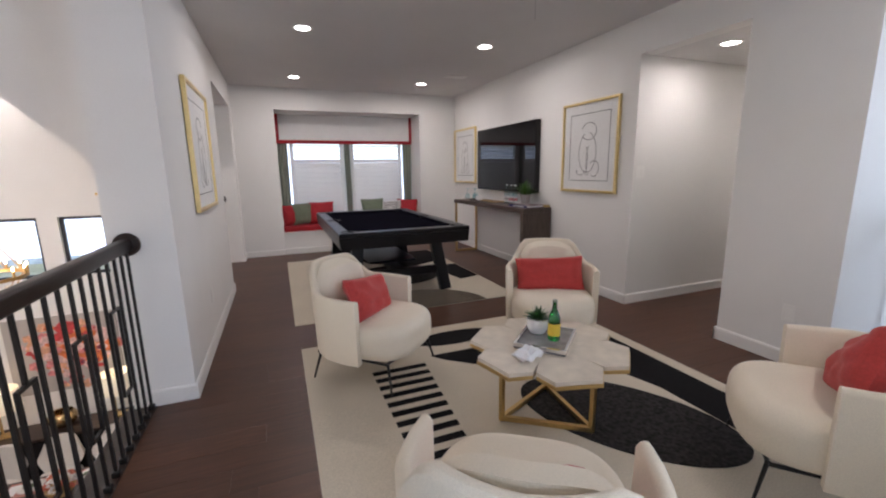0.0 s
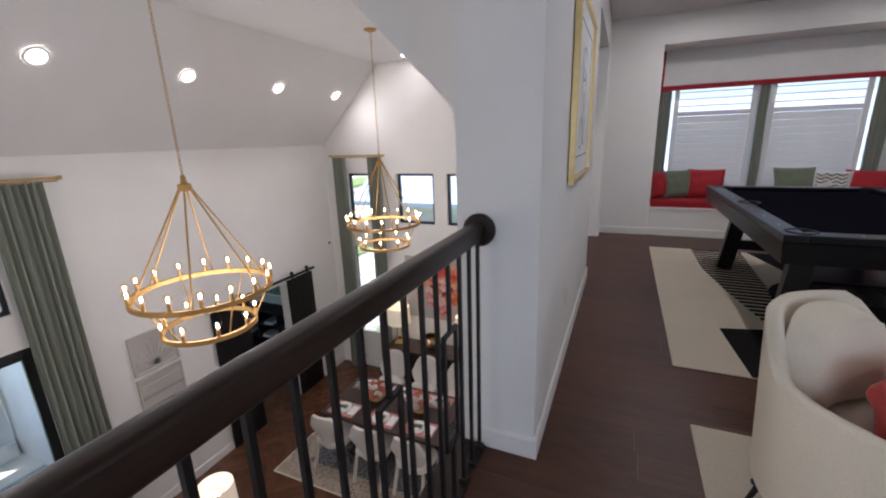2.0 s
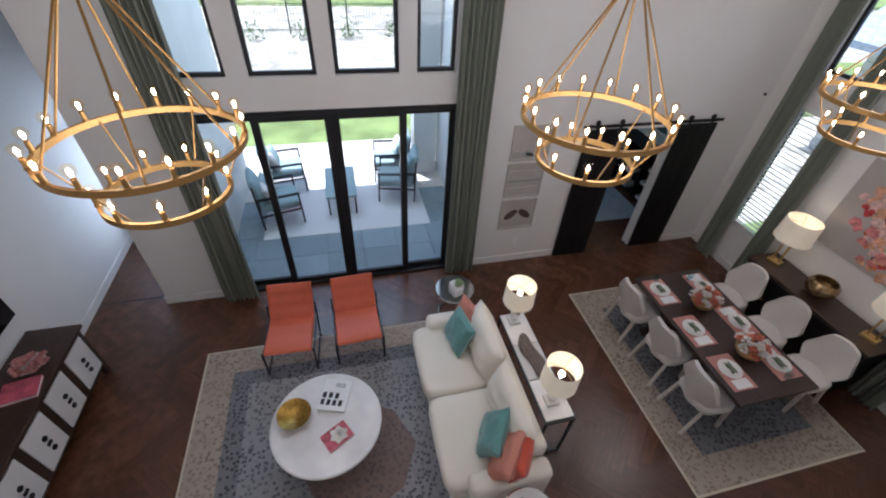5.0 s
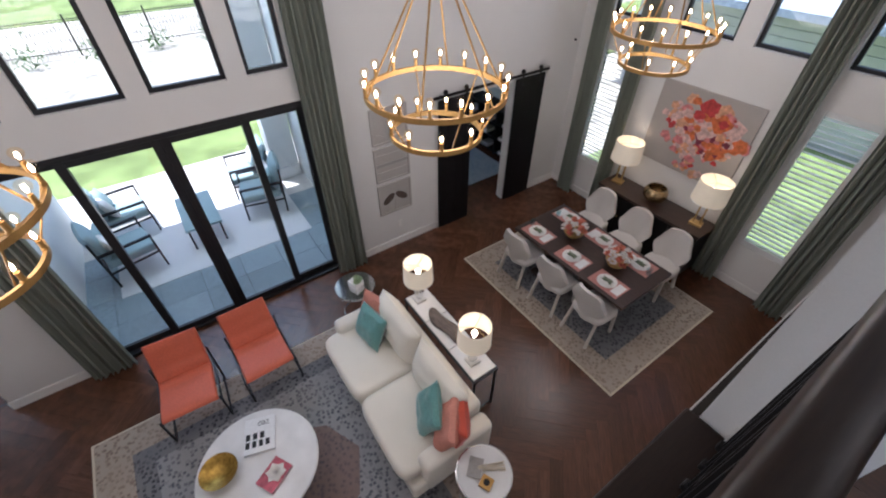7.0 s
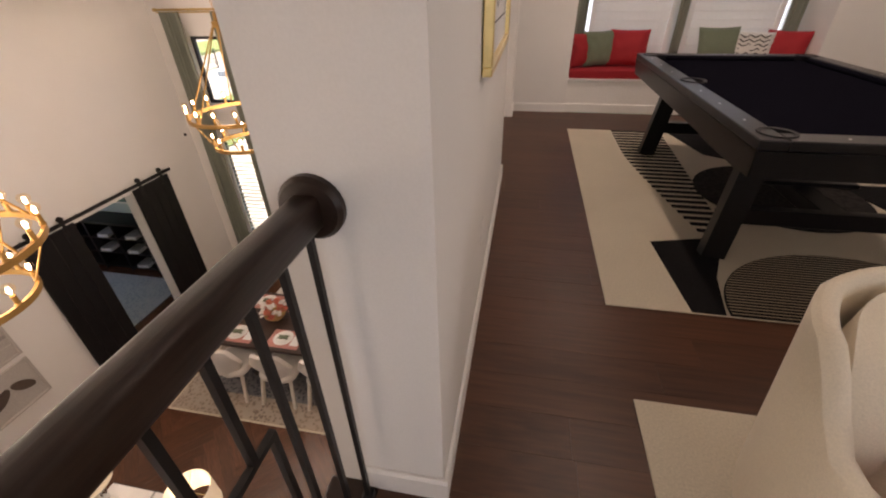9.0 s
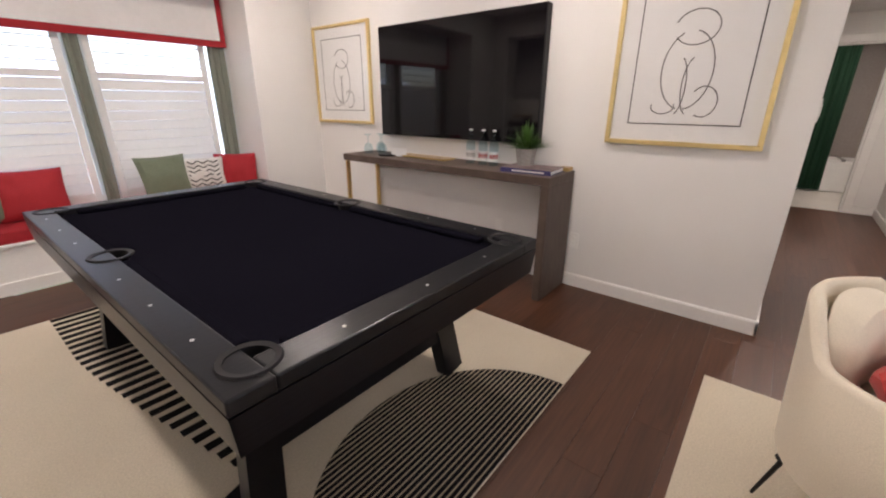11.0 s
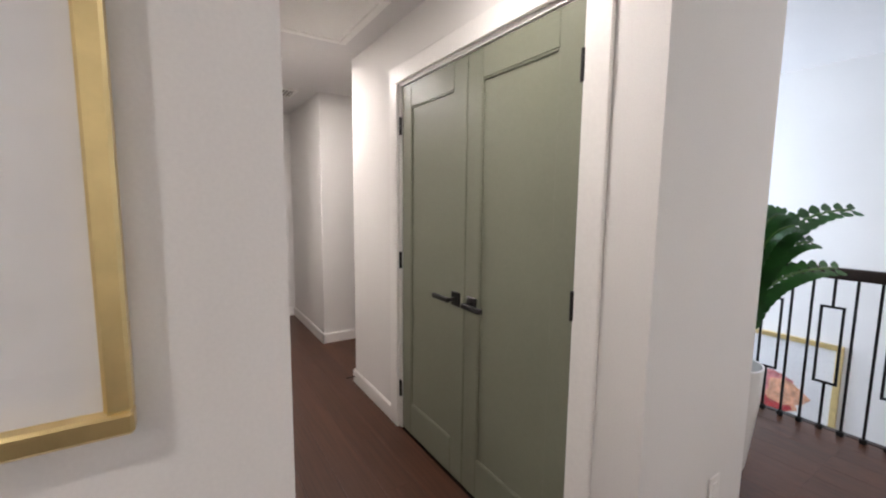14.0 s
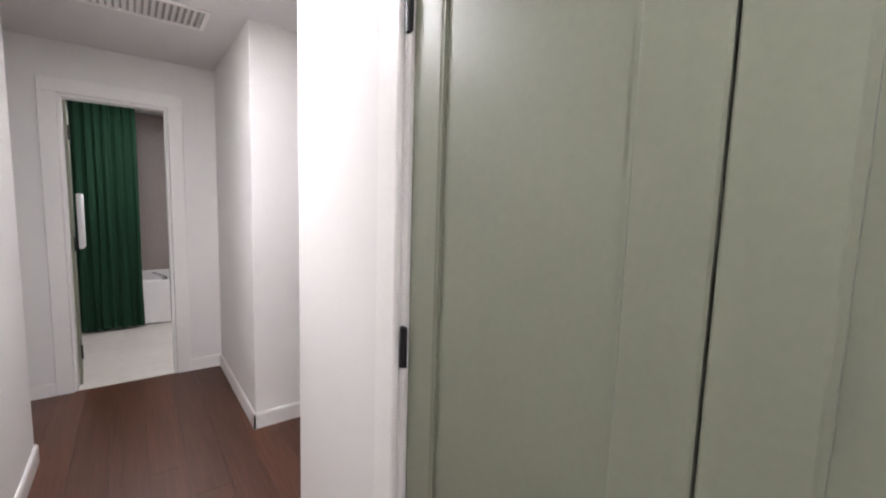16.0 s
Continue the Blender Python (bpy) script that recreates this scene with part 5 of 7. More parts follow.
t = thing("card_stand", "small white folded card on the console", "card", at=(3.0, 5.95, CZ), turn=10)
part("card", box(B(), (-0.006, -0.08, 0), (0.006, 0.08, 0.07)), M_PAPER, t)
for i, (x, y) in enumerate(((3.05, 6.22), (3.12, 6.32), (2.98, 6.34))):
    t = thing("wine_glass", "clear upturned stem glass on the console", "glass", "glasses on the console", (x, y, CZ))
    part("bowl", lathe(B(), [(0.040, 0.0), (0.043, 0.05), (0.030, 0.09), (0.004, 0.10), (0.004, 0.17), (0.034, 0.175), (0.034, 0.178), (0, 0.178)], 20), M_BLUEGLASS, t, smooth=True)
t = thing("game_rack", "black ring cluster of small dark glasses on the console", "glasses", at=(3.0, 6.08, CZ))
part("tray", lathe(B(), [(0, 0), (0.10, 0), (0.10, 0.012), (0, 0.012)], 24), M_BLACK, t)

# tall plant by the stair
t = thing("potted_plant", "tall dark green plant in a tall white tapered planter", "plant", at=(3.53, 0.95, 0.0))
part("planter", lathe(B(), [(0, 0), (0.085, 0), (0.12, 0.10), (0.155, 0.45), (0.160, 0.62), (0.150, 0.62), (0.143, 0.56), (0, 0.56)], 32), M_CERAMIC, t, "tall white planter", True)
bm, bl = B(), B()
for i in range(15):
    a = i * 2.4
    lean = 0.10 + 0.30 * RNG.random()
    L = RNG.uniform(0.55, 0.85)
    d = Vector((math.cos(a), math.sin(a), 0))
    if d.y > 0.25:
        lean *= 0.25
    if d.x < -0.2:
        lean *= 0.5
    if i < 3:
        d, lean, L = Vector(((-0.62, -0.78, 0), (-0.55, -0.84, 0), (-0.66, -0.75, 0))[i]), (0.46, 0.32, 0.40)[i], (0.84, 0.68, 0.56)[i]
    N = 18
    pts = [d * (0.04 + lean * (k / N) ** 2.2) + Vector((0, 0, 0.55 + L * (1 - (1 - k / N) ** 1.9))) for k in range(N + 1)]
    for p, q in zip(pts, pts[1:]):
        bar(bm, p, q, 0.007, 6, 0.006, False)
    for k in range(5, N + 1):
        tang = (pts[k] - pts[k - 1]).normalized()
        flat = d.cross(Vector((0, 0, 1))).normalized()
        up = tang.cross(flat).normalized()
        size = 1.0 - 0.35 * max(0, k / N - 0.7) / 0.3
        for s in (-1, 1):
            side = (flat * s * 0.75 + up * 0.55 * s + tang * 0.55).normalized()
            wide = side.cross(flat * 0.55 - up * 0.75).normalized()
            ring_ = [bl.verts.new(pts[k] + side * (0.088 * size * a) + wide * (0.026 * size * b) + up * 0.006 * math.sin(3.1 * a)) for a, b in ((0, 0), (0.3, 0.85), (0.6, 1.0), (0.85, 0.6), (1.0, 0), (0.85, -0.6), (0.6, -1.0), (0.3, -0.85))]
            bl.faces.new(ring_)
part("stem", bm, M_LEAF, t, "thick green stems")
part("foliage", bl, M_LEAF2, t, "glossy oval leaves")
t = thing("doorstop", "small dark spring doorstop on the baseboard", "doorstop", at=(5.56, 2.167, 0.05))
part("spring", bar(B(), (0, 0, 0), (0, 0.07, 0), 0.006, 8), M_IRON, t)


# ---- great room: chandeliers ----
def chandelier(y):
    c = thing("chandelier", "two-tier brass ring chandelier with glowing candle bulbs", "chandelier", "brass chandeliers under the vault", (-3.16, y, 0))
    part("canopy", lathe(B(), [(0, FLAT - 0.035), (0.03, FLAT - 0.035), (0.075, FLAT - 0.012), (0.075, FLAT - 0.001), (0, FLAT - 0.001)], 24), M_AGED, c, smooth=True)
    link = None
    k = 0
    z = 1.19
    while z < FLAT - 0.05:
        m = pose(0, 0, z, 0, 0, 90 * (k % 2))
        if link is None:
            bm = B()
            pts = [(0.0085 * math.cos(a), 0.0, 0.021 * math.sin(a)) for a in (2 * math.pi * i / 10 for i in range(10))]
            for a, b in zip(pts, pts[1:] + pts[:1]):
                bar(bm, a, b, 0.0020, 5, None, False)
            link = part("chain_link", bm, M_AGED, c, at=m)
        else:
            again(link, m)
        z += 0.033
        k += 1
    part("hub", lathe(B(), [(0, 1.06), (0.040, 1.06), (0.044, 1.072), (0.044, 1.105), (0.02, 1.118), (0.014, 1.17), (0.0, 1.175)], 20), M_AGED, c, smooth=True)
    part("upper_ring", ring(B(), 0.475, 0.020, 0.035, 72, (0, 0, 0.31)), M_AGED, c, smooth=True)
    part("lower_ring", ring(B(), 0.325, 0.020, 0.035, 60, (0, 0, 0.02)), M_AGED, c, smooth=True)
    for i in range(6):
        a = radians(60 * i + 15)
        u = Vector((math.cos(a), math.sin(a), 0))
        part("stay_rod", bar(B(), u * 0.04 + Vector((0, 0, 1.075)), u * 0.468 + Vector((0, 0, 0.325)), 0.0065, 8), M_AGED, c)
    for i in range(6):
        a = radians(60 * i + 45)
        u = Vector((math.cos(a), math.sin(a), 0))
        part("ring_hanger", bar(B(), u * 0.468 + Vector((0, 0, 0.312)), u * 0.327 + Vector((0, 0, 0.052)), 0.005, 8), M_AGED, c)
    sock = bulb = None
    for R, n, z in ((0.475, 16, 0.3275), (0.325, 9, 0.0375)):
        for i in range(n):
            a = 2 * math.pi * (i + 0.3) / n
            m = pose(R * math.cos(a), R * math.sin(a), z)
            if sock is None:
                sock = part("candle_socket", lathe(B(), [(0, 0), (0.017, 0), (0.017, 0.006), (0.0125, 0.010), (0.0125, 0.055), (0, 0.055)], 12), M_AGED, c, at=m, smooth=True)
                bulb = part("bulb", lathe(B(), [(0, 0.055), (0.011, 0.056), (0.013, 0.066), (0.024, 0.078), (0.031, 0.094), (0.030, 0.106), (0.020, 0.120), (0, 0.126)], 16), M_BULBGLASS, c, "clear round glass bulb", True, at=m)
                core = part("filament", lathe(B(), [(0, 0.066), (0.004, 0.067), (0.0085, 0.080), (0.0095, 0.090), (0.006, 0.102), (0, 0.106)], 12), M_BULB, c, "glowing warm filament", True, at=m)
                bulb.visible_shadow = False
            else:
                again(sock, m), again(core, m)
                again(bulb, m).visible_shadow = False
    return c


for y in (3.26, 0.655, 5.86):
    chandelier(y)
    lamp("POINT", (-3.16, y, 0.22), 15, 0.42)


# ---- drapes and their rods ----
def hang(axis, u0, u1, at, z0, z1, folds, flare=1.0):
    c = thing("drape", "full-length grey-green pleated drape hanging from a brass rod", "curtain", "tall grey-green drapes", (at, (u0 + u1) / 2, z0) if axis == "x" else ((u0 + u1) / 2, at, z0), 90 if axis == "x" else 0)
    part("cloth", drape(B(), u1 - u0, z1 - z0, folds, 0.032, 0.012, flare), M_DRAPE, c, smooth=True)


hang("x", -0.22, 0.17, WX + 0.13, G + 0.01, 1.09, 7, 1.15)
hang("x", 2.99, 3.42, WX + 0.13, G + 0.01, 1.09, 7, 1.05)
for a, b in ((-5.28, -4.98), (-4.52, -4.24), (-2.42, -2.10), (-1.46, -1.14)):
    hang("y", a, b, WY - 0.15, G + 0.01, 1.10, 5, 1.06)


def rod(a, b, wall_dir, lab="slim brass curtain rod with end caps"):
    r = thing("curtain_rod", lab, "curtain rod", "brass curtain rods")
    a, b, w = Vector(a), Vector(b), Vector(wall_dir)
    d = (b - a).normalized()
    part("pole", bar(B(), a, b, 0.014, 12), M_GOLD, r)
    part("return_pole", bar(B(), a + w * 0.04 - Vector((0, 0, 0.03)), b + w * 0.04 - Vector((0, 0, 0.03)), 0.009, 10), M_GOLD, r)
    for p, s in ((a, -1), (b, 1)):
        part("finial", bar(B(), p, p + d * s * 0.035, 0.021, 12), M_GOLD, r)
    for u in (0.03, 0.5, 0.97):
        p = a + (b - a) * u
        part("bracket", bar(B(), p, p + w, 0.008, 8), M_GOLD, r)


rod((WX + 0.13, -0.38, 1.115), (WX + 0.13, 3.54, 1.115), (-0.128, 0, 0))
rod((-5.30, WY - 0.15, 1.125), (-4.20, WY - 0.15, 1.125), (0, 0.148, 0))
rod((-2.46, WY - 0.15, 1.125), (-1.10, WY - 0.15, 1.125), (0, 0.148, 0))

# ---- barn doors and the art beside them ----
t = thing("barn_door_rail", "black flat barn door rail with rollers", "rail")
part("track", box(B(), (WX + 0.045, 4.80, -0.905), (WX + 0.055, 7.07, -0.86), 0.002, 1), M_IRON, t)
for y in (4.95, 5.6, 6.3, 7.0):
    part("standoff", bar(B(), (WX + 0.001, y, -0.882), (WX + 0.045, y, -0.882), 0.012, 10), M_IRON, t)
for y0, y1 in ((4.89, 5.50), (6.37, 6.99)):
    d = thing("barn_door", "tall black sliding barn door", "door", "sliding barn doors")
    part("slab", box(B(), (WX + 0.028, y0, G + 0.012), (WX + 0.044, y1, -0.93)), M_BLACK, d)
    n = 4
    for i in range(n):
        a, b = y0 + (y1 - y0) * i / n, y0 + (y1 - y0) * (i + 1) / n
        part("plank", box(B(), (WX + 0.0442, a + 0.002, G + 0.012), (WX + 0.056, b - 0.002, -0.93), 0.002, 1), M_BLACK, d)
    for y in (y0 + 0.12, y1 - 0.12):
        h = part("hanger", box(B(), (WX + 0.0562, y - 0.02, -1.05), (WX + 0.063, y + 0.02, -0.825)), M_IRON, d)
        part("roller", bar(B(), (WX + 0.040, y, -0.83), (WX + 0.062, y, -0.83), 0.035, 16), M_IRON, h)
bm = B()
for lo, hi in (((WX - 0.158, 5.352, G), (WX - 0.002, 5.37, -0.952)), ((WX - 0.158, 6.38, G), (WX - 0.002, 6.398, -0.952)), ((WX - 0.158, 5.37, -0.97), (WX - 0.002, 6.38, -0.952))):
    box(bm, lo, hi)
tagged(part("trim_study_jamb", bm, M_TRIM), "white painted jamb of the study opening", "trim", kind="structure")
M_RELIEF = mat("plaster_relief", (0.50, 0.47, 0.44), 0.9, grain=0.08, scale=60, bump=0.3)
for i, (z0, z1) in enumerate(((-1.33, -0.82), (-1.92, -1.38), (-2.51, -1.98))):
    p = thing("relief_panel", ("pale plaster relief panel with a sunburst", "pale plaster relief panel with a low band", "pale plaster relief panel with two dark leaves")[i], "wall art", "three stacked relief panels", (WX, 4.10, (z0 + z1) / 2))
    h = (z1 - z0) / 2
    for lo, hi in (((0.002, -0.28, -h), (0.03, -0.255, h)), ((0.002, 0.255, -h), (0.03, 0.28, h)), ((0.002, -0.255, -h), (0.03, 0.255, -h + 0.025)), ((0.002, -0.255, h - 0.025), (0.03, 0.255, h))):
        part("frame", box(B(), lo, hi, 0.002, 1), M_RELIEF, p)
    part("ground", box(B(), (0.002, -0.255, -h + 0.025), (0.014, 0.255, h - 0.025)), M_RELIEF, p)
    if i == 0:
        for k in range(9):
            a = radians(15 + 150 * k / 8)
            part("ray", strut(B(), (0.018, 0.02 * math.cos(a), -0.20 + 0.02 * math.sin(a)), (0.018, 0.24 * math.cos(a), -0.20 + 0.36 * math.sin(a)), 0.03, 0.008, (1, 0, 0)), M_RELIEF, p)
    elif i == 1:
        for z, rr, mm in ((-0.14, 0.05, M_RELIEF), (0.0, 0.035, M_CONC), (0.13, 0.05, M_RELIEF)):
            part("band", strut(B(), (0.018, -0.25, z), (0.018, 0.25, z), rr * 1.2, 0.012, (1, 0, 0)), mm, p)
    else:
        for s in (-1, 1):
            bm = plate(B(), [(0.12 * math.cos(a) * 1.0, 0.055 * math.sin(a)) for a in (2 * math.pi * q / 24 for q in range(24))], 0, 0.008)
            bmesh.ops.transform(bm, matrix=Matrix(((0, 0, 1, 0.015), (1, 0, 0, 0), (0, 1, 0, 0), (0, 0, 0, 1))) @ pose(s * 0.11, 0.0, 0, 0, 0, -s * 38), verts=bm.verts)
            part("leaf_relief", bm, mat("brown_leaf", (0.09, 0.065, 0.05), 0.8), p, "dark brown leaf shape")
        part("stem_relief", strut(B(), (0.018, 0, -0.22), (0.018, 0, -0.04), 0.03, 0.008, (1, 0, 0)), M_RELIEF, p)
for y, z, s in ((7.62, -0.55, 0.03),):
    t = thing("wall_sensor", "small dark round wall sensor", "sensor")
    part("body", bar(B(), (WX + 0.001, y, z), (WX + 0.02, y, z), s / 2 + 0.005, 14), M_BLACK, t)
wall_plate("x", WX, 1, 4.15, G + 0.40)


# ---- living area ----
def woven(name, base, dark, red=None):
    """A faded oriental carpet: worn blocks in two tones."""
    m = bpy.data.materials.new(name)
    m.use_nodes = True
    n, l = m.node_tree.nodes, m.node_tree.links
    b = n["Principled BSDF"]
    b.inputs["Roughness"].default_value = 0.95
    co = n.new("ShaderNodeTexCoord")
    vo, no, wi = n.new("ShaderNodeTexVoronoi"), n.new("ShaderNodeTexNoise"), n.new("ShaderNodeTexNoise")
    vo.distance, vo.inputs["Scale"].default_value = "CHEBYCHEV", 22
    no.inputs["Scale"].default_value, no.inputs["Detail"].default_value = 55, 8
    wi.inputs["Scale"].default_value = 2.2
    for q in (vo, no, wi):
        l.new(co.outputs["Object"], q.inputs["Vector"])
    r1, mx, mx2 = n.new("ShaderNodeValToRGB"), n.new("ShaderNodeMix"), n.new("ShaderNodeMix")
    r1.color_ramp.elements[0].position, r1.color_ramp.elements[0].color = 0.40, (*dark, 1)
    r1.color_ramp.elements[1].position, r1.color_ramp.elements[1].color = 0.60, (*base, 1)
    add = n.new("ShaderNodeMath")
    add.operation = "MULTIPLY_ADD"
    l.new(vo.outputs["Distance"], add.inputs[0])
    add.inputs[1].default_value = 2.4
    l.new(no.outputs["Fac"], add.inputs[2])
    sub = n.new("ShaderNodeMath")
    sub.operation = "MULTIPLY"
    l.new(add.outputs[0], sub.inputs[0])
    sub.inputs[1].default_value = 0.40
    l.new(sub.outputs[0], r1.inputs[0])
    mx.data_type = "RGBA"
    fade = n.new("ShaderNodeMapRange")
    fade.inputs["To Max"].default_value = 0.6
    fade.inputs["From Min"].default_value, fade.inputs["From Max"].default_value = 0.35, 0.7
    l.new(wi.outputs["Fac"], fade.inputs["Value"])
    l.new(fade.outputs[0], mx.inputs[0])
    l.new(r1.outputs[0], mx.inputs[6])
    mx.inputs[7].default_value = (*(red or base), 1)
    l.new(mx.outputs[2], b.inputs["Base Color"])
    bp = n.new("ShaderNodeBump")
    bp.inputs["Strength"].default_value, bp.inputs["Distance"].default_value = 0.4, 0.004
    l.new(no.outputs["Fac"], bp.inputs["Height"])
    l.new(bp.outputs[0], b.inputs["Normal"])
    return m


M_CARPET = woven("faded_blue_carpet", (0.32, 0.315, 0.315), (0.085, 0.09, 0.11), (0.27, 0.265, 0.265))
M_BORDER = woven("faded_beige_carpet", (0.40, 0.34, 0.28), (0.20, 0.15, 0.12), (0.36, 0.29, 0.23))
M_NAVYC = woven("faded_navy_carpet", (0.20, 0.20, 0.205), (0.035, 0.037, 0.048), (0.16, 0.155, 0.165))
M_ROSE = woven("faded_rose_carpet", (0.23, 0.17, 0.15), (0.12, 0.10, 0.11), (0.24, 0.16, 0.14))


def carpet(lab, x0, y0, x1, y1, inner):
    r = thing("area_rug", lab, "rug", at=((x0 + x1) / 2, (y0 + y1) / 2, G + 0.001))
    a, b = (x1 - x0) / 2, (y1 - y0) / 2
    part("edge_binding", box(B(), (-a, -b, 0), (a, b, 0.008), 0.003, 1), M_CREAM, r, "pale bound edge")
    for ins, mm, z, lb in ((0.025, M_BORDER, 0.0095, "faded beige border"), (0.36, M_NAVYC, 0.011, "dark blue guard band"), (0.56, inner, 0.0125, "worn grey-blue field")):
        part("field", box(B(), (-a + ins, -b + ins, 0.002), (a - ins, b - ins, z)), mm, r, lb)
    return r


r = carpet("large faded blue and beige oriental rug under the seating", -4.55, -0.34, -1.25, 2.95, M_CARPET)
part("medallion", plate(B(), [(0.0, -0.62), (0.42, -0.42), (0.62, 0.0), (0.42, 0.42), (0.0, 0.62), (-0.42, 0.42), (-0.62, 0.0), (-0.42, -0.42)], 0.003, 0.0138), M_ROSE, r, "faded rose medallion", at=(0.0, 0.12, 0, 0, 0, 0))
carpet("faded beige and navy oriental rug under the dining table", -4.63, 4.76, -1.72, 7.03, M_NAVYC)
GR = G + 0.0145

t = thing("coffee_table", "round white marble coffee table", "coffee table", at=(-3.12, 1.15, GR))
part("top", lathe(B(), [(0, 0.37), (0.54, 0.37), (0.56, 0.38), (0.56, 0.395), (0.548, 0.405), (0, 0.405)], 64), M_MARBLE, t, "white veined marble top", True)
part("pedestal", lathe(B(), [(0, 0), (0.30, 0), (0.30, 0.02), (0.26, 0.04), (0.26, 0.33), (0.30, 0.369), (0, 0.369)], 40), M_GOLD, t, "brass drum base", True)
CT = GR + 0.406
t = thing("decor_bowl", "hammered gold bowl on the marble table", "bowl", at=(-3.22, 0.84, CT))
part("bowl", lathe(B(), [(0, 0), (0.06, 0), (0.06, 0.012), (0.12, 0.04), (0.165, 0.085), (0.170, 0.09), (0.160, 0.088), (0.11, 0.048), (0, 0.022)], 36), mat("aged_gold_leaf", (0.36, 0.22, 0.05), 0.35, metal=1.0, grain=0.3, scale=30, bump=0.4), t, smooth=True)


def book(lab, at, turn, w, d, h, cover, pages=None):
    b = thing("book", lab, "book", at=at, turn=turn)
    part("lower_cover", box(B(), (-w / 2, -d / 2, 0), (w / 2, d / 2, 0.003)), cover, b)
    part("pages", box(B(), (-w / 2 + 0.004, -d / 2 + 0.004, 0.0032), (w / 2 - 0.004, d / 2 - 0.004, h - 0.0034)), pages or M_PAPER, b)
    part("upper_cover", box(B(), (-w / 2, -d / 2, h - 0.0032), (w / 2, d / 2, h)), cover, b)
    return b


M_WCOVER = mat("white_cover", (0.78, 0.78, 0.78), 0.45)
M_LETTER = mat("black_print", (0.012, 0.012, 0.012), 0.6)
b = book("large white book with black lettering on the marble table", (-3.38, 1.25, CT), 72, 0.29, 0.36, 0.035, M_WCOVER)
for k, (w, y) in enumerate(((0.20, -0.045), (0.25, -0.125))):
    n = 3 if k == 0 else 4
    for i in range(n):
        part("title_bar", box(B(), (-0.13 + i * w / n, y, 0.0352), (-0.13 + (i + 0.62) * w / n, y + 0.065, 0.0358)), M_LETTER, b, "black title bar")
cu = bpy.data.curves.new("numerals", "FONT")
cu.body, cu.size, cu.extrude = "002", 0.07, 0.0004
cu.materials.append(M_LETTER)
num = new("numerals", cu)
num.parent = b
num.matrix_basis = pose(-0.02, 0.09, 0.0358)
tagged(num, "black printed numerals")
M_PINKC = mat("pink_cover", (0.50, 0.10, 0.14), 0.45, grain=0.4, scale=14)
book("pink floral book on the marble table", (-2.93, 1.25, CT), 30, 0.20, 0.27, 0.03, M_PINKC)


def blossom(bm, r, n, rng, at=(0, 0, 0)):
    for k in range(3):
        for i in range(n):
            a = 2 * math.pi * (i + 0.5 * k) / n + rng.uniform(-0.1, 0.1)
            up = 0.25 + 0.5 * k
            d = Vector((math.cos(a), math.sin(a), 0))
            s = Vector((-d.y, d.x, 0))
            L = r * (1 - 0.25 * k)
            p0 = Vector(at)
            p1 = p0 + d * L * 0.55 * math.cos(up) + Vector((0, 0, L * 0.55 * math.sin(up) + 0.003 * k))
            p2 = p0 + d * L * math.cos(up) + Vector((0, 0, L * math.sin(up) * 0.8 + 0.004 * k))
            w = L * 0.42
            v = [bm.verts.new(q) for q in (p0, p1 - s * w, p2, p1 + s * w)]
            bm.faces.new(v)
    return bm


M_PETALW = mat("white_petal", (0.80, 0.76, 0.72), 0.7)
M_PETALC = mat("coral_petal", (0.68, 0.22, 0.14), 0.7, vary=0.2, island=True)
t = thing("flower", "large white silk flower on the pink book", "flower", at=(-2.93, 1.27, CT + 0.031))
part("petals", blossom(B(), 0.10, 6, RNG), M_PETALW, t)


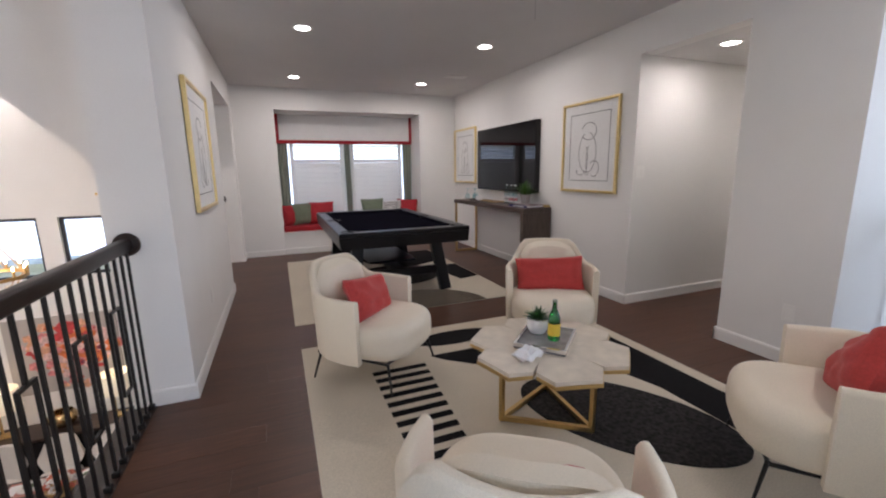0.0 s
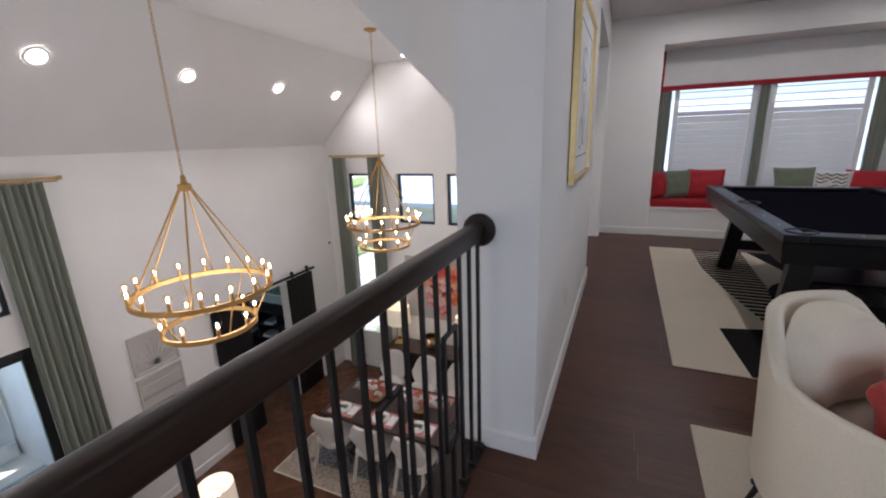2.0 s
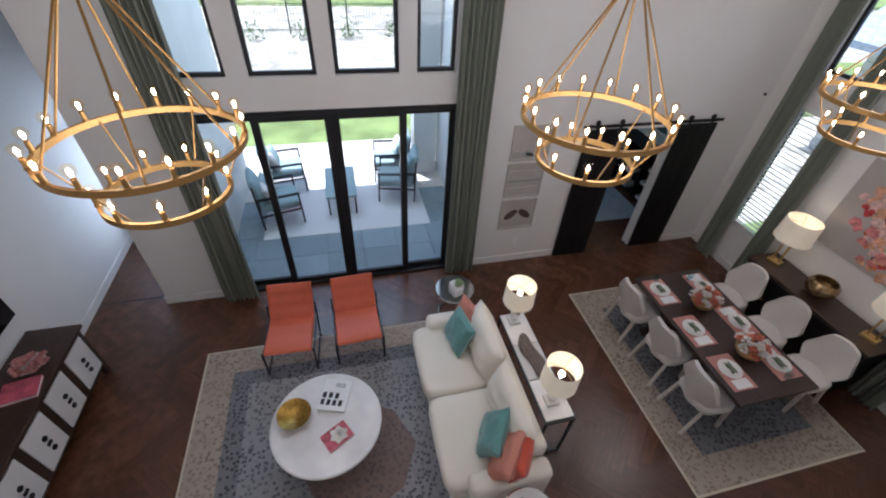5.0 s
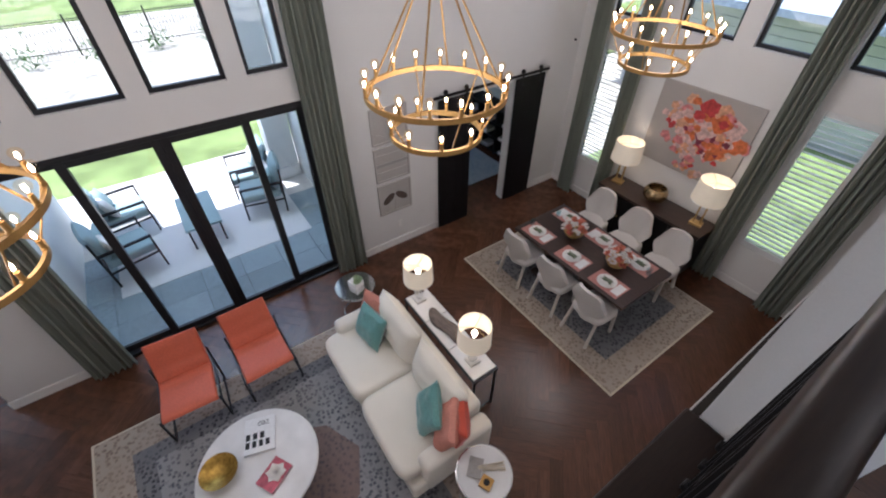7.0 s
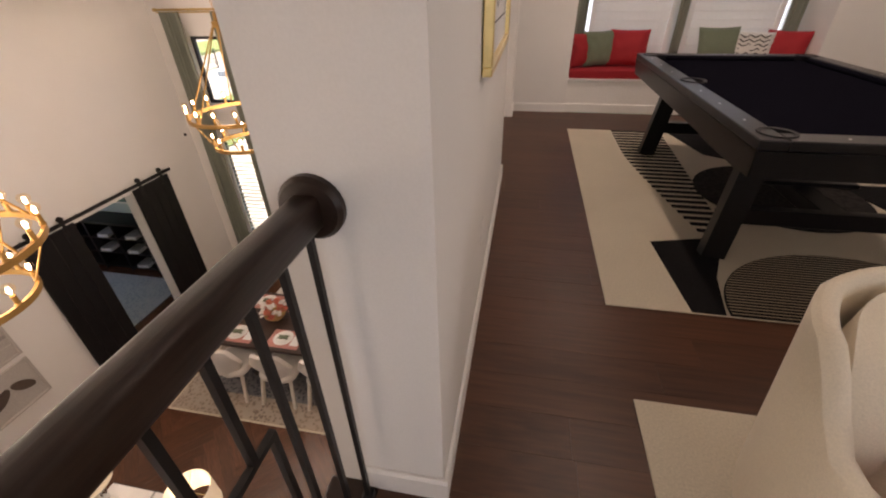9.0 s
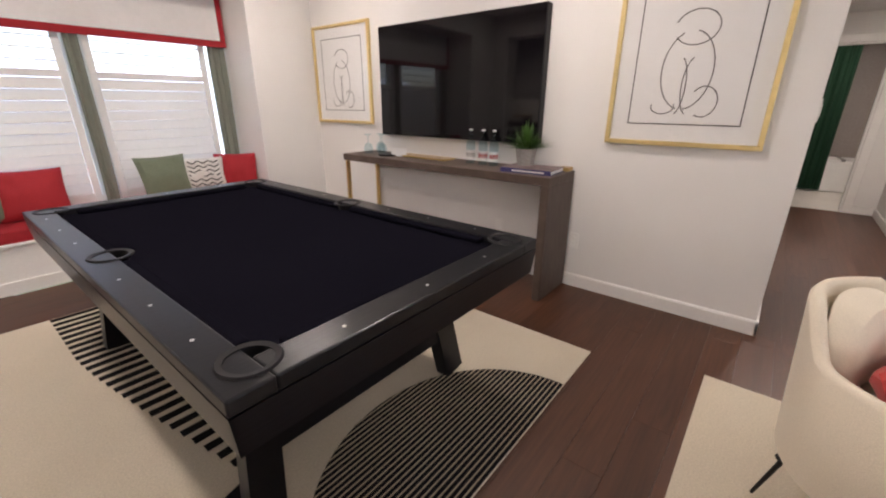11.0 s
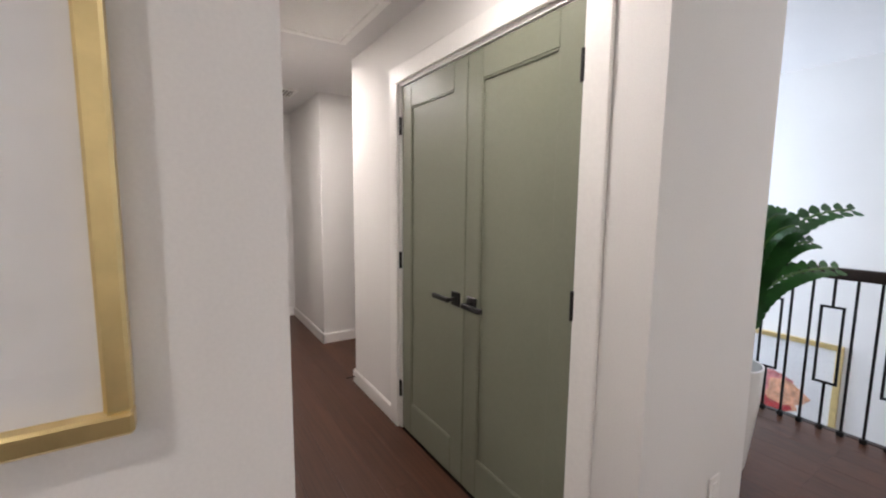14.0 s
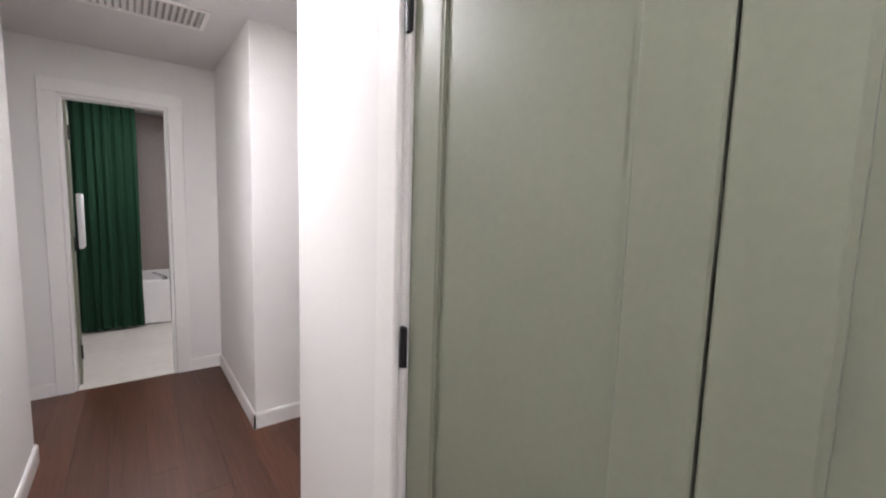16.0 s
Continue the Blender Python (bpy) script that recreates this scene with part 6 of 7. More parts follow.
def sling_chair(x, y, turn):
    c = thing("sling_chair", "coral leather sling chair on a thin dark metal frame", "chair", "coral leather sling chairs", (x, y, GR), turn)
    prof = [(0.34, 0.385), (0.30, 0.415), (0.10, 0.395), (-0.08, 0.375), (-0.20, 0.385), (-0.30, 0.50), (-0.38, 0.63), (-0.44, 0.735), (-0.46, 0.745)]
    fine = []
    for i in range(len(prof) - 1):
        for k in range(4):
            u = k / 4
            a, b = prof[i], prof[i + 1]
            fine.append((a[0] + (b[0] - a[0]) * u, a[1] + (b[1] - a[1]) * u))
    fine.append(prof[-1])
    bm, n, cols = B(), len(fine), []
    for i, (px, pz) in enumerate(fine):
        a, b = Vector(fine[max(0, i - 1)]), Vector(fine[min(n - 1, i + 1)])
        d = (b - a).normalized()
        nn = Vector((-d.y, d.x)) * -1
        th = 0.045 + 0.014 * abs(math.sin(i * math.pi / 4.0))
        row = []
        for w in (-0.27, -0.255, 0.255, 0.27):
            f = 1.0 if abs(w) < 0.26 else 0.45
            row += [bm.verts.new((px + nn.x * th / 2 * f, w, pz + nn.y * th / 2 * f)), bm.verts.new((px - nn.x * th / 2 * f, w, pz - nn.y * th / 2 * f))]
        loop = [row[0], row[2], row[4], row[6], row[7], row[5], row[3], row[1]]
        cols.append(loop)
    for a, b in zip(cols, cols[1:]):
        for i in range(8):
            bm.faces.new((a[i], a[(i + 1) % 8], b[(i + 1) % 8], b[i]))
    bm.faces.new(cols[0]), bm.faces.new(cols[-1][::-1])
    part("sling_pad", bm, M_ORANGE, c, "channelled coral leather pad", True)
    for s in (-1, 1):
        part("side_frame", [strut(q, *e, 0.018) for q in [B()] for e in (((0.33, s * 0.29, 0.0), (0.33, s * 0.29, 0.40)), ((-0.24, s * 0.29, 0.0), (-0.30, s * 0.29, 0.55)), ((0.33, s * 0.29, 0.345), (-0.27, s * 0.29, 0.345)), ((0.33, s * 0.29, 0.012), (-0.24, s * 0.29, 0.012)))][0], M_IRON, c)
    for x0, z0 in ((0.30, 0.36), (-0.27, 0.44)):
        part("cross_rod", strut(B(), (x0, -0.29, z0), (x0, 0.29, z0), 0.016), M_IRON, c)
    return c


sc = sling_chair(-4.40, 1.555, 2)
copy_thing(sc, pose(-4.40, 0.745, GR, 0, 0, -3))
copy_thing(sc, pose(-1.72, 1.35, GR, 0, 0, 180))

# sofa
s = thing("sofa", "ivory linen two-seat sofa with loose cushions", "sofa", at=(0, 0, GR))
X0, X1, Y0, Y1 = -4.20, -2.08, 2.20, 3.20
part("base", box(B(), (X0 + 0.02, Y0 + 0.06, 0.05), (X1 - 0.02, Y1 - 0.02, 0.27), 0.03, 3), M_SOFA, s, smooth=True)
for a, b in ((X0, X0 + 0.20), (X1 - 0.20, X1)):
    part("arm", box(B(), (a, Y0 + 0.20, 0.05), (b, Y1, 0.57), 0.06, 4), M_SOFA, s, smooth=True)
part("back", box(B(), (X0 + 0.205, Y1 - 0.20, 0.272), (X1 - 0.205, Y1, 0.68), 0.05, 4), M_SOFA, s, smooth=True)
xm = (X0 + X1) / 2
for a, b in ((X0 + 0.10, xm - 0.004), (xm + 0.004, X1 - 0.10)):
    o = [(x, y) for x, y in oval((b - a) / 2, 0.44, 36, 7, (a + b) / 2, Y0 + 0.43)]
    part("seat_cushion", puff(B(), o, 0.272, 0.47, 0.07, 4, 0.02), M_SOFA, s, smooth=True)
for a, b in ((X0 + 0.22, xm - 0.01), (xm + 0.01, X1 - 0.22)):
    bm = pillow(B(), b - a, 0.50, 0.26, 16, 0.02, 0.03)
    part("back_cushion", bm, M_SOFA, s, smooth=True, at=((a + b) / 2, Y1 - 0.30, 0.455, -14, 0, 0))
for x in (X0 + 0.08, X1 - 0.08):
    for y in (Y0 + 0.12, Y1 - 0.08):
        part("foot", box(B(), (x - 0.03, y - 0.03, 0), (x + 0.03, y + 0.03, 0.05)), M_DARKWOOD, s)
for x, y, w, tilt, a, roll, mm, lab in ((-3.88, 2.78, 0.48, -22, 22, 4, M_PINK, "blush woven pillow on the sofa"), (-3.74, 2.62, 0.46, -26, 8, -3, M_TEAL, "teal velvet pillow on the sofa"),
                                       (-2.62, 2.66, 0.46, -26, -30, 14, M_TEAL, "teal velvet pillow tilted on the sofa"), (-2.38, 2.72, 0.48, -24, -40, 8, M_PINK, "blush and red woven pillow on the sofa")):
    p = thing("throw_pillow", lab, "pillow", "pillows on the sofa")
    part("cover", pillow(B(), w, w * 0.95, 0.17, 14, 0.08, 0.03), mm, p, smooth=True)
    p.matrix_world = pose(x, y, GR + 0.475, tilt, roll, a)
p = thing("throw_pillow", "red orange pillow tucked behind a blush pillow", "pillow", "pillows on the sofa")
part("cover", pillow(B(), 0.44, 0.42, 0.15, 14, 0.08, 0.02), mat("orange_red_velvet", (0.55, 0.07, 0.03), 0.7, sheen=0.4), p, smooth=True)
p.matrix_world = pose(-2.30, 2.84, GR + 0.49, -16, 4, -32)

# console behind the sofa with two lamps
t = thing("sofa_table", "dark metal sofa table with pale stone top panels", "console table", at=(-3.17, 3.40, G))
for i in range(3):
    x = -0.68 + i * 0.455
    part("top_panel", box(B(), (x, -0.15, 0.735), (x + 0.445, 0.15, 0.755), 0.003, 1), M_MARBLE, t, "pale stone top panel")
part("top_frame", box(B(), (-0.70, -0.165, 0.715), (0.70, 0.165, 0.7345), 0.003, 1), M_IRON, t)
for x in (-0.68, 0.68):
    for y in (-0.145, 0.145):
        part("leg", strut(B(), (x, y, 0), (x, y, 0.715), 0.022), M_IRON, t)
    part("foot_rail", strut(B(), (x, -0.134, 0.05), (x, 0.134, 0.05), 0.018), M_IRON, t)
part("low_rail", strut(B(), (-0.669, 0, 0.05), (0.669, 0, 0.05), 0.018), M_IRON, t)


def table_lamp(lab, at, r0, r1, sh, z0, base, group, turn=0):
    """A drum-shaded lamp; base: pairs (radius, height) or a builder of the stand."""
    l = thing("table_lamp", lab, "table lamp", group, at, turn)
    base(l)
    part("shade", lathe(B(), [(r0, z0), (r1, z0 + sh), (r1 - 0.004, z0 + sh), (r0 - 0.004, z0), (r0, z0)], 40), M_SHADE, l, "white linen drum shade", True)
    part("bulb", lathe(B(), [(0, z0 + sh * 0.30), (0.012, z0 + sh * 0.32), (0.028, z0 + sh * 0.5), (0.025, z0 + sh * 0.60), (0, z0 + sh * 0.68)], 14), M_BULB, l, "glowing bulb", True)
    part("harp", bar(B(), (0, 0, z0 - 0.05), (0, 0, z0 + sh * 0.31), 0.008, 8), M_GOLD, l)
    bm = B()
    for k in range(3):
        a = 2 * math.pi * k / 3
        bar(bm, (0, 0, z0 + sh - 0.03), ((r1 - 0.005) * math.cos(a), (r1 - 0.005) * math.sin(a), z0 + sh - 0.01), 0.003, 6)
    bar(bm, (0, 0, z0 + sh * 0.66), (0, 0, z0 + sh - 0.03), 0.003, 6)
    part("spider", bm, M_GOLD, l)
    w = Vector(at)
    lamp("POINT", (w.x, w.y, w.z + z0 + sh * 0.5), 1.1, 0.03)
    return l


def urn(l):
    part("foot", box(B(), (-0.065, -0.065, 0), (0.065, 0.065, 0.03), 0.003, 1), M_CERAMIC, l, "pale square plinth")
    part("body", lathe(B(), [(0, 0.0305), (0.035, 0.0305), (0.030, 0.05), (0.052, 0.08), (0.060, 0.15), (0.060, 0.22), (0.04, 0.25), (0.02, 0.27), (0.012, 0.33), (0, 0.33)], 24), M_CHROME, l, "mercury silver stem", True)


def prism(l):
    part("foot", box(B(), (-0.085, -0.065, 0), (0.085, 0.065, 0.035), 0.003, 1), M_GOLD, l, "stepped brass foot")
    bm = B()
    for s in (-1, 1):
        strut(bm, (s * 0.045, 0, 0.0355), (s * 0.045, 0, 0.36), 0.022)
    strut(bm, (-0.056, 0, 0.371), (0.056, 0, 0.371), 0.022)
    part("open_frame", bm, M_GOLD, l, "open brass frame stem")
    part("stem", bar(B(), (0, 0, 0.3825), (0, 0, 0.42), 0.010, 10), M_GOLD, l)


for x in (-3.74, -2.69):
    table_lamp("silver based table lamp with a white drum shade, lit", (x, 3.38, G + 0.7555), 0.175, 0.165, 0.26, 0.35, urn, "lamps on the sofa table")
t = thing("driftwood_bowl", "long grey carved wooden bowl on the sofa table", "bowl", at=(-3.22, 3.40, G + 0.7555), turn=4)
bm = puff(B(), oval(0.30, 0.085, 28, 2.4), 0.0, 0.055, 0.025, 3, -0.03)
for v in bm.verts:
    v.co.y += 0.02 * math.sin(v.co.x * 14)
part("bowl", bm, mat("grey_driftwood", (0.16, 0.13, 0.115), 0.85, grain=0.35, scale=10, stretch=(1, 8, 8), bump=0.4), t, smooth=True)

# side tables
for x, y, h, lab in ((-4.62, 2.90, 0.50, "round mirrored drum side table"), (-1.80, 2.84, 0.52, "round glass topped side table beside the sofa")):
    t = thing("side_table", lab, "side table", "round side tables", (x, y, G))
    part("top", lathe(B(), [(0, h), (0.25, h), (0.255, h + 0.008), (0.25, h + 0.016), (0, h + 0.016)], 48), M_CHROME if x < -3 else M_MARBLE, t, "mirrored round top" if x < -3 else "pale round top", True)
    part("rim", ring(B(), 0.258, 0.01, 0.03, 48, (0, 0, h)), M_CHROME, t)
    for k in range(3):
        a = 2 * math.pi * k / 3
        part("leg", bar(B(), (0.21 * math.cos(a), 0.21 * math.sin(a), 0), (0.21 * math.cos(a), 0.21 * math.sin(a), h - 0.001), 0.011, 8), M_CHROME, t)
    part("foot_ring", ring(B(), 0.21, 0.016, 0.016, 40, (0, 0, 0.02)), M_CHROME, t)
t = thing("succulent_box", "white square box planted with pale green succulents", "plant", at=(-4.62, 2.92, G + 0.517), turn=20)
part("box_pot", box(B(), (-0.075, -0.075, 0), (0.075, 0.075, 0.09), 0.004, 1), M_CERAMIC, t)
bm = B()
for i in range(6):
    blossom(bm, 0.055, 7, RNG, (RNG.uniform(-0.05, 0.05), RNG.uniform(-0.05, 0.05), 0.088))
part("rosettes", bm, mat("pale_succulent", (0.26, 0.34, 0.18), 0.6), t, "pale green rosettes")
book("small grey book on the side table", (-1.88, 2.80, G + 0.537), 40, 0.13, 0.18, 0.02, M_CONC)
t = thing("reed_bundle", "bundle of dried pale reeds lying on the side table", "decor", at=(-1.80, 2.92, G + 0.537), turn=60)
bm = B()
for i in range(12):
    bar(bm, (-0.13 + RNG.uniform(0, 0.02), RNG.uniform(-0.03, 0.03), 0.008 + 0.01 * (i % 3)), (0.13, RNG.uniform(-0.05, 0.05), 0.008 + 0.01 * (i % 3)), 0.004, 5)
part("reeds", bm, M_CREAM, t)
t = thing("photo_cube", "small dark flower picture block on the side table", "decor", at=(-1.72, 2.80, G + 0.537), turn=25)
part("block", box(B(), (-0.055, -0.055, 0), (0.055, 0.055, 0.035), 0.003, 1), M_AGED, t)
part("print", lathe(B(), [(0, 0.0352), (0.03, 0.0352), (0.03, 0.036), (0, 0.036)], 16), M_BLACK, t, "dark round print")

# media wall
t = thing("media_cabinet", "dark wood media cabinet with pale door panels", "cabinet", at=(-3.45, -1.66, G))
part("top", box(B(), (-1.15, -0.26, 0.76), (1.15, 0.26, 0.80), 0.004, 1), M_DARKWOOD, t)
part("carcass", box(B(), (-1.12, -0.25, 0.14), (1.12, 0.22, 0.7595)), M_DARKWOOD, t)
for i in range(5):
    x = -1.10 + i * 0.442
    d = part("door_panel", box(B(), (x + 0.05, 0.2205, 0.19), (x + 0.392, 0.236, 0.71), 0.003, 1), M_PAPER, t, "pale inset door panel")
    p = part("pull", box(B(), (x + 0.19, 0.2365, 0.40), (x + 0.25, 0.25, 0.43)), M_IRON, d, "dark bow-tie pull")
    bar(bm := B(), (x + 0.22, 0.2365, 0.33), (x + 0.22, 0.25, 0.33), 0.028, 12)
    part("pull_disc", bm, M_IRON, d)
    bar(bm := B(), (x + 0.22, 0.2365, 0.50), (x + 0.22, 0.25, 0.50), 0.028, 12)
    part("pull_disc", bm, M_IRON, d)
for x in (-1.08, 1.08):
    for y in (-0.22, 0.20):
        part("leg", strut(B(), (x, y, 0), (x, y, 0.14), 0.05), M_DARKWOOD, t)
t = thing("wall_television", "black flat television over the media cabinet", "television")
part("housing", box(B(), (-4.63, -1.945, -2.16), (-2.95, -1.89, -1.21), 0.005, 1), M_BLACK, t)
part("screen", box(B(), (-4.62, -1.8898, -2.15), (-2.96, -1.8865, -1.22)), M_SCREEN, t, "glossy dark screen")
t = thing("wall_speaker", "white in-wall speaker grille", "speaker")
part("grille", box(B(), (-5.32, -1.949, -0.82), (-5.18, -1.935, -0.58), 0.004, 1), M_CONC, t)
p = picture("framed_print", "small muted landscape print in a thin gilt frame", "picture", "y", -1.948, -4.98, -4.45, -1.20, -0.92, 1, mat_w=0, paper=mat("muted_print", (0.34, 0.30, 0.22), 0.8, grain=0.5, scale=9))
t = thing("flower_arrangement", "low mound of pink blossoms on the media cabinet", "flowers", at=(-4.10, -1.66, G + 0.801))
bm = B()
for i in range(26):
    a, rr = RNG.uniform(0, 6.28), 0.14 * math.sqrt(RNG.random())
    blossom(bm, 0.05, 6, RNG, (rr * math.cos(a), rr * math.sin(a), 0.07 - rr * 0.25))
part("blossoms", bm, mat("pale_pink_petal", (0.60, 0.28, 0.26), 0.7, vary=0.2, island=True), t)
part("dish", lathe(B(), [(0, 0), (0.10, 0), (0.14, 0.04), (0.13, 0.042), (0, 0.01)], 24), M_CERAMIC, t, smooth=True)
book("red and pink book on the media cabinet", (-3.80, -1.60, G + 0.801), 12, 0.24, 0.30, 0.035, M_PINKC)

# ---- dining area ----
t = thing("dining_table", "dark wood rectangular dining table", "dining table", at=(-3.17, 5.81, GR))
part("tabletop", box(B(), (-0.945, -0.52, 0.70), (0.945, 0.52, 0.745), 0.006, 2), M_DARKWOOD, t)
part("apron", box(B(), (-0.80, -0.38, 0.63), (0.80, 0.38, 0.6995)), M_DARKWOOD, t)
for x in (-0.55, 0.55):
    part("pedestal", strut(B(), (x, 0, 0.06), (x, 0, 0.63), 0.12, 0.50, (0, 1, 0)), M_DARKWOOD, t)
    part("foot", box(B(), (x - 0.07, -0.38, 0), (x + 0.07, 0.38, 0.06), 0.01, 2), M_DARKWOOD, t)
part("stretcher", box(B(), (-0.489, -0.04, 0.10), (0.489, 0.04, 0.20), 0.004, 1), M_DARKWOOD, t)
M_WCHAIR = mat("off_white_upholstery", (0.66, 0.62, 0.58), 0.85, grain=0.05, scale=160, bump=0.15)
M_WLEG = mat("whitewashed_wood", (0.58, 0.53, 0.47), 0.5, grain=0.1, scale=20)


def dining_chair():
    c = thing("dining_chair", "off-white upholstered dining chair with a flared shield back", "chair", "chairs round the dining table")
    seat = [(x, y) for x, y in oval(0.245, 0.235, 32, 4.0, 0, 0.0)]
    part("seat", puff(B(), seat, 0.38, 0.48, 0.04, 3, 0.012), M_WCHAIR, c, smooth=True)
    bm, cols = B(), []
    n = 18
    for i in range(n + 1):
        u = 2 * i / n - 1
        h = 0.93 - 0.035 * u * u - 0.11 * max(0, abs(u) - 0.62) ** 2 * 7
        col = []
        for k in range(9):
            v = k / 8
            z = 0.36 + (h - 0.36) * v
            half = 0.165 + 0.105 * math.sin(min(1.0, max(0.0, v - 0.12) / 0.62) * math.pi / 2) ** 2 - 0.055 * max(0.0, v - 0.72) / 0.28
            x = u * half
            y = -0.20 - 0.11 * v + 0.09 * u * u
            col.append((x, y, z))
        cols.append(col)
    fr = [[bm.verts.new((x, y + 0.025, z)) for x, y, z in col] for col in cols]
    bk = [[bm.verts.new((x, y - 0.025, z)) for x, y, z in col] for col in cols]
    for g, flip in ((fr, 0), (bk, 1)):
        for i in range(n):
            for k in range(8):
                q = (g[i][k], g[i + 1][k], g[i + 1][k + 1], g[i][k + 1])
                bm.faces.new(q[::-1] if flip else q)
    for i in range(n):
        for k in (0, 8):
            bm.faces.new((fr[i][k], fr[i + 1][k], bk[i + 1][k], bk[i][k]))
    for i in (0, n):
        for k in range(8):
            bm.faces.new((fr[i][k], fr[i][k + 1], bk[i][k + 1], bk[i][k]))
    bmesh.ops.bevel(bm, geom=[e for e in bm.edges if e.is_manifold and e.calc_face_angle(0) > 1.2], offset=0.014, segments=2, affect="EDGES")
    part("backrest", bm, M_WCHAIR, c, "flared shield backrest", True)
    for sx in (-1, 1):
        part("leg", strut(B(), (sx * 0.20, 0.18, 0.385), (sx * 0.215, 0.20, 0.0), 0.036), M_WLEG, c, "pale tapered leg")
        part("leg", strut(B(), (sx * 0.19, -0.18, 0.385), (sx * 0.215, -0.28, 0.0), 0.036), M_WLEG, c, "pale tapered leg")
    return c


dc = dining_chair()
dc.matrix_world = pose(-3.86, 5.30, GR, 0, 0, 0)
for x, y, a in ((-3.20, 5.31, 2), (-2.56, 5.32, -2), (-3.80, 6.68, 180), (-3.17, 6.69, 178), (-2.54, 6.68, 181)):
    copy_thing(dc, pose(x, y, GR, 0, 0, a))
DT = GR + 0.7455
M_MATC = mat("coral_placemat", (0.50, 0.24, 0.21), 0.85, grain=0.15, scale=90)
pm = None
for i, (x, y, a) in enumerate(((-3.82, 5.49, 0), (-3.17, 5.49, 0), (-2.59, 5.50, 0), (-3.82, 6.13, 180), (-3.20, 6.13, 180), (-2.60, 6.12, 180))):
    m = pose(x, y, DT, 0, 0, a)
    if pm is None:
        pm = thing("placemat", "coral woven placemat on the dining table", "placemat", "placemats", (x, y, DT))
        part("mat", box(B(), (-0.22, -0.15, 0.0), (0.22, 0.15, 0.003)), M_MATC, pm)
        pl = thing("dinner_plate", "white dinner plate with a folded grey-green napkin", "plate", "dinner plates", (x - 0.03, y, DT + 0.0035))
        part("plate", lathe(B(), [(0, 0.002), (0.08, 0.002), (0.125, 0.014), (0.128, 0.018), (0.08, 0.008), (0, 0.007)], 32), M_CERAMIC, pl, smooth=True)
        part("salad_plate", lathe(B(), [(0, 0.009), (0.06, 0.009), (0.09, 0.022), (0.092, 0.026), (0.06, 0.014), (0, 0.013)], 28), M_CERAMIC, pl, smooth=True)
        bm = pillow(B(), 0.17, 0.075, 0.03, 8, 0.3, 0.02)
        bmesh.ops.transform(bm, matrix=pose(0, 0.04, 0.030, 90, 0, 0), verts=bm.verts)
        part("napkin", bm, M_SAGE, pl, "grey-green napkin", True)
        nk = thing("napkin", "white folded napkin beside the plate", "napkin", "folded white napkins", (x + 0.15, y, DT + 0.0035))
        part("cloth", box(B(), (-0.055, -0.10, 0.0), (0.055, 0.10, 0.008), 0.003, 1), M_PAPER, nk)
    else:
        copy_thing(pm, m)
        copy_thing(pl, m @ pose(-0.03, 0, 0.0035))
        copy_thing(nk, m @ pose(0.15, 0, 0.0035))
for x in (-3.49, -2.75):
    t = thing("flower_arrangement", "coral and white blossoms in a ribbed gold bowl", "flowers", "table flowers", (x, 5.83, DT))
    part("bowl", lathe(B(), [(0, 0), (0.055, 0), (0.055, 0.015), (0.095, 0.035), (0.110, 0.048), (0.108, 0.056), (0.125, 0.066), (0.128, 0.076), (0.124, 0.084), (0.142, 0.094), (0.146, 0.108), (0.142, 0.120), (0.134, 0.120), (0, 0.09)], 36), M_GOLD, t, "ribbed gold bowl", True)
    cor, whi = B(), B()
    for i in range(15):
        ring_a, up = 2.4 * i + x, 1 - (i + 0.5) / 15
        rr = 0.145 * math.sqrt(1 - up * up * 0.9)
        c0 = Vector((rr * math.cos(ring_a), rr * math.sin(ring_a), 0.135 + 0.13 * up))
        head = whi if i % 2 else cor
        for k in range(11):
            d = Vector((RNG.gauss(0, 1), RNG.gauss(0, 1), RNG.gauss(0.5, 0.8))).normalized()
            blossom(head, 0.030, 5, RNG, c0 + d * (0.042 if head is whi else 0.030))
    part("blossoms", cor, M_PETALC, t, "coral blossoms")
    part("blossoms", whi, M_PETALW, t, "round white hydrangea heads")
    part("leaves", leafy(B(), 14, 0.15, 1.0, 0.012, RNG, 0.6), M_LEAF2, t, "green leaves", at=(0, 0, 0.10))
for x, y in ((-4.02, 5.55), (-3.95, 6.02), (-2.40, 6.05)):
    t = thing("drinking_glass", "clear tumbler on the dining table", "glass", "tumblers on the dining table", (x, y, DT))
    part("body", lathe(B(), [(0, 0), (0.030, 0), (0.036, 0.10), (0.033, 0.10), (0.027, 0.006), (0, 0.006)], 20), M_BLUEGLASS, t, smooth=True)

t = thing("sideboard", "long dark wood sideboard against the dining wall", "sideboard", at=(-3.27, 7.42, G))
part("top", box(B(), (-0.88, -0.25, 0.80), (0.88, 0.25, 0.845), 0.004, 1), M_DARKWOOD, t)
part("carcass", box(B(), (-0.86, -0.23, 0.06), (0.86, 0.235, 0.7995)), M_BLACK, t)
for i in range(4):
    d = part("door_panel", box(B(), (-0.85 + i * 0.427, -0.246, 0.08), (-0.85 + i * 0.427 + 0.420, -0.2305, 0.785), 0.003, 1), M_BLACK, t)
    part("knob", bar(B(), (-0.85 + i * 0.427 + (0.38 if i % 2 == 0 else 0.04), -0.246, 0.45), (-0.85 + i * 0.427 + (0.38 if i % 2 == 0 else 0.04), -0.265, 0.45), 0.012, 10), M_GOLD, d)
part("plinth", box(B(), (-0.84, -0.20, 0), (0.84, 0.22, 0.0598)), M_BLACK, t)
SZ = G + 0.8455
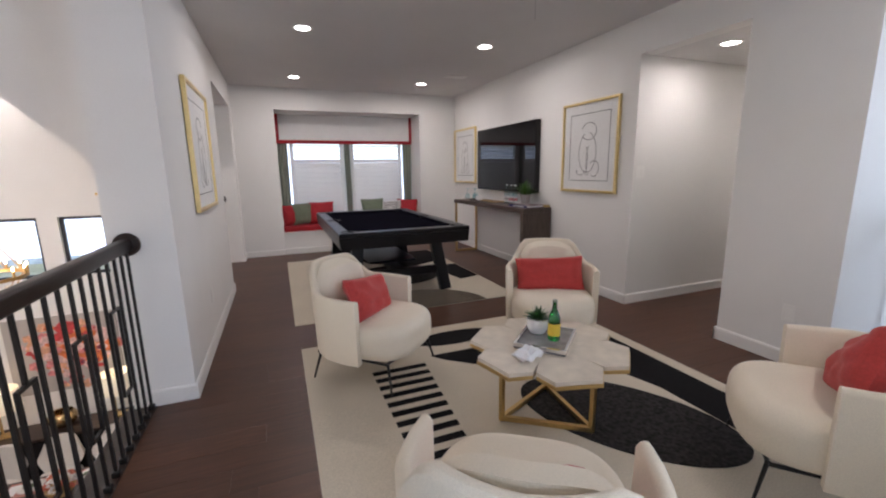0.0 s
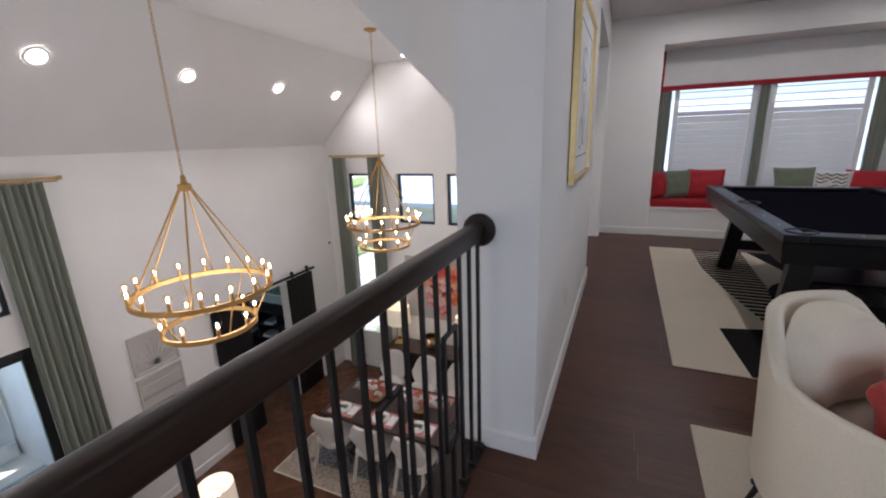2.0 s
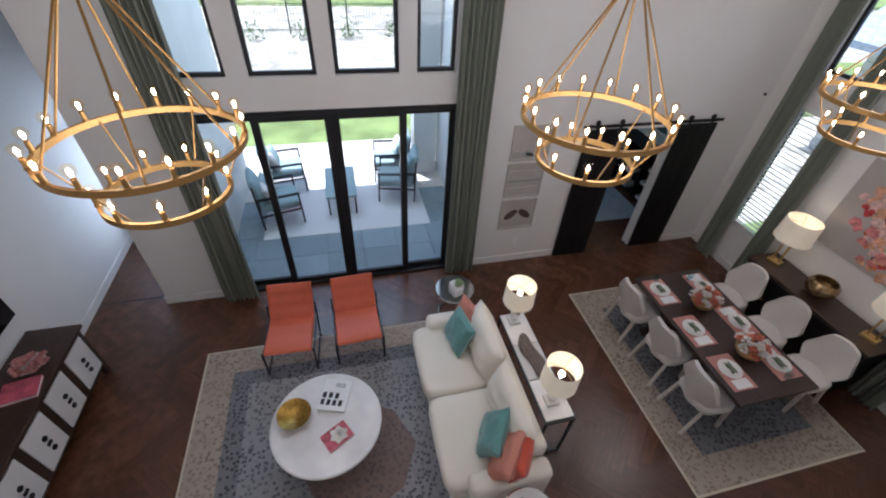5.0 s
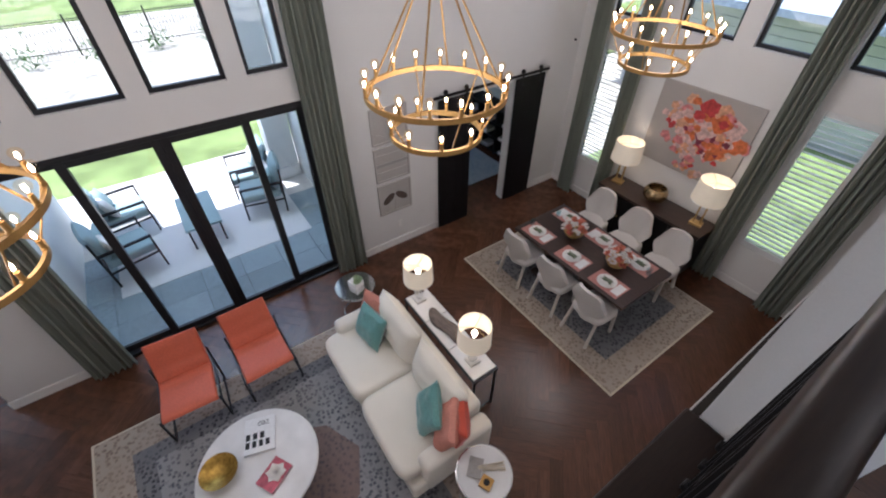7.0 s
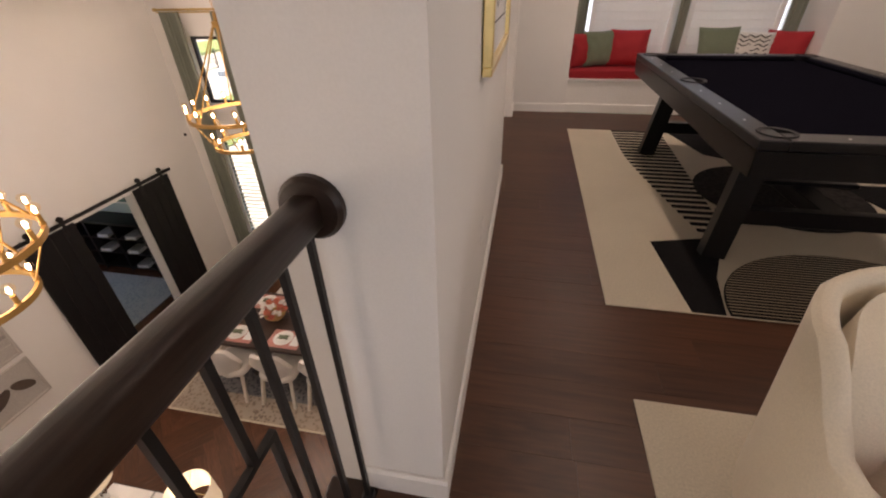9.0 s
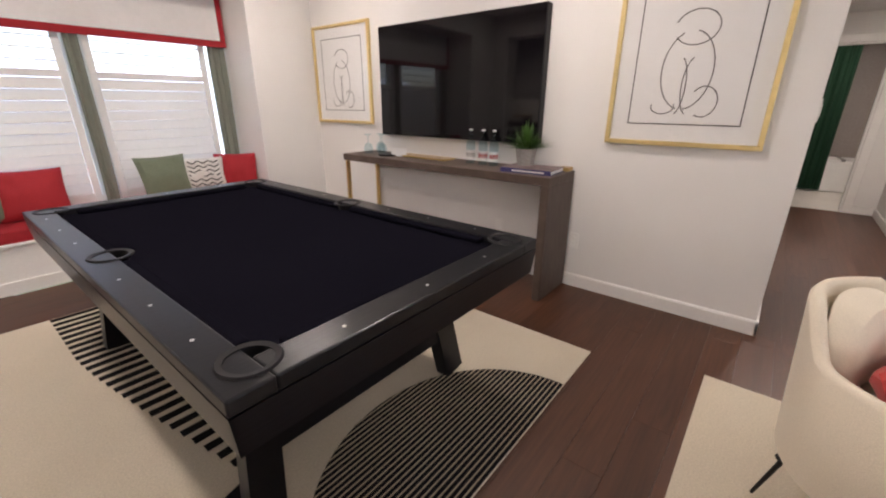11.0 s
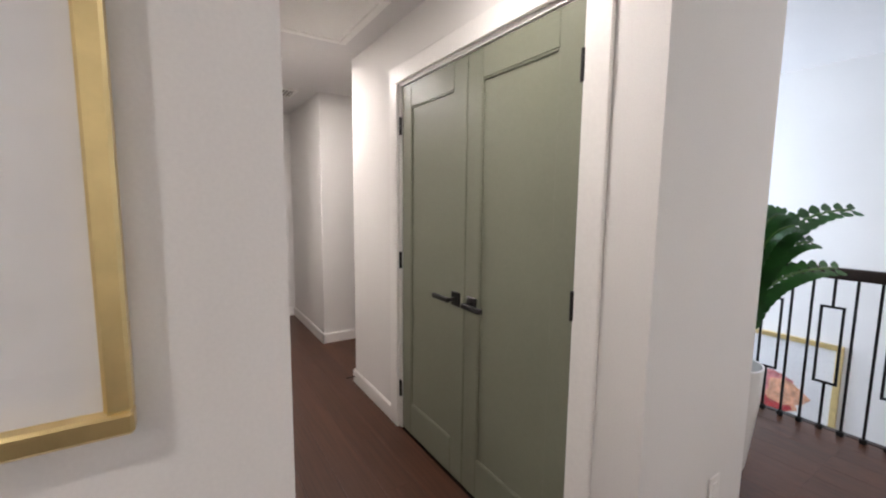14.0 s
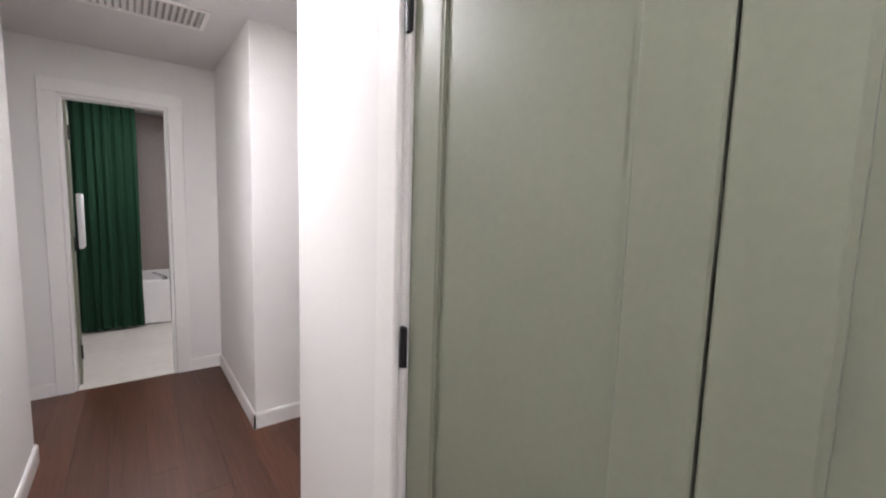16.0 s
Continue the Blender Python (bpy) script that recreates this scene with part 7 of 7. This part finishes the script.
for x in (-3.97, -2.60):
    table_lamp("brass framed table lamp with a wide white drum shade", (x, 7.44, SZ), 0.225, 0.21, 0.31, 0.42, prism, "lamps on the sideboard", 10)
t = thing("decor_bowl", "mottled gold glass bowl on the sideboard", "bowl", at=(-3.32, 7.45, SZ))
part("bowl", lathe(B(), [(0, 0), (0.08, 0), (0.15, 0.05), (0.185, 0.12), (0.175, 0.19), (0.14, 0.235), (0.132, 0.233), (0.165, 0.185), (0.172, 0.12), (0, 0.02)], 32), mat("mottled_gold_glass", (0.42, 0.30, 0.16), 0.15, metal=0.9, grain=0.6, scale=18), t, smooth=True)

# flower painting
t = thing("flower_painting", "abstract canvas of orange, red and pink flowers", "painting", at=(-3.24, WY - 0.03, -1.30))


def canvas_mat():
    m = bpy.data.materials.new("flower_canvas")
    m.use_nodes = True
    n, l = m.node_tree.nodes, m.node_tree.links
    b = n["Principled BSDF"]
    b.inputs["Roughness"].default_value = 0.7
    co, no = n.new("ShaderNodeTexCoord"), n.new("ShaderNodeTexNoise")
    no.inputs["Scale"].default_value, no.inputs["Detail"].default_value = 3.5, 5
    l.new(co.outputs["Object"], no.inputs["Vector"])
    r = n.new("ShaderNodeValToRGB")
    r.color_ramp.elements[0].color, r.color_ramp.elements[1].color = (0.50, 0.44, 0.39, 1), (0.38, 0.36, 0.35, 1)
    l.new(no.outputs["Fac"], r.inputs[0])
    l.new(r.outputs[0], b.inputs["Base Color"])
    return m


part("canvas", box(B(), (-0.69, 0.0, -0.60), (0.69, 0.027, 0.60), 0.004, 1), canvas_mat(), t, "pale grey canvas")
prng = random.Random(11)
PAINTS = [mat("paint_%s" % nm, col, 0.6, grain=0.35, scale=16, bump=0.3) for nm, col in (("orange", (0.62, 0.16, 0.05)), ("red", (0.50, 0.05, 0.05)), ("pink", (0.62, 0.22, 0.22)), ("peach", (0.68, 0.36, 0.22)), ("wine", (0.20, 0.03, 0.06)), ("blush", (0.66, 0.45, 0.42)))]
for i in range(120):
    a, rr = prng.uniform(0, 6.28), prng.random() ** 0.62
    cx, cz = 0.06 + 0.58 * rr * math.cos(a), 0.08 + 0.44 * rr * math.sin(a)
    if i > 96:
        cx, cz = prng.uniform(-0.12, 0.30), prng.uniform(-0.56, -0.20)
    R = prng.uniform(0.05, 0.15) * (1.0 if i < 50 else 0.55) * (1.0 if rr < 0.8 else 0.75)
    n, ph = 14, prng.uniform(0, 6)
    pts = [(cx + R * (1 + 0.22 * math.sin(3 * q + ph) + 0.1 * math.sin(7 * q)) * math.cos(q), cz + 0.85 * R * (1 + 0.2 * math.cos(4 * q + ph)) * math.sin(q)) for q in (2 * math.pi * k / n for k in range(n))]
    bm = plate(B(), pts, 0.0, 0.0006 + i * 0.00004)
    bmesh.ops.transform(bm, matrix=Matrix(((1, 0, 0, 0), (0, 0, -1, -0.0002), (0, 1, 0, 0), (0, 0, 0, 1))), verts=bm.verts)
    part("paint_dab", bm, PAINTS[prng.choice((0, 0, 0, 1, 2, 2, 3, 3, 3, 4, 5, 5, 5))], t)

# ---- study beyond the barn doors ----
M_STUDY = mat("pale_blue_green_paint", (0.50, 0.58, 0.56), 0.7, grain=0.03)
slab("floor_study", (-9.4, 4.2, G - 0.2), (WX - 0.001, 7.9, G - 0.002), M_HERR2, "dark oak study floor", "floor")
wall("wall_study_far", "x", -9.4, 0.12, 4.2, 7.9, G, 0.2, [(5.0, 7.0, G + 0.7, -0.6)], M_STUDY, "pale blue-green study wall")
wall("wall_study_right", "y", 7.77, 0.12, -9.28, WX - 0.16, G, 0.2, material=M_STUDY, label="pale blue-green study wall")
wall("wall_study_left", "y", 4.2, 0.12, -9.28, WX - 0.16, G, 0.2, material=M_STUDY, label="pale blue-green study wall")
slab("ceiling_study", (-9.4, 4.2, 0.2), (WX - 0.16, 7.9, 0.3), M_CEIL, "white study ceiling", "ceiling")
window(15, "x", -9.34, 5.0, 7.0, G + 0.7, -0.6)
r = thing("area_rug", "pale blue patterned rug on the study floor", "rug", at=(-7.4, 5.9, G))
part("field", box(B(), (-1.1, -0.95, 0), (1.1, 1.32, 0.01), 0.003, 1), woven("pale_blue_carpet", (0.42, 0.47, 0.50), (0.28, 0.34, 0.40), (0.50, 0.52, 0.52)), r)
t = thing("bookcase", "low dark open bookcase in the study", "bookcase", at=(-7.6, 7.56, G))
for x in (-1.2, -0.61, -0.02, 0.57, 1.16):
    part("upright", box(B(), (x, -0.19, 0), (x + 0.04, 0.19, 1.0)), M_BLACK, t)
for z in (0.04, 0.36, 0.68):
    for x in (-1.2, -0.61, -0.02, 0.57):
        part("shelf", box(B(), (x + 0.0405, -0.185, z), (x + 0.5895, 0.185, z + 0.03)), M_BLACK, t)
part("top", box(B(), (-1.22, -0.2, 1.0005), (1.22, 0.2, 1.04)), M_BLACK, t)
part("back_board", box(B(), (-1.2, 0.1905, 0), (1.2, 0.2, 1.0)), M_BLACK, t)
for x, z in ((-0.5, 0.39), (0.1, 0.39), (0.72, 0.39), (-0.4, 0.71), (0.2, 0.71), (0.8, 0.71), (0.15, 0.07), (0.75, 0.07)):
    book("stack of pale books on the dark bookcase", (-7.6 + x + 0.1, 7.50, G + z + 0.001), 5, 0.22, 0.26, 0.07, M_CONC)
p = picture("framed_print", "blue-green abstract print above the bookcase", "picture", "y", 7.768, -7.9, -6.7, G + 1.25, G + 2.0, -1, frame_mat=M_TRIM, mat_w=0, paper=mat("teal_print", (0.10, 0.22, 0.22), 0.7, grain=0.6, scale=8))

# stairwell picture
p = picture("framed_print", "large colourful abstract print in a gilt frame by the stairs", "picture", "y", -1.948, 3.70, 5.10, -1.30, 0.096, 1, fr=0.05, mat_w=0)
for i in range(22):
    a = prng.uniform(0, 6)
    R = prng.uniform(0.10, 0.24)
    cx, cz = prng.uniform(4.05, 4.85), prng.uniform(-0.95, -0.42)
    pts = [(cx + R * (1 + 0.3 * math.sin(3 * q + a)) * math.cos(q), cz + 0.8 * R * math.sin(q)) for q in (2 * math.pi * k / 12 for k in range(12))]
    bm = plate(B(), pts, 0.0, 0.001 + i * 0.00015)
    bmesh.ops.transform(bm, matrix=Matrix(((1, 0, 0, 0), (0, 0, 1, -1.9335), (0, 1, 0, 0), (0, 0, 0, 1))), verts=bm.verts)
    part("colour_patch", bm, (PAINTS + [M_SAGE, M_TEAL, M_NAVY])[i % 9], p)

# ---- outdoors ----
slab("ground", (-900, -900, G - 0.6), (-5.9, 900, G - 0.14), M_FIELD, "pale dry open field reaching the horizon", "ground")
slab("ground_side", (-5.896, 8.3, G - 0.6), (900, 900, G - 0.14), M_GRASS, "side lawn beyond the dining wall", "ground")
slab("lawn", (-15.4, -40, G - 0.139), (-10.45, 45, G - 0.09), M_GRASS, "mown green lawn behind the patio", "lawn")
slab("lawn_far", (-34, -260, G - 0.139), (-27, 260, G - 0.10), M_GRASS, "far strip of green grass across the field", "lawn")
slab("pavement_patio", (-10.45, -1.2, G - 0.2), (-8.1, 4.1, G - 0.05), M_CONCRETE, "pale concrete patio apron in the sun", "pavement")
slab("floor_patio", (-8.1, -1.2, G - 0.2), (WX - 0.161, 4.1, G - 0.062), M_GAP, "dark bed under the patio pavers", "pavement")
wall("wall_patio_left", "y", -0.62, 0.30, -9.0, WX - 0.164, G - 0.05, 2.2, material=M_STUCCO, label="pale stucco patio side wall")
wall("wall_patio_right", "y", 3.60, 0.30, -8.9, WX - 0.164, G - 0.05, 2.2, material=M_STUCCO, label="pale stucco patio side wall")
slab("ceiling_patio", (-9.3, -1.3, 2.2), (WX - 0.164, 4.2, 2.4), M_STUCCO, "pale roof soffit over the patio", "ceiling")
slab("roof_house", (-5.75, -2.2, 2.95), (10.6, 8.3, 3.15), M_CONC, "grey roof deck over the house", "roof")
# unseen lamp added for sky daylight, high in the patio's open front
a = lamp("AREA", (-8.75, 1.5, 1.72), 28, 1.0, (0.72, 0.88, 1.0), (0.62, 0, -0.78))
a.data.shape, a.data.size, a.data.size_y = "RECTANGLE", 3.4, 0.7
t = thing("patio_column", "square pale stucco patio column", "column", at=(-8.95, 3.32, G - 0.05))
part("shaft", box(B(), (-0.2, -0.24, 0), (0.2, 0.24, 5.4)), M_STUCCO, t)
part("base_block", box(B(), (-0.24, -0.28, 0), (0.24, 0.24, 0.25), 0.01, 1), M_STUCCO, t)
pr = thing("outdoor_rug", "pale grey rug on the patio pavers", "rug", at=(-7.75, 1.5, G - 0.049))
part("field", box(B(), (-1.0, -1.38, 0), (0.90, 1.55, 0.008), 0.002, 1), mat("pale_outdoor_weave", (0.68, 0.68, 0.68), 0.9, grain=0.1, scale=60), pr)


def patio_chair():
    c = thing("patio_chair", "dark metal patio armchair with slate blue cushions", "chair", "chairs on the patio")
    bm = B()
    for s in (-1, 1):
        strut(bm, (s * 0.33, 0.32, 0), (s * 0.33, 0.30, 0.62), 0.03), strut(bm, (s * 0.33, -0.36, 0), (s * 0.33, -0.40, 0.85), 0.03), strut(bm, (s * 0.33, 0.32, 0.61), (s * 0.33, -0.38, 0.61), 0.035)
        strut(bm, (s * 0.33, 0.31, 0.30), (s * 0.33, -0.37, 0.27), 0.025)
    for y, z in ((0.31, 0.30), (-0.37, 0.27), (-0.40, 0.82)):
        strut(bm, (-0.33, y, z), (0.33, y, z), 0.03)
    part("frame", bm, M_IRON, c)
    part("seat_cushion", box(B(), (-0.30, -0.34, 0.31), (0.30, 0.32, 0.45), 0.04, 3), M_NAVY, c, smooth=True)
    part("back_cushion", pillow(B(), 0.60, 0.52, 0.18), M_NAVY, c, smooth=True, at=(0, -0.27, 0.45, 14, 0, 0))
    part("pillow", pillow(B(), 0.38, 0.34, 0.14), M_ZIG, c, smooth=True, at=(0.11, -0.12, 0.455, 22, 0, 12))
    part("pillow", pillow(B(), 0.36, 0.36, 0.14), M_NAVY, c, smooth=True, at=(-0.12, -0.13, 0.455, 20, 0, -14))
    return c


pc = patio_chair()
PZ0 = G - 0.04
pc.matrix_world = pose(-8.60, 0.47, PZ0, 0, 0, 8)
for x, y, a in ((-7.53, 0.42, 12), (-7.98, 2.57, 171), (-8.74, 2.55, 176)):
    copy_thing(pc, pose(x, y, PZ0, 0, 0, a))
t = thing("patio_table", "low slate blue topped patio table", "table", at=(-7.90, 1.50, PZ0))
part("top", box(B(), (-0.55, -0.28, 0.38), (0.55, 0.28, 0.42), 0.004, 1), M_NAVY, t)
for sx in (-1, 1):
    for sy in (-1, 1):
        part("leg", strut(B(), (sx * 0.50, sy * 0.24, 0), (sx * 0.50, sy * 0.24, 0.38), 0.03), M_IRON, t)

f = thing("garden_fence", "black metal picket fence at the edge of the lawn", "fence", at=(-21.0, 0, G - 0.12))
post = None
for i in range(25):
    m = pose(0, -24 + 2.4 * i, 0)
    if post is None:
        post = part("post", box(B(), (-0.03, -0.03, 0), (0.03, 0.03, 1.3)), M_IRON, f, at=m)
        panel = B()
        for z in (0.18, 1.15):
            strut(panel, (0, 0, z), (0, 2.4, z), 0.025)
        for k in range(1, 20):
            strut(panel, (0, k * 0.12, 0.05), (0, k * 0.12, 1.22), 0.014)
        panel = part("fence_panel", panel, M_IRON, f, at=m)
    else:
        again(post, m), again(panel, m)
frng = random.Random(8)
for i in range(12):
    t = thing("shrub", "small green garden shrub by the fence", "shrub", "shrubs along the fence", (-20.4 + frng.uniform(-0.3, 0.2), -9 + i * 1.9, G - 0.09))
    bm = B()
    for k in range(150):
        d = Vector((frng.gauss(0, 0.22), frng.gauss(0, 0.25), abs(frng.gauss(0.28, 0.22))))
        s = frng.uniform(0.04, 0.09)
        u, v = Vector((frng.gauss(0, 1), frng.gauss(0, 1), frng.gauss(0, 1))).normalized(), Vector((frng.gauss(0, 1), frng.gauss(0, 1), frng.gauss(0, 1))).normalized()
        q = [bm.verts.new(d + w) for w in (u * s, v * s * 0.5, -u * s, -v * s * 0.5)]
        bm.faces.new(q)
    part("leaves", bm, M_LEAF, t)


def tree(x, y, h, lab):
    t = thing("tree", lab, "tree", "far trees", (x, y, G - 0.14))
    bm = bar(B(), (0, 0, 0), (0.05, 0, h * 0.45), 0.03 * h, 10, 0.018 * h)
    tips = []
    for k in range(7):
        a = k * 2.4
        tip = Vector((math.cos(a) * h * 0.25, math.sin(a) * h * 0.25, h * frng.uniform(0.6, 0.9)))
        bar(bm, (0.03, 0, h * frng.uniform(0.28, 0.45)), tip, 0.012 * h, 7, 0.004 * h)
        tips.append(tip)
    part("trunk", bm, M_DARKWOOD, t, "brown trunk and limbs")
    bm = B()
    for tip in tips:
        for k in range(130):
            d = tip + Vector((frng.gauss(0, 0.12), frng.gauss(0, 0.12), frng.gauss(0, 0.10))) * h
            s = frng.uniform(0.02, 0.045) * h
            u, v = Vector((frng.gauss(0, 1), frng.gauss(0, 1), frng.gauss(0, 1))).normalized(), Vector((frng.gauss(0, 1), frng.gauss(0, 1), frng.gauss(0, 1))).normalized()
            bm.faces.new([bm.verts.new(d + w) for w in (u * s, v * s * 0.5, -u * s, -v * s * 0.5)])
    part("crown", bm, M_LEAF2, t, "green leafy crown")


tree(-48, -6.5, 6.5, "broad green tree across the field")
tree(-55, 2.5, 7.0, "green tree across the field")
tree(-70, 22, 7.5, "tall green tree far across the field")
tree(-52, 40, 7.0, "green tree beyond the side lawn")
tree(-62, -26, 7.0, "green tree far across the field")

# house next door
h = thing("neighbour_house", "pale sided house next door with a grey roof", "house", at=(0, 0, G - 0.14))
part("wall", box(B(), (-8.6, 14.02, 0), (9.0, 22, 2.7)), M_SIDING, h)
bd = None
for i in range(13):
    m = pose(0.2, 14.0, 0.1 + i * 0.196)
    if bd is None:
        bd = part("siding_board", box(B(), (-8.8, -0.012, 0), (8.8, 0.018, 0.188), 0.004, 1, pose(0, 0, 0, 4)), M_SIDING, h, at=m)
    else:
        again(bd, m)
bm = B()
v = [bm.verts.new(p) for p in ((-9.1, 13.3, 2.7), (9.5, 13.3, 2.7), (9.5, 18, 5.75), (-9.1, 18, 5.75), (-9.1, 13.3, 2.55), (9.5, 13.3, 2.55), (9.5, 22.5, 2.55), (-9.1, 22.5, 2.55))]
for q in ((0, 1, 2, 3), (0, 4, 5, 1), (3, 2, 6, 7), (4, 7, 6, 5), (0, 3, 7, 4), (1, 5, 6, 2)):
    bm.faces.new([v[i] for i in q])
part("roof", bm, mat("slate_shingle", (0.30, 0.36, 0.43), 0.8, grain=0.2, scale=12), h, "pale blue-grey shingled roof")
for x in (-0.5, 3.0):
    w = part("window", box(B(), (x, 13.96, 0.9), (x + 1.2, 14.0, 2.3)), M_TRIM, h)
    part("pane", box(B(), (x + 0.08, 13.95, 0.98), (x + 1.12, 13.959, 2.22)), M_SCREEN, w)

# ---- floor pieces ----
fl = tagged(new("floor"), "dark brown oak plank floor of the loft and hallway", "floor", kind="structure")
rngf = random.Random(3)
PW = 0.165
plank = None


def lay(x0, x1, y0, y1):
    global plank
    y = y0
    while y < y1 - 0.01:
        w = min(PW, y1 - y)
        x = x0 - rngf.uniform(0.0, 1.2)
        while x < x1 - 0.01:
            L = rngf.choice((1.2, 1.5, 1.8, 2.1))
            a, b = max(x, x0), min(x + L, x1)
            if b - a > 0.05:
                m = Matrix.Translation((a, y, -0.0165)) @ Matrix.Diagonal(((b - a), w / PW, 1, 1))
                if plank is None:
                    bm = box(B(), (0.0004, 0.0006, 0), (0.9996, PW - 0.0006, 0.0165))
                    plank = part("plank", bm, M_WOOD, fl, at=m)
                else:
                    again(plank, m)
            x += L
        y += PW


lay(-0.78, 0.90, -1.95, -0.13)
lay(-0.78, 3.25, -0.13, 7.47)
lay(3.25, 3.95, -0.13, 1.43)
lay(3.25, 7.80, 2.15, 3.12)
lay(5.58, 6.58, 0.5, 2.15)
lay(6.86, 7.80, 3.12, 4.2)
lay(6.58, 7.80, 2.10, 2.15)

fg = tagged(new("floor_great_room"), "dark oak herringbone floor of the great room", "floor", kind="structure")
HW, HL = 0.13, 0.78
rest, piece, count = [], None, 0
c45, s45 = math.cos(math.pi / 4), math.sin(math.pi / 4)
for i in range(-70, 71):
    for j in range(-16, 17):
        for flip in (0, 1):
            if flip == 0:
                a0, b0, a1, b1 = i * HW + j * 2 * HL, i * HW, i * HW + j * 2 * HL + HL, i * HW + HW
            else:
                a0, b0, a1, b1 = i * HW + j * 2 * HL + HL, i * HW + HW - HL, i * HW + j * 2 * HL + HL + HW, i * HW + HW
            ca, cb = (a0 + a1) / 2, (b0 + b1) / 2
            x, y = -3.2 + (ca * c45 - cb * s45), 3.2 + (ca * s45 + cb * c45)
            if -6.1 < x < -0.3 and -2.4 < y < 8.2:
                rest.append((x, y, flip))
rest.sort(key=lambda p: (p[0] + 2.6) ** 2 + (p[1] - 3.6) ** 2)
edge = B()
for k, (x, y, flip) in enumerate(rest):
    m = pose(x, y, G - 0.0155, 0, 0, 45 + 90 * flip)
    inside = WX + 0.40 < x < -0.78 - 0.40 and -1.95 + 0.40 < y < WY - 0.40
    if inside and count < 300:
        count += 1
        if piece is None:
            piece = part("parquet_block", box(B(), (-HL / 2 + 0.0007, -HW / 2 + 0.0007, 0), (HL / 2 - 0.0007, HW / 2 - 0.0007, 0.0155)), M_HERR, fg, at=m)
        else:
            again(piece, m)
    else:
        box(edge, (-HL / 2 + 0.0007, -HW / 2 + 0.0007, 0), (HL / 2 - 0.0007, HW / 2 - 0.0007, 0.0153), 0, 2, m)
for co, no in (((WX - 0.12, 0, 0), (-1, 0, 0)), ((-0.70, 0, 0), (1, 0, 0)), ((0, -1.94, 0), (0, -1, 0)), ((0, WY + 0.1, 0), (0, 1, 0))):
    bmesh.ops.bisect_plane(edge, geom=edge.verts[:] + edge.edges[:] + edge.faces[:], dist=0.0001, plane_co=co, plane_no=no, clear_outer=True)
tagged(part("parquet_rest", edge, M_HERR2, fg), "dark oak parquet blocks round the edges", kind="stuff")

pv = tagged(new("pavement_pavers"), "blue-grey stone pavers of the covered patio", "pavement", kind="structure")
paver = None
for i in range(4):
    for j in range(9):
        m = pose(-8.1 + i * 0.59, -1.15 + j * 0.585, G - 0.0615)
        if paver is None:
            paver = part("paver", box(B(), (0.003, 0.003, 0), (0.587, 0.582, 0.012)), M_PATIO, pv, at=m)
        else:
            again(paver, m)
